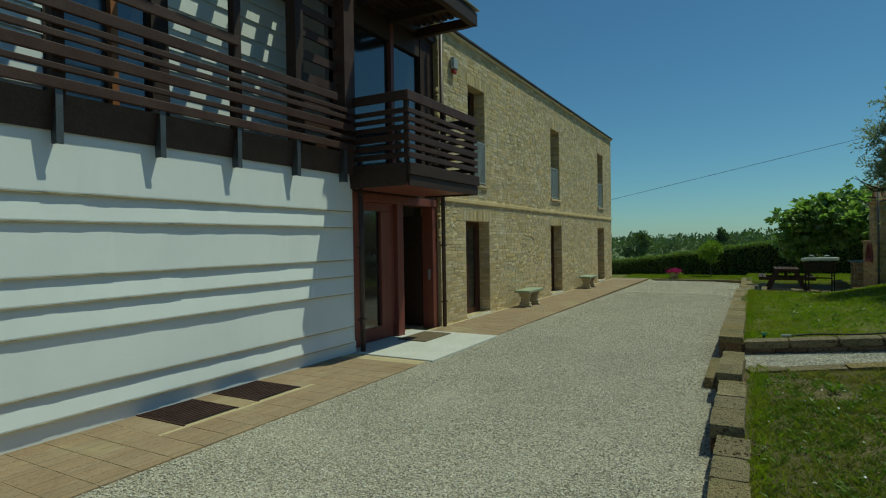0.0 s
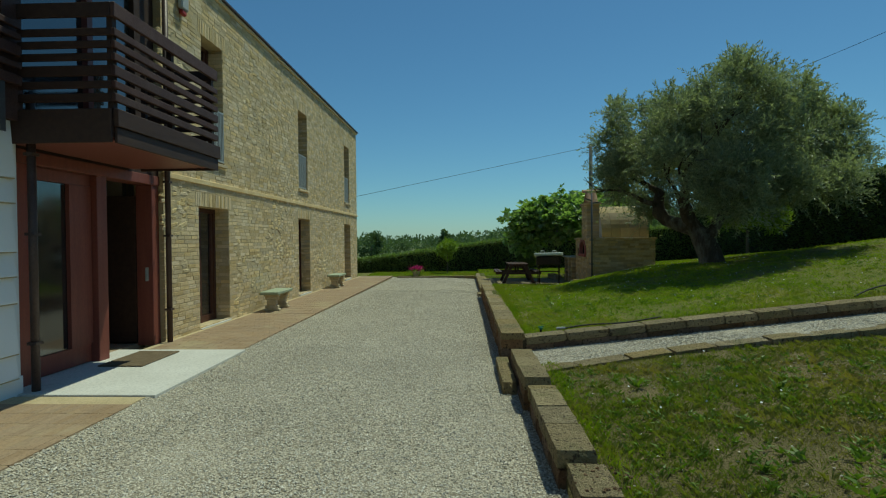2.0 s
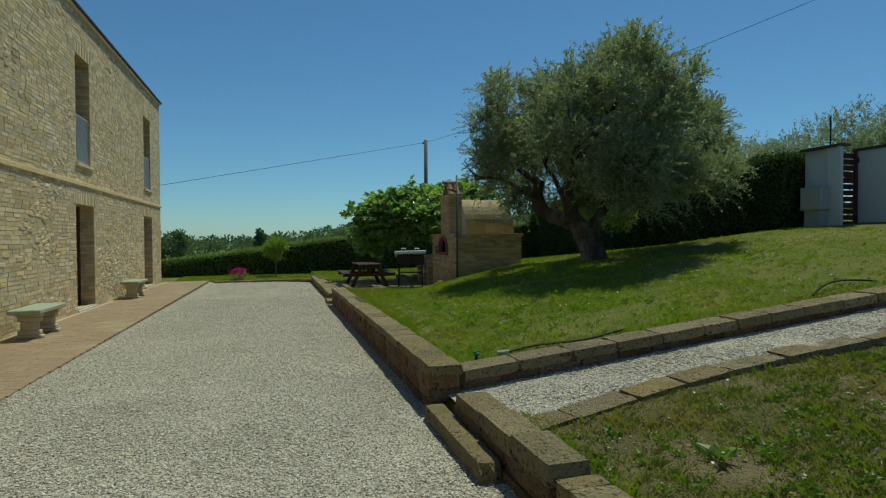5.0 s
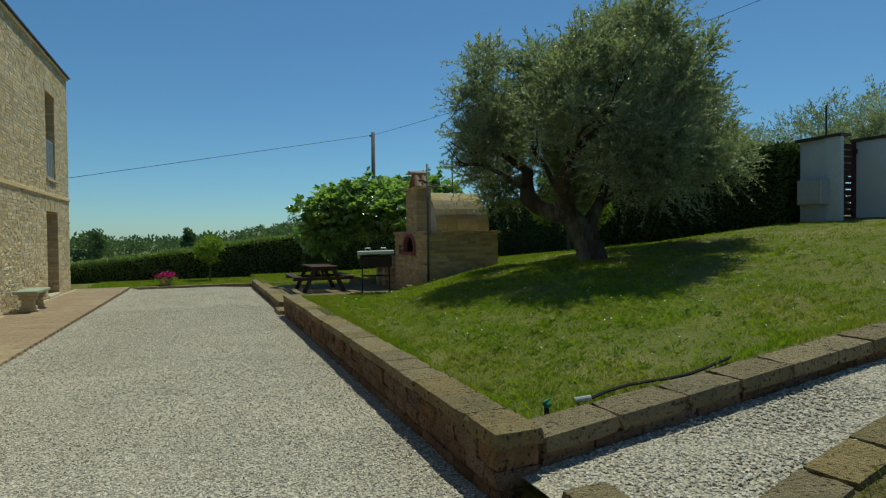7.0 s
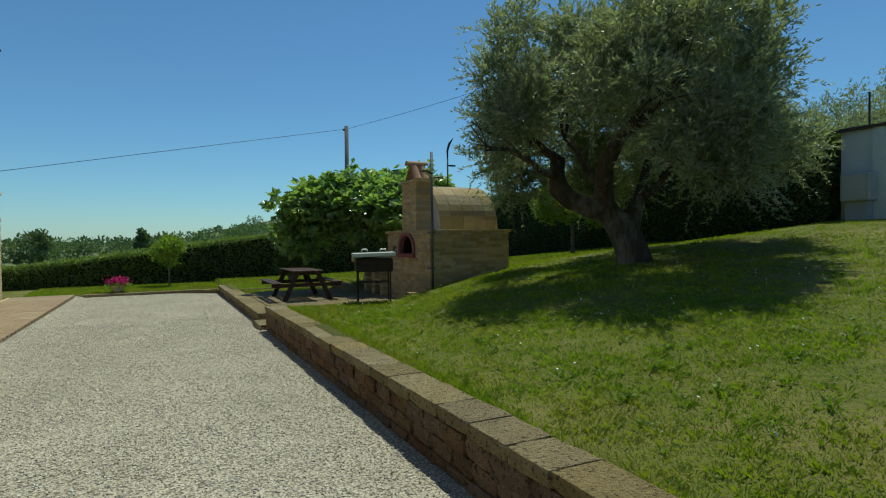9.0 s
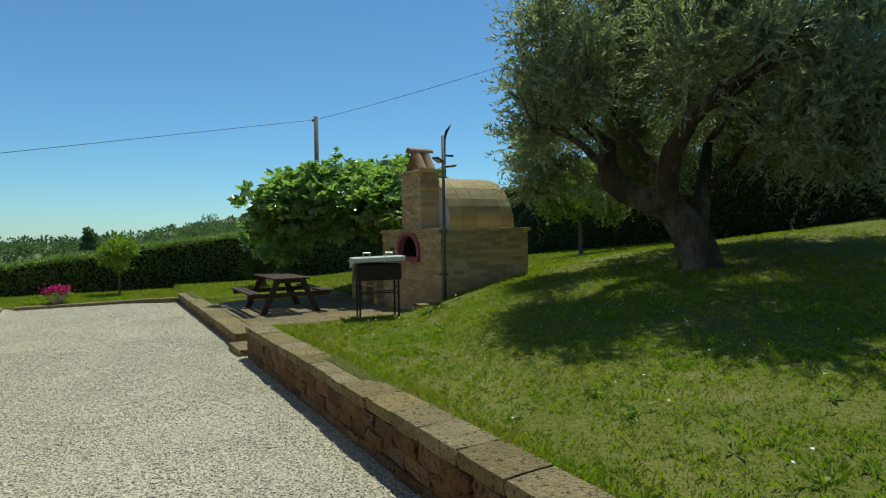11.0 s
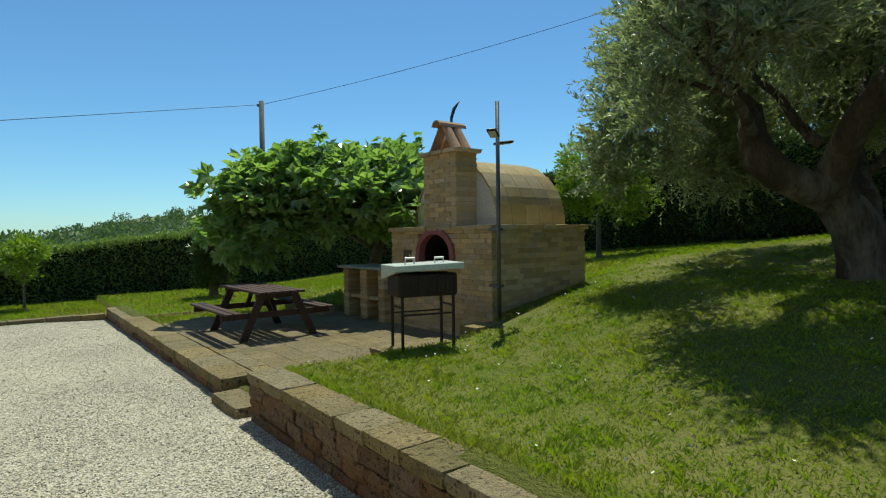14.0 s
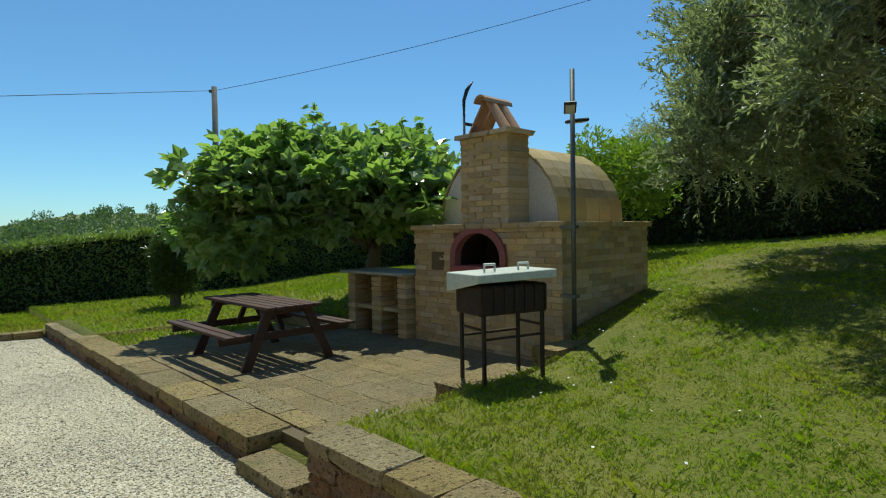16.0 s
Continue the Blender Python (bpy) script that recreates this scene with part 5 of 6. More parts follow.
# barbecue
gr = thing("barbecue", "black iron box barbecue on thin legs with a pale sheet-metal lid", "barbecue", pose(1.80, 17.6, 0.2, 0, 0, -15) @ Matrix.Diagonal((0.84, 0.98, 1, 1)))
part("firebox", boxm(-0.40, -0.2, 0.56, 0.40, 0.2, 0.80, bevel=0.02), M_IRON, gr)
for x in np.arange(-0.36, 0.37, 0.12):
    part("rib", boxm(x - 0.012, -0.212, 0.58, x + 0.012, -0.201, 0.79), M_IRON, gr)
for x in (-0.36, 0.33):
    for y in (-0.19, 0.16):
        part("leg", boxm(x, y, -0.08, x + 0.03, y + 0.03, 0.559), M_IRON, gr)
for y in (-0.165, 0.145):
    part("stretcher", boxm(-0.329, y, 0.36, 0.329, y + 0.018, 0.378), M_IRON, gr)
for x in (-0.354, 0.336):
    part("stretcher", boxm(x, -0.139, 0.44, x + 0.018, 0.139, 0.458), M_IRON, gr)
bm = bmesh.new()
v = [bm.verts.new(p) for p in ((-0.46, -0.26, 0.83), (0.46, -0.26, 0.845), (0.46, 0.26, 0.83), (-0.46, 0.26, 0.73), (-0.46, -0.26, 0.895), (0.46, -0.26, 0.915), (0.46, 0.26, 0.915), (-0.46, 0.26, 0.895))]
for f in CUBE_F:
    bm.faces.new([v[q] for q in f])
bmesh.ops.bevel(bm, geom=list(bm.edges), offset=0.006, segments=1, affect="EDGES")
lid = part("lid", bm, M_SHEET, gr, "pale grey sheet-metal lid")
for x in (-0.2, 0.2):
    part("handle", tube(bmesh.new(), ((x - 0.06, -0.08, 0.9), (x - 0.06, -0.08, 0.965), (x + 0.06, -0.08, 0.965), (x + 0.06, -0.08, 0.905)), 0.012, 6), M_SHEET, lid)

# picnic table
pt = thing("picnic_table", "dark brown timber picnic table with attached benches", "picnic table", pose(1.16, 20.75, 0.04) @ Matrix.Diagonal((0.9, 0.9, 0.88, 1)))
for i in range(6):
    x = -0.36 + i * 0.122
    part("top_board", boxm(x, -0.95, 0.70, x + 0.1, 0.95, 0.738, bevel=0.005), M_WEATHERWOOD, pt)
for s in (-1, 1):
    for i in range(2):
        x = s * 0.72 + (i - 1) * 0.122
        part("bench_board", boxm(x, -0.95, 0.42, x + 0.1, 0.95, 0.455, bevel=0.005), M_WEATHERWOOD, pt)
for y in (-0.74, 0.70):
    part("bearer", boxm(-0.84, y, 0.33, 0.84, y + 0.045, 0.418), M_DARKWOOD, pt)
    part("cross_beam", boxm(-0.33, y, 0.62, 0.33, y + 0.045, 0.698), M_DARKWOOD, pt)
    for s in (-1, 1):
        d = math.degrees(math.atan2(0.31, 0.7))
        part("leg", boxm(-0.055, -0.045, -0.02, 0.055, -0.002, 0.75, m=pose(s * 0.55, y, 0.0, 0, -s * d, 0)), M_DARKWOOD, pt)
for s in (-1, 1):
    part("brace", boxm(-0.03, -0.02, 0.0, 0.03, 0.02, 0.42, m=pose(0, s * 0.66, 0.36, s * 42, 0, 0)), M_DARKWOOD, pt)

# flower pot, sprinkler tap, hose
fp = thing("flower_pot", "terracotta pot full of magenta flowers at the lawn edge", "flower pot", pose(-2.8, 26.35, -0.12))
part("pot", tube(bmesh.new(), ((0, 0, 0), (0, 0, 0.02), (0, 0, 0.2), (0, 0, 0.24)), (0.11, 0.115, 0.17, 0.185), 14), M_BENCH, fp, smooth=True)
c = RNG.normal(size=(420, 3)) * (0.11, 0.11, 0.05) + (0, 0, 0.34)
tagged(part("blooms", quads("blooms", leaf_quads(c, RNG.normal(size=(420, 3)) + (0, 0, 0.6), 0.06, 0.06), M_FLOWER), None, fp), kind="stuff")
c = RNG.normal(size=(260, 3)) * (0.13, 0.13, 0.03) + (0, 0, 0.25)
part("foliage", quads("foliage", leaf_quads(c, RNG.normal(size=(260, 3)), 0.08, 0.05), M_BUSH), None, fp)
sp = thing("sprinkler", "small green plastic lawn sprinkler riser", "sprinkler", pose(0.39, 8.82, 0.21))
part("riser", tube(bmesh.new(), ((0, 0, -0.05), (0, 0, 0.085)), 0.016, 8), M_CABLE, sp)
part("nozzle", boxm(-0.02, -0.026, 0.086, 0.026, 0.026, 0.115, bevel=0.008), M_GREENPLASTIC, sp)
part("arm", boxm(-0.05, -0.008, 0.116, 0.05, 0.008, 0.13, bevel=0.003, m=pose(0, 0, 0, 0, 0, 35)), M_GREENPLASTIC, sp)
hs = thing("garden_hose", "dark garden hose lying along the wall coping", "hose")
hp = [(0.72 + 0.16 * i, 8.80 + 0.03 * math.sin(i * 0.9), 0.258 + 0.106 * (0.57 + 0.16 * i) + 0.008 * math.sin(i)) for i in range(9)]
part("hose", tube(bmesh.new(), hp, 0.012, 6), M_CABLE, hs)
part("connector", tube(bmesh.new(), ((0.60, 8.82, 0.312), (0.715, 8.80, 0.32)), 0.017, 8), M_BOX, hs)
hs2 = thing("garden_hose", "dark garden hose curling through the grass", "hose")
hp = [(4.6 + 0.12 * i, 8.93 + 0.12 * math.sin(i * 0.42), lawn_z(4.6 + 0.12 * i, 8.95) + 0.02 + 0.07 * math.sin(i * 0.39)) for i in range(9)]
part("hose", tube(bmesh.new(), hp, 0.012, 6), M_CABLE, hs2)

# gate wall
gw = tagged(thing("wall_gate", "white rendered garden wall with dark coping beside a gate", "garden wall"), kind="structure")
part("pillar", boxm(10.9, 13.93, 1.0, 11.1, 14.52, 3.44), M_WALLWHITE, gw)
part("pillar", boxm(10.85, 13.6, 1.0, 10.95, 13.925, 3.44), M_WALLWHITE, gw)
part("coping", boxm(10.8, 13.56, 3.444, 11.12, 14.58, 3.5), M_PIPE, gw)
part("panel", boxm(11.52, 2.0, 0.7, 11.75, 13.75, 3.36), M_WALLWHITE, gw)
part("coping", boxm(11.47, 2.0, 3.364, 11.8, 13.8, 3.42), M_PIPE, gw)
part("intercom", tube(bmesh.new(), ((11.48, 12.7, 2.5), (11.519, 12.7, 2.5)), 0.05, 12), M_LAMPBODY, gw)
ms = thing("thin_mast", "thin dark mast standing behind the garden wall", "mast")
part("mast", tube(bmesh.new(), ((11.3, 14.2, 1.0), (11.3, 14.2, 4.25)), 0.02, 6), M_LAMPBODY, ms)
gt = thing("gate", "oxblood steel garden gate with pale horizontal gaps, shut", "gate")
part("frame", boxm(10.955, 13.68, 1.6, 11.0, 13.74, 3.36), M_REDGATE, gt)
part("frame", boxm(11.42, 13.68, 1.6, 11.5, 13.74, 3.36), M_REDGATE, gt)
for i, z in enumerate(np.arange(1.63, 3.25, 0.142)):
    part("slat", boxm(11.005, 13.69, z, 11.415, 13.73, z + 0.112), M_REDGATE, gt)
part("hinge", boxm(11.45, 13.66, 3.1, 11.54, 13.679, 3.2), M_LAMPBODY, gt)
mb = thing("meter_box", "grey plastic utility meter cabinet on a tapered foot", "cabinet")
part("cabinet", boxm(10.55, 13.82, 2.0, 10.845, 14.36, 2.55, bevel=0.02), M_BOX, mb)
part("door", boxm(10.535, 13.87, 2.04, 10.548, 14.31, 2.51), M_BOX, mb)
part("foot", boxm(10.62, 13.9, 1.2, 10.84, 14.3, 1.998), M_BOX, mb)

# utility pole and cable
up_ = thing("utility_pole", "grey utility pole carrying an overhead cable", "utility pole")
part("pole", tube(bmesh.new(), ((7.4, 37.4, -1.5), (7.4, 37.4, 7.45)), (0.15, 0.11), 10), M_POLE, up_, smooth=True)
part("insulator", boxm(7.2, 37.36, 7.2, 7.4, 37.44, 7.3), M_POLE, up_)


def cable(p, q, sag, n=24):
    p, q = Vector(p), Vector(q)
    return [p.lerp(q, i / n) - Vector((0, 0, sag * 4 * (i / n) * (1 - i / n))) for i in range(n + 1)]


ca = thing("overhead_cable", "thin black overhead cable strung across the sky", "cable")
part("span", tube(bmesh.new(), cable((7.4, 37.4, 7.3), (-30, 30, -1.0), 0.0), 0.011, 5), M_CABLE, ca)
part("span", tube(bmesh.new(), cable((7.4, 37.4, 7.3), (30, 10, 16.0), 1.0), 0.010, 5), M_CABLE, ca)


# ---- trees, hedges, grass ----
def limb(bm, p, d, length, r0, r1, steps, wob, rnd, n=8, lift=0.0):
    pts, rad = [Vector(p)], [r0]
    d = Vector(d).normalized()
    for i in range(steps):
        d = (d + Vector((rnd.uniform(-wob, wob), rnd.uniform(-wob, wob), rnd.uniform(-wob, wob) + lift))).normalized()
        pts.append(pts[-1] + d * length / steps)
        rad.append(r0 + (r1 - r0) * (i + 1) / steps)
    tube(bm, pts, rad, n)
    return pts, d


def crown_points(n, centres, radii):
    """Points in many overlapping uneven clumps, denser near each clump's skin."""
    k = RNG.integers(0, len(centres), n)
    u = unit(RNG.normal(size=(n, 3)))
    rr = RNG.uniform(0.25, 1.0, n)[:, None] ** 0.6
    return np.asarray(centres)[k] + u * rr * np.asarray(radii)[k][:, None], u


def olive_tree(name, label, x, y, z, w, h, n, leaf, seed, detail=True):
    rnd = random.Random(seed)
    t = thing(name, label, "tree", pose(x, y, z), "olive trees")
    bm = bmesh.new()
    tips = []
    if detail:
        tube(bm, ((0.14, -0.14, -0.3), (0.1, -0.14, -0.05), (0.04, -0.1, 0.25), (-0.06, -0.05, 0.5), (-0.16, 0.02, 0.7), (-0.28, 0.1, 0.84), (-0.55, 0.24, 0.92), (-0.78, 0.38, 1.02), (-0.9, 0.52, 1.22), (-0.88, 0.6, 1.45), (-0.84, 0.6, 1.75)), (0.36, 0.29, 0.25, 0.24, 0.215, 0.19, 0.17, 0.155, 0.14, 0.125, 0.10), 18)
        tube(bm, ((-0.12, 0.02, 0.62), (-0.32, 0.08, 0.95), (-0.47, -0.05, 1.2), (-0.62, -0.25, 1.5), (-0.58, -0.5, 1.85), (-0.4, -0.7, 2.2)), (0.2, 0.18, 0.155, 0.135, 0.11, 0.08), 14)
        tube(bm, ((0.0, -0.06, 0.45), (0.12, -0.06, 0.75), (0.32, 0.02, 1.0), (0.55, 0.12, 1.3), (0.8, 0.25, 1.75)), (0.2, 0.14, 0.1, 0.08, 0.06), 12)
        for v in bm.verts:
            v.co += Vector(noise.noise_vector(v.co * 4.0)) * 0.045
        starts = (((-0.84, 0.6, 1.7), (-0.8, 0.5, 0.7), 0.9, 0.08), ((-0.88, 0.55, 1.4), (-1.0, -0.2, 0.35), 0.9, 0.07), ((-0.4, -0.7, 2.15), (0.2, -0.6, 0.9), 0.8, 0.07), ((-0.6, -0.4, 1.7), (-0.9, -0.7, 0.6), 0.8, 0.06), ((0.8, 0.25, 1.7), (0.6, 0.3, 0.8), 0.9, 0.055), ((0.4, 0.02, 1.05), (1.0, -0.5, 0.7), 1.0, 0.06), ((-0.5, 0.1, 1.3), (0.2, 1.0, 0.9), 1.0, 0.06))
    else:
        tube(bm, ((0, 0, -0.3), (0, 0, 0.2), (0.05, 0, h * 0.25)), (0.2, 0.14, 0.11), 8)
        starts = [((0.05, 0, h * 0.24), (math.cos(a), math.sin(a), 1.1), h * 0.35, 0.08) for a in (0.3, 2.2, 4.4)]
    for p, d, ln, r in starts:
        pts, dd = limb(bm, p, d, ln, r, r * 0.55, 6, 0.22, rnd, 9)
        for _ in range(3):
            d2 = (dd + Vector((rnd.uniform(-0.8, 0.8), rnd.uniform(-0.8, 0.8), rnd.uniform(0.1, 0.7)))).normalized()
            p2, d3 = limb(bm, pts[-1], d2, h * 0.16, r * 0.5, r * 0.2, 5, 0.25, rnd, 6)
            tips.append(p2[-1])
            for _ in range(3):
                d4 = (d3 + Vector((rnd.uniform(-0.9, 0.9), rnd.uniform(-0.9, 0.9), rnd.uniform(-0.1, 0.6)))).normalized()
                p3, _d = limb(bm, p2[rnd.randrange(2, 6)], d4, h * 0.13, r * 0.2, 0.006, 4, 0.3, rnd, 5)
                tips.append(p3[-1])
    part("trunk", bm, M_OLIVEBARK, t, "gnarled grey-brown split trunk", smooth=True)
    return t, tips


def leaf_cloud(n, cen, rad, length, width, up=0.35, droop=0.1):
    c, u = crown_points(n, cen, rad)
    d = u * 0.7 + RNG.normal(size=(n, 3)) * 0.6 + (0, 0, up)
    return leaf_quads(c, d, RNG.uniform(0.7, 1.2, n) * length, RNG.uniform(0.7, 1.2, n) * width, droop)


def sprigs(n, m, cen, rad, slen, leaf, width):
    """Twigs that stick out of the clumps, with leaves set along each."""
    c, u = crown_points(n, cen, rad)
    d = unit(u * 0.8 + RNG.normal(size=(n, 3)) * 0.4 + (0, 0, 0.45))
    s = RNG.uniform(0, 1, (n, m, 1))
    base = (c[:, None, :] + d[:, None, :] * s * slen * RNG.uniform(0.6, 1.3, (n, 1, 1))).reshape(-1, 3)
    dd = np.repeat(d, m, axis=0) * 0.9 + RNG.normal(size=(n * m, 3)) * 0.55
    return leaf_quads(base, dd, RNG.uniform(0.7, 1.2, n * m) * leaf, width, 0.08)


def twig_crown(per, m, cen, rad, slen, leaf, width):
    """Clumps of arching twigs with paired leaves, each clump open at its heart."""
    n = len(cen) * per
    k = np.repeat(np.arange(len(cen)), per)
    u = unit(RNG.normal(size=(n, 3)) + (0, 0, 0.25))
    r = np.asarray(rad)[k][:, None]
    start = np.asarray(cen)[k] + u * r * RNG.uniform(0.15, 0.75, (n, 1))
    d = unit(u * 0.8 + RNG.normal(size=(n, 3)) * 0.3 + (0, 0, 0.5))
    ln = slen * RNG.uniform(0.55, 1.35, (n, 1))
    f = np.linspace(0.08, 1.0, m)[None, :, None] + RNG.uniform(-0.03, 0.03, (n, m, 1))
    sag = np.zeros((n, m, 3))
    sag[:, :, 2] = -(f[:, :, 0] ** 2) * 0.3 * ln
    base = start[:, None, :] + d[:, None, :] * f * ln[:, None, :] + sag
    side = RNG.normal(size=(n, m, 3))
    dirs = d[:, None, :] * 0.8 + side * 0.45
    q = n * m
    return leaf_quads(base.reshape(-1, 3), dirs.reshape(-1, 3), RNG.uniform(0.7, 1.25, q) * leaf, RNG.uniform(0.8, 1.2, q) * width, 0.06)


def ellipsoid_clumps(n, cx, cy, cz, rx, ry, rz, r0, r1, seed, top=1.0):
    g = np.random.default_rng(seed)
    u = unit(g.normal(size=(n, 3)))
    s = g.uniform(0.3, 1.0, n)[:, None] ** 0.5
    return np.array([cx, cy, cz]) + u * s * (rx, ry, rz), g.uniform(r0, r1, n)


# the big olive
ol, tips = olive_tree("olive_tree", "old olive tree with gnarled split trunk and silver-green crown", 5.0, 14.6, 0.92, 7, 5, 0, 0, 4)
LOBES = ((34, 1.0, 0.1, 3.35, 1.35, 1.3, 1.3), (24, -1.35, 0.3, 2.95, 1.0, 1.1, 1.1), (12, -1.75, 0.6, 1.95, 0.75, 0.9, 0.75), (22, 2.75, 0.2, 2.75, 0.9, 1.1, 1.1), (6, 2.6, 0.6, 2.15, 0.6, 0.8, 0.5),
         (26, 0.6, 2.2, 2.6, 1.6, 0.9, 1.2), (22, 0.0, -1.5, 3.1, 1.5, 0.8, 0.95), (12, 1.9, -0.9, 1.7, 1.0, 0.8, 0.5), (12, 0.1, 2.1, 1.45, 1.7, 0.6, 0.4), (20, 0.0, -1.95, 1.7, 1.2, 0.4, 0.55), (10, 2.0, 2.3, 1.9, 1.0, 0.8, 0.6), (8, -1.3, -1.3, 2.5, 0.6, 0.6, 0.5), (16, 2.6, 1.7, 3.0, 1.0, 1.0, 0.9), (8, 3.0, 2.5, 2.5, 0.8, 0.8, 0.6))
sets = [ellipsoid_clumps(k, *c, 0.25, 0.44, 200 + i) for i, (k, *c) in enumerate(LOBES)]
cen, rad = np.concatenate([a for a, b in sets]), np.concatenate([b for a, b in sets])
lo = (cen[:, 2] > 1.05) & ~((cen[:, 2] < 2.2) & (cen[:, 1] < 0.9) & (cen[:, 1] > -1.3) & (cen[:, 0] < 0.9) & (cen[:, 0] > -1.5))
cen, rad = cen[lo], rad[lo]
lv = np.concatenate([twig_crown(46, 24, cen, rad, 0.46, 0.078, 0.022), leaf_cloud(32000, cen, rad * 0.8, 0.105, 0.036)])
part("crown", quads("crown", lv, M_OLIVE), None, ol, "small narrow silver-green leaves")

# fig tree by the oven
fig = thing("fig_tree", "spreading fig tree with large bright green lobed leaves", "tree", pose(4.3, 23.0, 0.12) @ Matrix.Diagonal((1, 1, 0.92, 1)))
bm = bmesh.new()
rnd = random.Random(9)
limb(bm, (0, 0, -0.3), (0.05, 0, 1), 1.6, 0.16, 0.11, 4, 0.06, rnd)
for a in range(7):
    d = (math.cos(a * 0.9) * 1.2, math.sin(a * 0.9) * 0.8, 0.9)
    pts, dd = limb(bm, (0.05, 0, 1.15), d, 1.7, 0.07, 0.025, 6, 0.2, rnd, 7, 0.04)
    for q in range(4):
        limb(bm, pts[rnd.randrange(2, 6)], (rnd.uniform(-1, 1), rnd.uniform(-1, 1), rnd.uniform(0.2, 1.2)), 1.2, 0.035, 0.012, 4, 0.2, rnd, 5, 0.06)
part("trunk", bm, M_FIGBARK, fig, "smooth pale grey trunk", smooth=True)


def lobed(c, d, size):
    """Broad five-lobed leaves, each as three bent quads."""
    n = len(c)
    d = unit(d)
    s = unit(np.cross(d, np.array([0, 0, 1.0]) + RNG.normal(size=(n, 3)) * 0.5))
    u = np.cross(s, d)
    size = np.asarray(size)[:, None]
    out = []
    for ang, ln in ((0.0, 1.0), (0.85, 0.82), (-0.85, 0.82)):
        dd = d * math.cos(ang) + s * math.sin(ang)
        ss = s * math.cos(ang) - d * math.sin(ang)
        out.append(np.stack([c, c + dd * size * 0.55 * ln + ss * size * 0.31 + u * size * 0.10, c + dd * size * ln - u * size * 0.08, c + dd * size * 0.55 * ln - ss * size * 0.31 + u * size * 0.10], axis=1))
    return np.concatenate(out)


cen, rad = ellipsoid_clumps(88, -0.85, -0.1, 2.25, 2.35, 1.35, 0.8, 0.3, 0.52, 35)
cen = np.concatenate([cen, [(-2.5, -0.2, 2.7), (-2.8, 0.0, 2.2), (0.2, -0.5, 3.0), (0.7, -0.3, 3.15), (-0.9, -0.5, 2.85), (1.6, 0, 2.9), (-3.0, 0.1, 1.6), (-0.6, -1.5, 2.2), (-3.3, 0.1, 1.9), (-3.5, 0.0, 1.5), (-3.1, -0.1, 2.3), (-3.4, 0.4, 1.75), (1.3, 0.1, 3.2), (0.7, 0.0, 3.2), (0.1, -1.0, 2.35), (0.5, -0.9, 2.5), (-0.3, -1.2, 2.2)]])
rad = np.concatenate([rad, np.full(17, 0.42)])
hi = (cen[:, 2] > 1.7) | (cen[:, 0] < -2.7)
cen, rad = cen[hi], rad[hi]
cen = np.concatenate([cen, [(-1.6, -1.3, 1.75), (-0.9, -1.7, 1.8), (-0.2, -1.8, 1.9), (0.3, -1.5, 1.85), (-2.3, -0.9, 1.5), (-1.9, -1.2, 2.3), (-2.9, -0.4, 1.35), (-2.6, -0.6, 1.2), (-0.6, -1.3, 1.85), (-1.3, -1.1, 1.8), (-1.3, -2.1, 2.1), (-0.7, -2.3, 2.2), (-0.1, -2.3, 2.3), (0.3, -2.1, 2.1), (-0.4, -2.0, 2.6), (-1.0, -1.8, 2.5), (0.1, -2.6, 2.0), (-0.7, -2.7, 1.9), (-1.0, -1.5, 2.1), (-0.5, -1.0, 2.3), (-0.9, -0.8, 2.0), (-0.2, -1.6, 2.3), (-1.3, -1.6, 2.3), (-0.6, -1.7, 2.1), (-1.2, -1.1, 2.2), (0.2, -1.2, 2.2)]])
rad = np.concatenate([rad, np.full(26, 0.44)])
inside = cen[:, 0] > -3.15
cen, rad = cen[inside], rad[inside]
c, u = crown_points(7000, cen, rad)
dirs = u * 0.8 + RNG.normal(size=c.shape) * 0.5 + (0, 0, -0.1)
part("crown", quads("crown", lobed(c, dirs, RNG.uniform(0.15, 0.27, len(c))), M_FIG), None, fig, "large lobed green leaves")
# young shoots standing out of the crown
sc, su = crown_points(170, cen, rad * 1.0)
keep = (sc[:, 2] > 1.9) & (sc[:, 0] > -2.5)
sc, su = sc[keep], su[keep]
shoot = unit(su * 0.6 + RNG.normal(size=sc.shape) * 0.25 + (0, 0, 1.0))
fr_ = RNG.uniform(0.1, 1.0, (len(sc), 9, 1))
base = (sc[:, None, :] + shoot[:, None, :] * fr_ * RNG.uniform(0.25, 0.7, (len(sc), 1, 1))).reshape(-1, 3)
dirs = np.repeat(shoot, 9, axis=0) * 0.35 + RNG.normal(size=base.shape) * 0.8
part("shoot_leaves", quads("shoot_leaves", lobed(base, dirs, RNG.uniform(0.12, 0.21, len(base))), M_FIG), None, fig)
bm = bmesh.new()
for p0, d0 in zip(sc, shoot):
    tube(bm, (Vector(p0) - Vector(d0) * 0.4, Vector(p0) + Vector(d0) * 0.3), (0.014, 0.006), 4)
tagged(part("twig_growth", bm, M_FIGBARK, fig), kind="stuff")
c, u = crown_points(500, cen, rad * 0.6)
part("inner_leaves", quads("inner_leaves", lobed(c, u + RNG.normal(size=c.shape), np.full(len(c), 0.24)), M_FIG), None, fig)

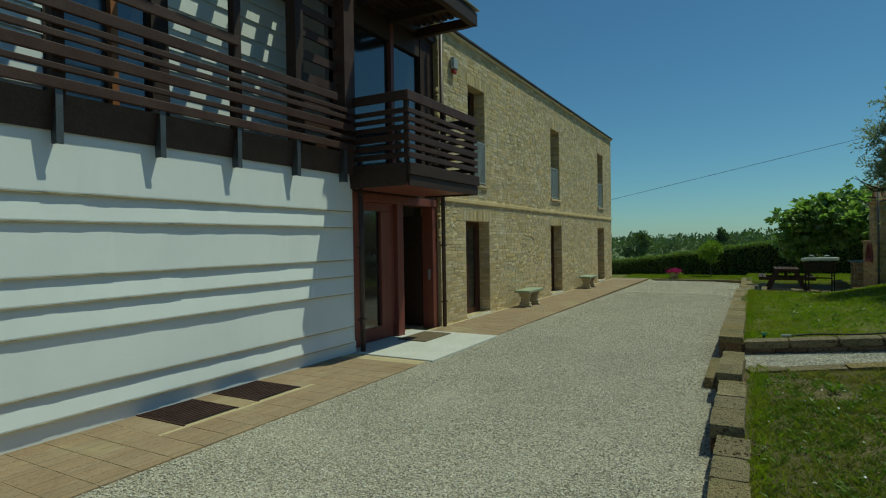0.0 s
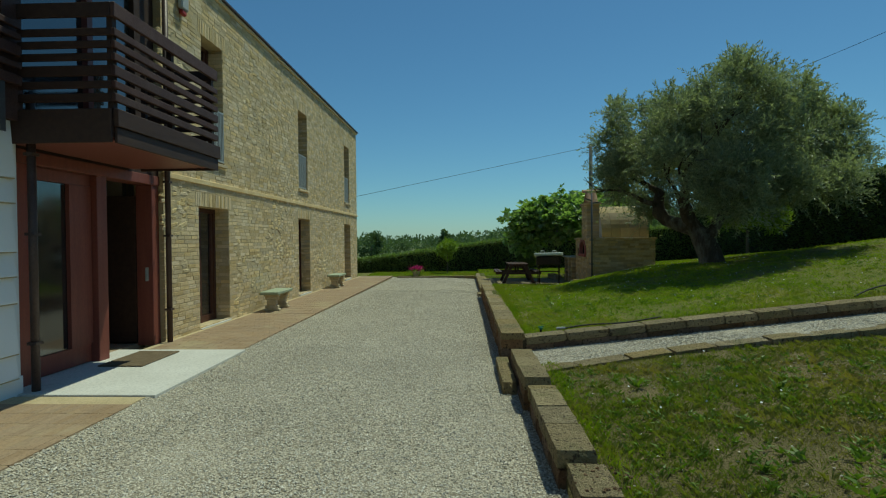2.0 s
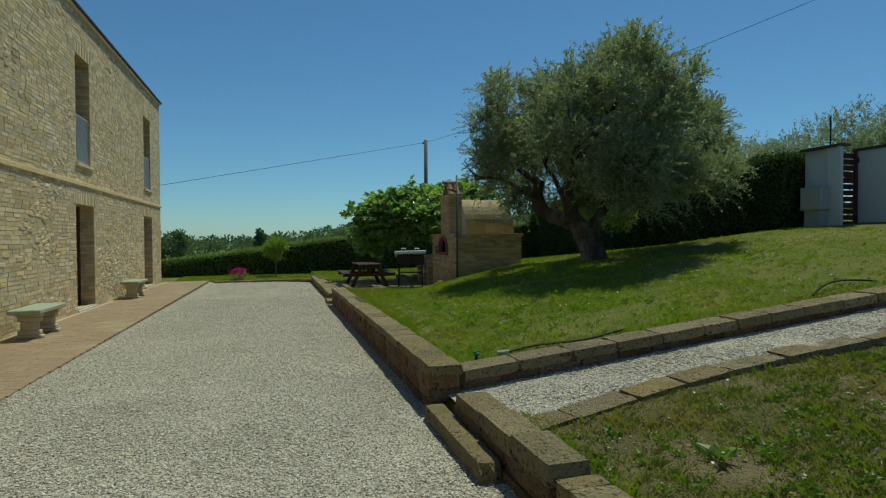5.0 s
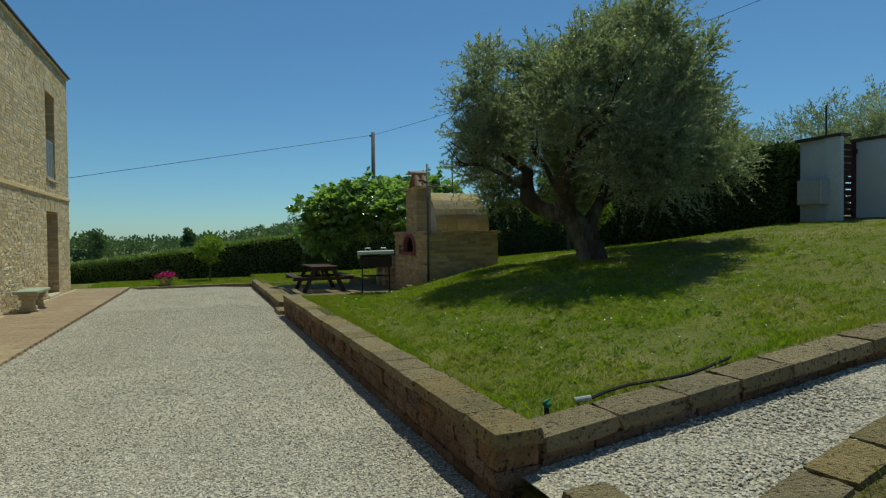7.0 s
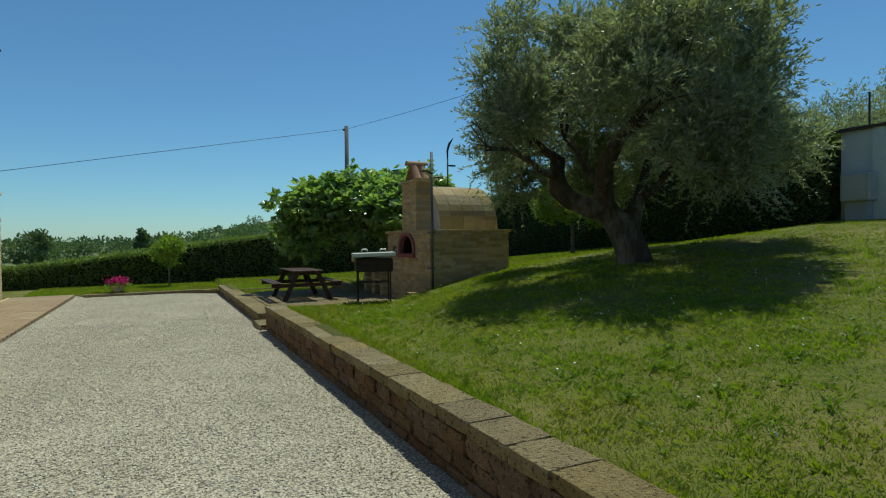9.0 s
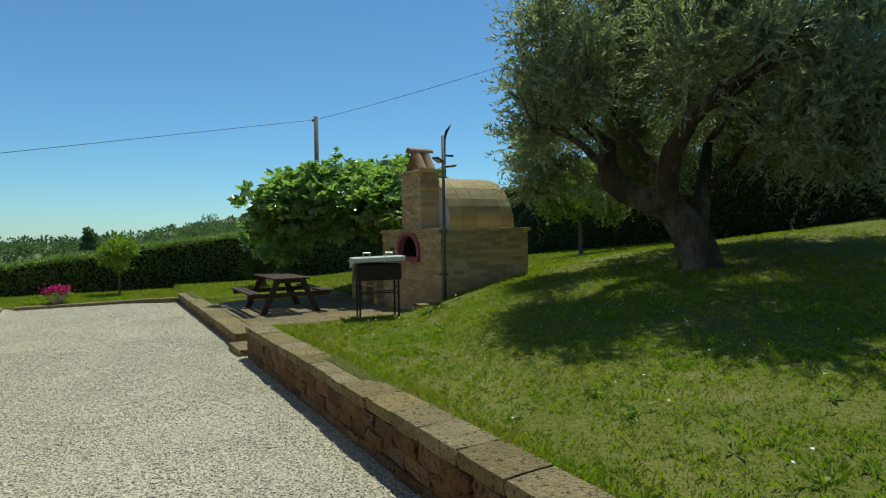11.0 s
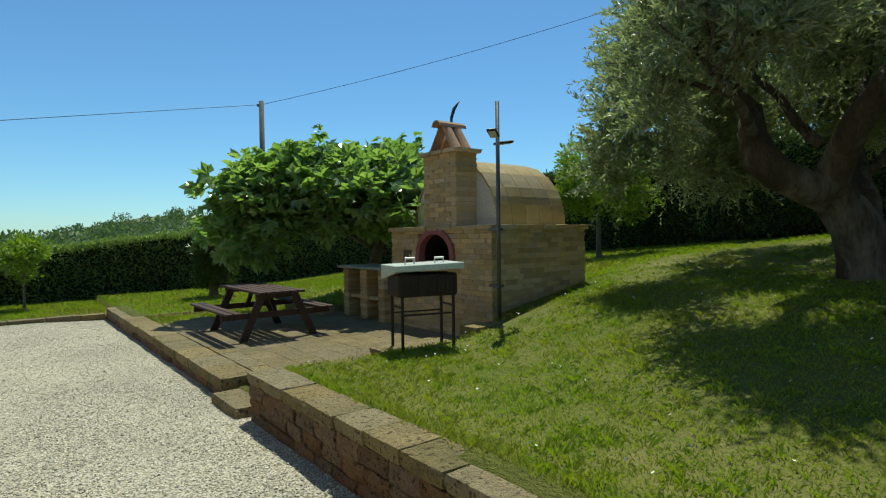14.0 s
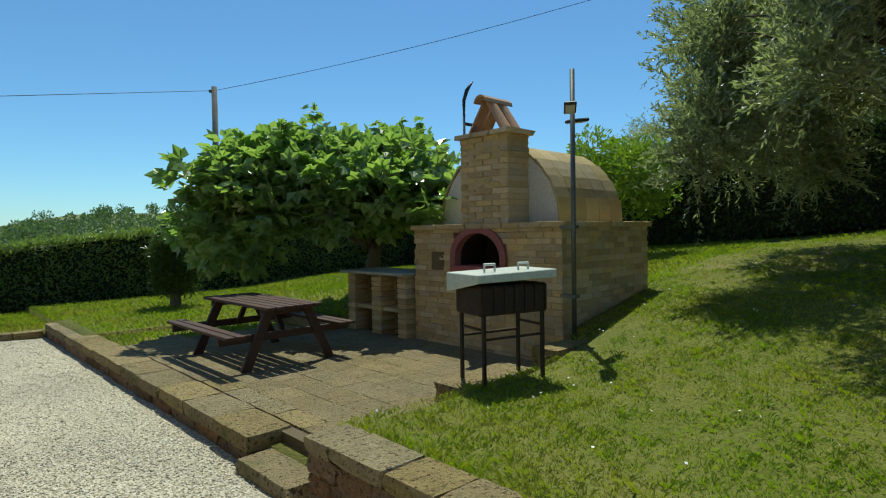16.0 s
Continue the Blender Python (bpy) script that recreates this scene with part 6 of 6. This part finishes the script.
# slim shrub on the lawn
sh = thing("column_shrub", "narrow upright green shrub on a short stem", "shrub", pose(2.15, 26.6, 0.0))
part("stem", tube(bmesh.new(), ((0, 0, -0.1), (0, 0, 0.25), (0.02, 0, 0.9)), (0.13, 0.1, 0.06), 8), M_FIGBARK, sh)
cen, rad = ellipsoid_clumps(28, 0, 0, 1.0, 0.3, 0.3, 0.85, 0.2, 0.32, 51)
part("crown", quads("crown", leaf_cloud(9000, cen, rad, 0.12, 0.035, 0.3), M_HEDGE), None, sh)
yb = thing("young_bush", "small pale-leaved young tree before the hedge", "shrub", pose(-1.45, 28.0, -0.1))
part("stem", tube(bmesh.new(), ((0, 0, -0.1), (0, 0, 0.9)), (0.03, 0.02), 6), M_FIGBARK, yb)
cen, rad = ellipsoid_clumps(14, 0, 0, 1.1, 0.45, 0.4, 0.4, 0.15, 0.3, 52)
part("crown", quads("crown", leaf_cloud(1800, cen, rad, 0.13, 0.05, 0.2), M_BUSH), None, yb)


def hedge(name, label, pts, width, heights, n, leaf=0.085, material=None):
    """A clipped hedge along a line of points."""
    t = thing(name, label, "hedge")
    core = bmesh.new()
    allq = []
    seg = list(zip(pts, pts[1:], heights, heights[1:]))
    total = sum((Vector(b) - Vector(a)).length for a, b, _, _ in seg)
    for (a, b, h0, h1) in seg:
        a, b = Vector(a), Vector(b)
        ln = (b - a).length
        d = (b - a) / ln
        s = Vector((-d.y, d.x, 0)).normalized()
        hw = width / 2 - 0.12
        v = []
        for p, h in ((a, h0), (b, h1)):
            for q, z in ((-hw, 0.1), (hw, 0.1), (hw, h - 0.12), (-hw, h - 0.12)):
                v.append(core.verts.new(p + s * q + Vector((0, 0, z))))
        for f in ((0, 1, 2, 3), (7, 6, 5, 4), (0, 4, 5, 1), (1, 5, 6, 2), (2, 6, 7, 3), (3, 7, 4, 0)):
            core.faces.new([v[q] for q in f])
        m = int(n * ln / total)
        per = 2 * h0 + width
        u = RNG.uniform(0, per, m)
        f = RNG.uniform(0, 1, m)
        h = h0 + (h1 - h0) * f
        side = np.where(u < h0, -1, np.where(u < 2 * h0, 1, 0))
        off = np.where(side == 0, RNG.uniform(-width / 2, width / 2, m), side * (width / 2 - 0.08))
        zz = np.where(side == 0, h - 0.06, np.where(side < 0, u, u - h0) * h / h0 + 0.03)
        P = np.outer(1 - f, a) + np.outer(f, b) + np.outer(off, s)
        P[:, 2] += zz
        bumps = np.array([noise.noise((p[0] * 1.6, p[1] * 1.6, p[2] * 1.6)) for p in P])[:, None] * 0.11
        nrm = np.outer(side, s) + np.outer(side == 0, (0, 0, 1))
        P = P + nrm * bumps + RNG.normal(size=P.shape) * 0.035
        allq.append(leaf_quads(P, nrm * 0.8 + RNG.normal(size=P.shape) * 0.7 + (0, 0, 0.35), RNG.uniform(0.7, 1.25, m) * leaf, RNG.uniform(0.35, 0.55, m) * leaf))
    for p, q, h in ((Vector(pts[0]), Vector(pts[1]), heights[0]), (Vector(pts[-1]), Vector(pts[-2]), heights[-1])):
        d = (p - q).normalized()
        s = Vector((-d.y, d.x, 0)).normalized()
        m = int(n * width / total * 0.6)
        P = np.outer(RNG.uniform(-width / 2, width / 2, m), s) + np.outer(np.full(m, 0.04), d) + np.array(p)
        P[:, 2] += RNG.uniform(0.03, h, m)
        P += RNG.normal(size=P.shape) * 0.04
        allq.append(leaf_quads(P, np.outer(np.ones(m), d) * 0.8 + RNG.normal(size=P.shape) * 0.7 + (0, 0, 0.35), RNG.uniform(0.7, 1.25, m) * leaf, RNG.uniform(0.35, 0.55, m) * leaf))
    # solid core, coloured as the deep shade behind the leaves
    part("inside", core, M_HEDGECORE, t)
    part("foliage", quads("foliage", np.concatenate(allq), material or M_HEDGE), None, t)
    return t


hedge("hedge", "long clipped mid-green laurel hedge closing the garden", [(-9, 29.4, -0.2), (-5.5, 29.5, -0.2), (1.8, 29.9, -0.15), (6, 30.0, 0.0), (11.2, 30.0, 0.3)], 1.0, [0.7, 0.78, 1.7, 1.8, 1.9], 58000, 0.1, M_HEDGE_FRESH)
hedge("hedge", "tall laurel hedge along the upper edge of the lawn, leaves darkened as in shade", [(10.95, 14.72, 1.5), (11.1, 20, 1.0), (11.2, 29.6, 0.3)], 1.1, [1.95, 2.2, 2.65], 36000, 0.1)
lb = thing("bright_bush", "sunlit light-green bush behind the oven", "bush", pose(8.9, 20.6, 0.85))
part("stem", tube(bmesh.new(), ((0, 0, -0.3), (0, 0, 0.9)), (0.07, 0.05), 6), M_FIGBARK, lb)
cen, rad = ellipsoid_clumps(26, 0, 0, 1.65, 1.1, 1.0, 0.85, 0.3, 0.5, 61)
part("crown", quads("crown", leaf_cloud(9000, cen, rad, 0.13, 0.05, 0.3), M_BUSH), None, lb)

# trees over the gate wall
for i, (x, y, z, w, h) in enumerate(((16.5, 20.5, 2.2, 2.6, 3.0), (15.6, 16.6, 2.2, 3.0, 3.0), (18.5, 17.0, 2.4, 3.4, 3.4), (22, 26, 2.5, 4, 4))):
    t, _ = olive_tree("olive_tree", "olive tree showing above the white garden wall", x, y, z, w, h, 0, 0, 70 + i, False)
    cen, rad = ellipsoid_clumps(24, 0, 0, h * 0.62, w * 0.5, w * 0.5, h * 0.36, 0.3, 0.55, 71 + i)
    part("crown", quads("crown", np.concatenate([leaf_cloud(5000, cen, rad, 0.12, 0.035), sprigs(500, 12, cen, rad, 0.45, 0.1, 0.03)]), M_OLIVE), None, t)

# neighbour's house over the wall
nb = thing("neighbour_house", "pale house with tiled roof beyond the garden wall", "house")
part("wall", boxm(29.5, 12, 1.5, 38, 23.3, 6.9), M_WALLWHITE, nb)
part("roof", boxm(29.0, 11.5, 6.905, 38.5, 23.8, 7.3, bevel=0.1), M_ROOFTILE, nb)
part("window", boxm(29.4, 19.5, 4.3, 29.49, 20.6, 5.8), M_DARKGLASS, nb)

# far trees
fr = random.Random(77)


def far_tree(x, y, h, w, n, tall=False):
    z = ground_z(x, y)
    t = thing("far_tree", "distant dark green tree on the slope beyond the hedge", "tree", pose(x, y, z), "distant trees")
    part("trunk", tube(bmesh.new(), ((0, 0, -0.5), (0, 0, h * 0.6)), (h * 0.035, h * 0.015), 6), M_FIGBARK, t)
    cen, rad = ellipsoid_clumps(16, 0, 0, h * 0.58, w * 0.36, w * 0.36, h * 0.3, w * 0.13, w * 0.24, fr.randrange(9999))
    part("crown", quads("crown", leaf_cloud(n, cen, rad, h * 0.065, h * 0.035, 0.2), M_FARLEAF), None, t)


for x, y, h, w in ((-13, 76, 6.2, 4), (-9.5, 80, 4.4, 4.5), (-6.0, 82, 4.4, 4), (-3.6, 86, 6.4, 1.8), (-2.4, 86, 5.2, 2.2), (1.5, 90, 4.2, 5), (6, 95, 4.4, 6), (-17, 74, 5.0, 6), (12, 88, 4.8, 6), (17.5, 78, 6.6, 6.5), (21.5, 80, 6.6, 6.5), (26, 82, 7, 7), (31, 84, 7.4, 7), (37, 84, 8, 8), (44, 82, 8.5, 8), (-23, 80, 6, 6), (52, 80, 9, 9), (60, 76, 9, 9)):
    far_tree(x, y, h, w, 1500)

# far woods on the hills
g = np.random.default_rng(5)
cen, rad = [], []
for _ in range(900):
    a, d = g.uniform(-1.2, 1.35), g.uniform(130, 420)
    x, y = d * math.sin(a), 25 + d * math.cos(a)
    if noise.noise((x / 60, y / 60, 0)) < -0.12:
        continue
    r = g.uniform(2.0, 3.6)
    cen.append((x, y, ground_z(x, y) + r * 0.7))
    rad.append(r)
lv = leaf_cloud(60000, np.array(cen), np.array(rad), 1.3, 0.8, 0.2)
tagged(new("far_woods", quads("far_woods", lv, M_FARLEAF)), "wooded green hills on the horizon", "woods", kind="stuff")


# grass
def blades(xy, zf, h, w, lean=0.6):
    n = len(xy)
    z = np.array([zf(x, y) for x, y in xy])
    p = np.stack([xy[:, 0], xy[:, 1], z], axis=1)
    a = RNG.uniform(0, 6.28, n)
    s = np.stack([np.cos(a), np.sin(a), np.zeros(n)], axis=1)
    f = np.stack([-np.sin(a), np.cos(a), np.zeros(n)], axis=1)
    hh = (h * RNG.uniform(0.5, 1.4, n))[:, None]
    ww = (w * RNG.uniform(0.7, 1.3, n))[:, None]
    up = np.array([0, 0, 1.0])
    l1 = f * hh * lean * RNG.uniform(0.1, 0.7, n)[:, None]
    l2 = f * hh * lean * RNG.uniform(0.8, 2.0, n)[:, None]
    return np.stack([p - s * ww / 2, p + s * ww / 2, p + up * hh * 0.6 + l1 + s * ww * 0.35, p + up * hh + l2], axis=1)


def scatter(n, x0, x1, y0, y1, bare=0.0):
    xy = np.stack([RNG.uniform(x0, x1, n), RNG.uniform(y0, y1, n)], axis=1)
    if bare:
        keep = np.array([noise.noise((x * 0.9, y * 0.9, 2.0)) + 0.5 * noise.noise((x * 3, y * 3, 6.0)) for x, y in xy]) < bare + RNG.uniform(-0.4, 0.4, n)
        xy = xy[keep]
    return xy


def tufts(n, x0, x1, y0, y1, per, spread, h, w, zf, lo=-0.2):
    """Clumps of blades leaning out from their roots, gathered in patches."""
    xy = np.stack([RNG.uniform(x0, x1, n), RNG.uniform(y0, y1, n)], axis=1)
    nz = np.array([noise.noise((x * 0.8, y * 0.8, 9.0)) + 0.6 * noise.noise((x * 2.7, y * 2.7, 3.0)) for x, y in xy])
    keep = nz > lo + RNG.uniform(-0.25, 0.25, n)
    xy, nz = on_lawn(xy[keep]), nz[keep]
    nz = np.resize(nz, len(xy))
    k = np.repeat(np.arange(len(xy)), per)
    a = RNG.uniform(0, 6.28, len(k))
    out = np.stack([np.cos(a), np.sin(a), np.zeros(len(k))], axis=1)
    r = spread * np.sqrt(RNG.uniform(0, 1, len(k)))[:, None]
    z = np.array([zf(x, y) for x, y in xy])
    p = np.concatenate([xy, z[:, None]], axis=1)[k] + out * r
    side = np.stack([-out[:, 1], out[:, 0], np.zeros(len(k))], axis=1)
    size = (RNG.uniform(0.6, 1.5, len(xy)) * (0.8 + 0.7 * np.clip(nz, 0, 1)))[k][:, None]
    hh = h * size * RNG.uniform(0.6, 1.3, (len(k), 1))
    ww = w * np.sqrt(size)
    lean = out * hh * RNG.uniform(0.3, 1.2, (len(k), 1))
    up = np.array([0, 0, 1.0])
    return np.stack([p - side * ww / 2, p + side * ww / 2, p + up * hh * 0.7 + lean * 0.45 + side * ww * 0.3, p + up * hh * 0.85 + lean], axis=1)


def on_lawn(xy):
    x, y = xy[:, 0], xy[:, 1]
    oven_ = (x > 2.9) & (x < 5.0) & (y > 17.8) & (y < 21.7)
    terr = (x < 3.1) & (y > 17.62) & (y < 22.6)
    edge_y = 7.62 - 0.42 * np.clip(1.0 - x / 2.6, 0.0, 1.0) ** 1.5
    path_ = (y < 8.8) & (y > edge_y - 0.01)
    return xy[~(oven_ | terr | path_)]


up_xy = on_lawn(np.concatenate([scatter(90000, 0.15, 4.5, 8.8, 18.5, 0.2), scatter(40000, 4.5, 10.6, 8.8, 19, 0.25), scatter(6000, 0.15, 1.6, 8.8, 17.6, 0.5)]))
tagged(new("lawn_grass", quads("lawn_grass", np.concatenate([blades(up_xy, lawn_z, 0.02, 0.005), tufts(9000, 0.2, 5.0, 8.9, 18.5, 9, 0.04, 0.03, 0.0065, lawn_z), tufts(4000, 5.0, 10.4, 8.9, 19, 9, 0.045, 0.03, 0.008, lawn_z)]), M_BLADE)), "short green lawn grass on the slope", "grass", kind="stuff")
fx = on_lawn(scatter(70000, 0.2, 10.5, 18, 29))
fx = np.concatenate([fx, scatter(16000, -5, 0.2, 26.2, 29)])
tagged(new("far_lawn_grass", quads("far_lawn_grass", blades(fx, ground_z, 0.05, 0.012), M_BLADE)), "green lawn grass behind the terrace", "grass", kind="stuff")
lx = np.concatenate([scatter(60000, 0.25, 6.0, 2.0, 7.66, 0.1), scatter(20000, 0.25, 6.0, 2.0, 7.66)])
lx = lx[lx[:, 1] < np.array([path_edge(x) for x in lx[:, 0]])]
tagged(new("lower_lawn_grass", quads("lower_lawn_grass", np.concatenate([blades(lx, lawn_z, 0.022, 0.005), tufts(10500, 0.25, 6.0, 2.0, 7.64, 10, 0.04, 0.034, 0.007, lawn_z, 0.0)]), M_BLADE_DRY)), "patchy half-dry grass of the lower lawn", "grass", kind="stuff")
edge = np.concatenate([np.stack([RNG.normal(0.2, 0.05, 2600), RNG.uniform(8.8, 17.5, 2600)], axis=1), np.stack([RNG.uniform(0.3, 6, 1800), RNG.normal(8.84, 0.04, 1800)], axis=1), np.stack([RNG.normal(0.3, 0.06, 2400), RNG.uniform(2, 7.6, 2400)], axis=1)])
tagged(new("edge_grass", quads("edge_grass", blades(edge, lawn_z, 0.045, 0.005, 0.4), M_BLADE)), "longer grass tufts along the stone edgings", "grass", kind="stuff")


def weeds(n, box_, zf, size):
    out = []
    for _ in range(n):
        x, y = fr.uniform(box_[0], box_[1]), fr.uniform(box_[2], box_[3])
        m = fr.randrange(6, 13)
        c = np.tile((x, y, zf(x, y) + 0.005), (m, 1)) + RNG.normal(size=(m, 3)) * (0.015, 0.015, 0.002)
        a = RNG.uniform(0, 6.28, m)
        d = np.stack([np.cos(a), np.sin(a), RNG.uniform(0.3, 1.1, m)], axis=1)
        s = fr.uniform(0.6, 1.4) * size
        out.append(leaf_quads(c, d, RNG.uniform(0.6, 1.2, m) * s, 0.22 * s, 0.2))
    return np.concatenate(out)


xy = scatter(1500, 0.3, 6.0, 2.5, 7.1)
p = np.array([(x, y, lawn_z(x, y) + RNG.uniform(0.006, 0.022)) for x, y in xy])
flat = RNG.normal(size=p.shape) * (1, 1, 0.25)
tagged(new("leaf_litter", quads("leaf_litter", leaf_quads(p, flat, RNG.uniform(0.015, 0.05, len(p)), RNG.uniform(0.006, 0.014, len(p)), 0.1), M_LITTER)), "dry tan leaves and stalks lying in the patchy lawn", "litter", kind="stuff")
xy = scatter(500, 0.3, 6.0, 2.5, 7.1)
tagged(new("lawn_stones", chips("lawn_stones", xy, lambda x, y: lawn_z(x, y) + 0.006, 0.011, M_STONE_CHIP)), "pale stray gravel chips in the patchy lawn", "gravel", kind="stuff")
wd = np.concatenate([weeds(1100, (0.3, 5.5, 2.5, 7.15), lawn_z, 0.062), weeds(90, (0.3, 5.5, 2.5, 7.1), lawn_z, 0.11), weeds(800, (0.3, 7, 9, 17.4), lawn_z, 0.04), weeds(45, (0.6, 3.5, 9.5, 12.5), lawn_z, 0.09)])
tagged(new("lawn_weeds", quads("lawn_weeds", wd, M_WEED)), "broad-leaved weeds scattered in the lawns", "weeds", kind="stuff")
n = 420
xy = on_lawn(np.stack([RNG.uniform(0.3, 7, n), RNG.uniform(9, 20, n)], axis=1))
xy = np.concatenate([xy, np.stack([RNG.uniform(0.4, 5, 60), RNG.uniform(3, 7.5, 60)], axis=1)])
p = np.array([(x, y, lawn_z(x, y) + 0.05) for x, y in xy])
dz = np.tile((1.0, 0, 0), (len(p), 1)) + RNG.normal(size=p.shape) * 0.2
tagged(new("daisies", quads("daisies", leaf_quads(p, dz, 0.022, 0.022, 0.02), M_DAISY)), "tiny white daisies dotted over the lawn", "flowers", kind="stuff")
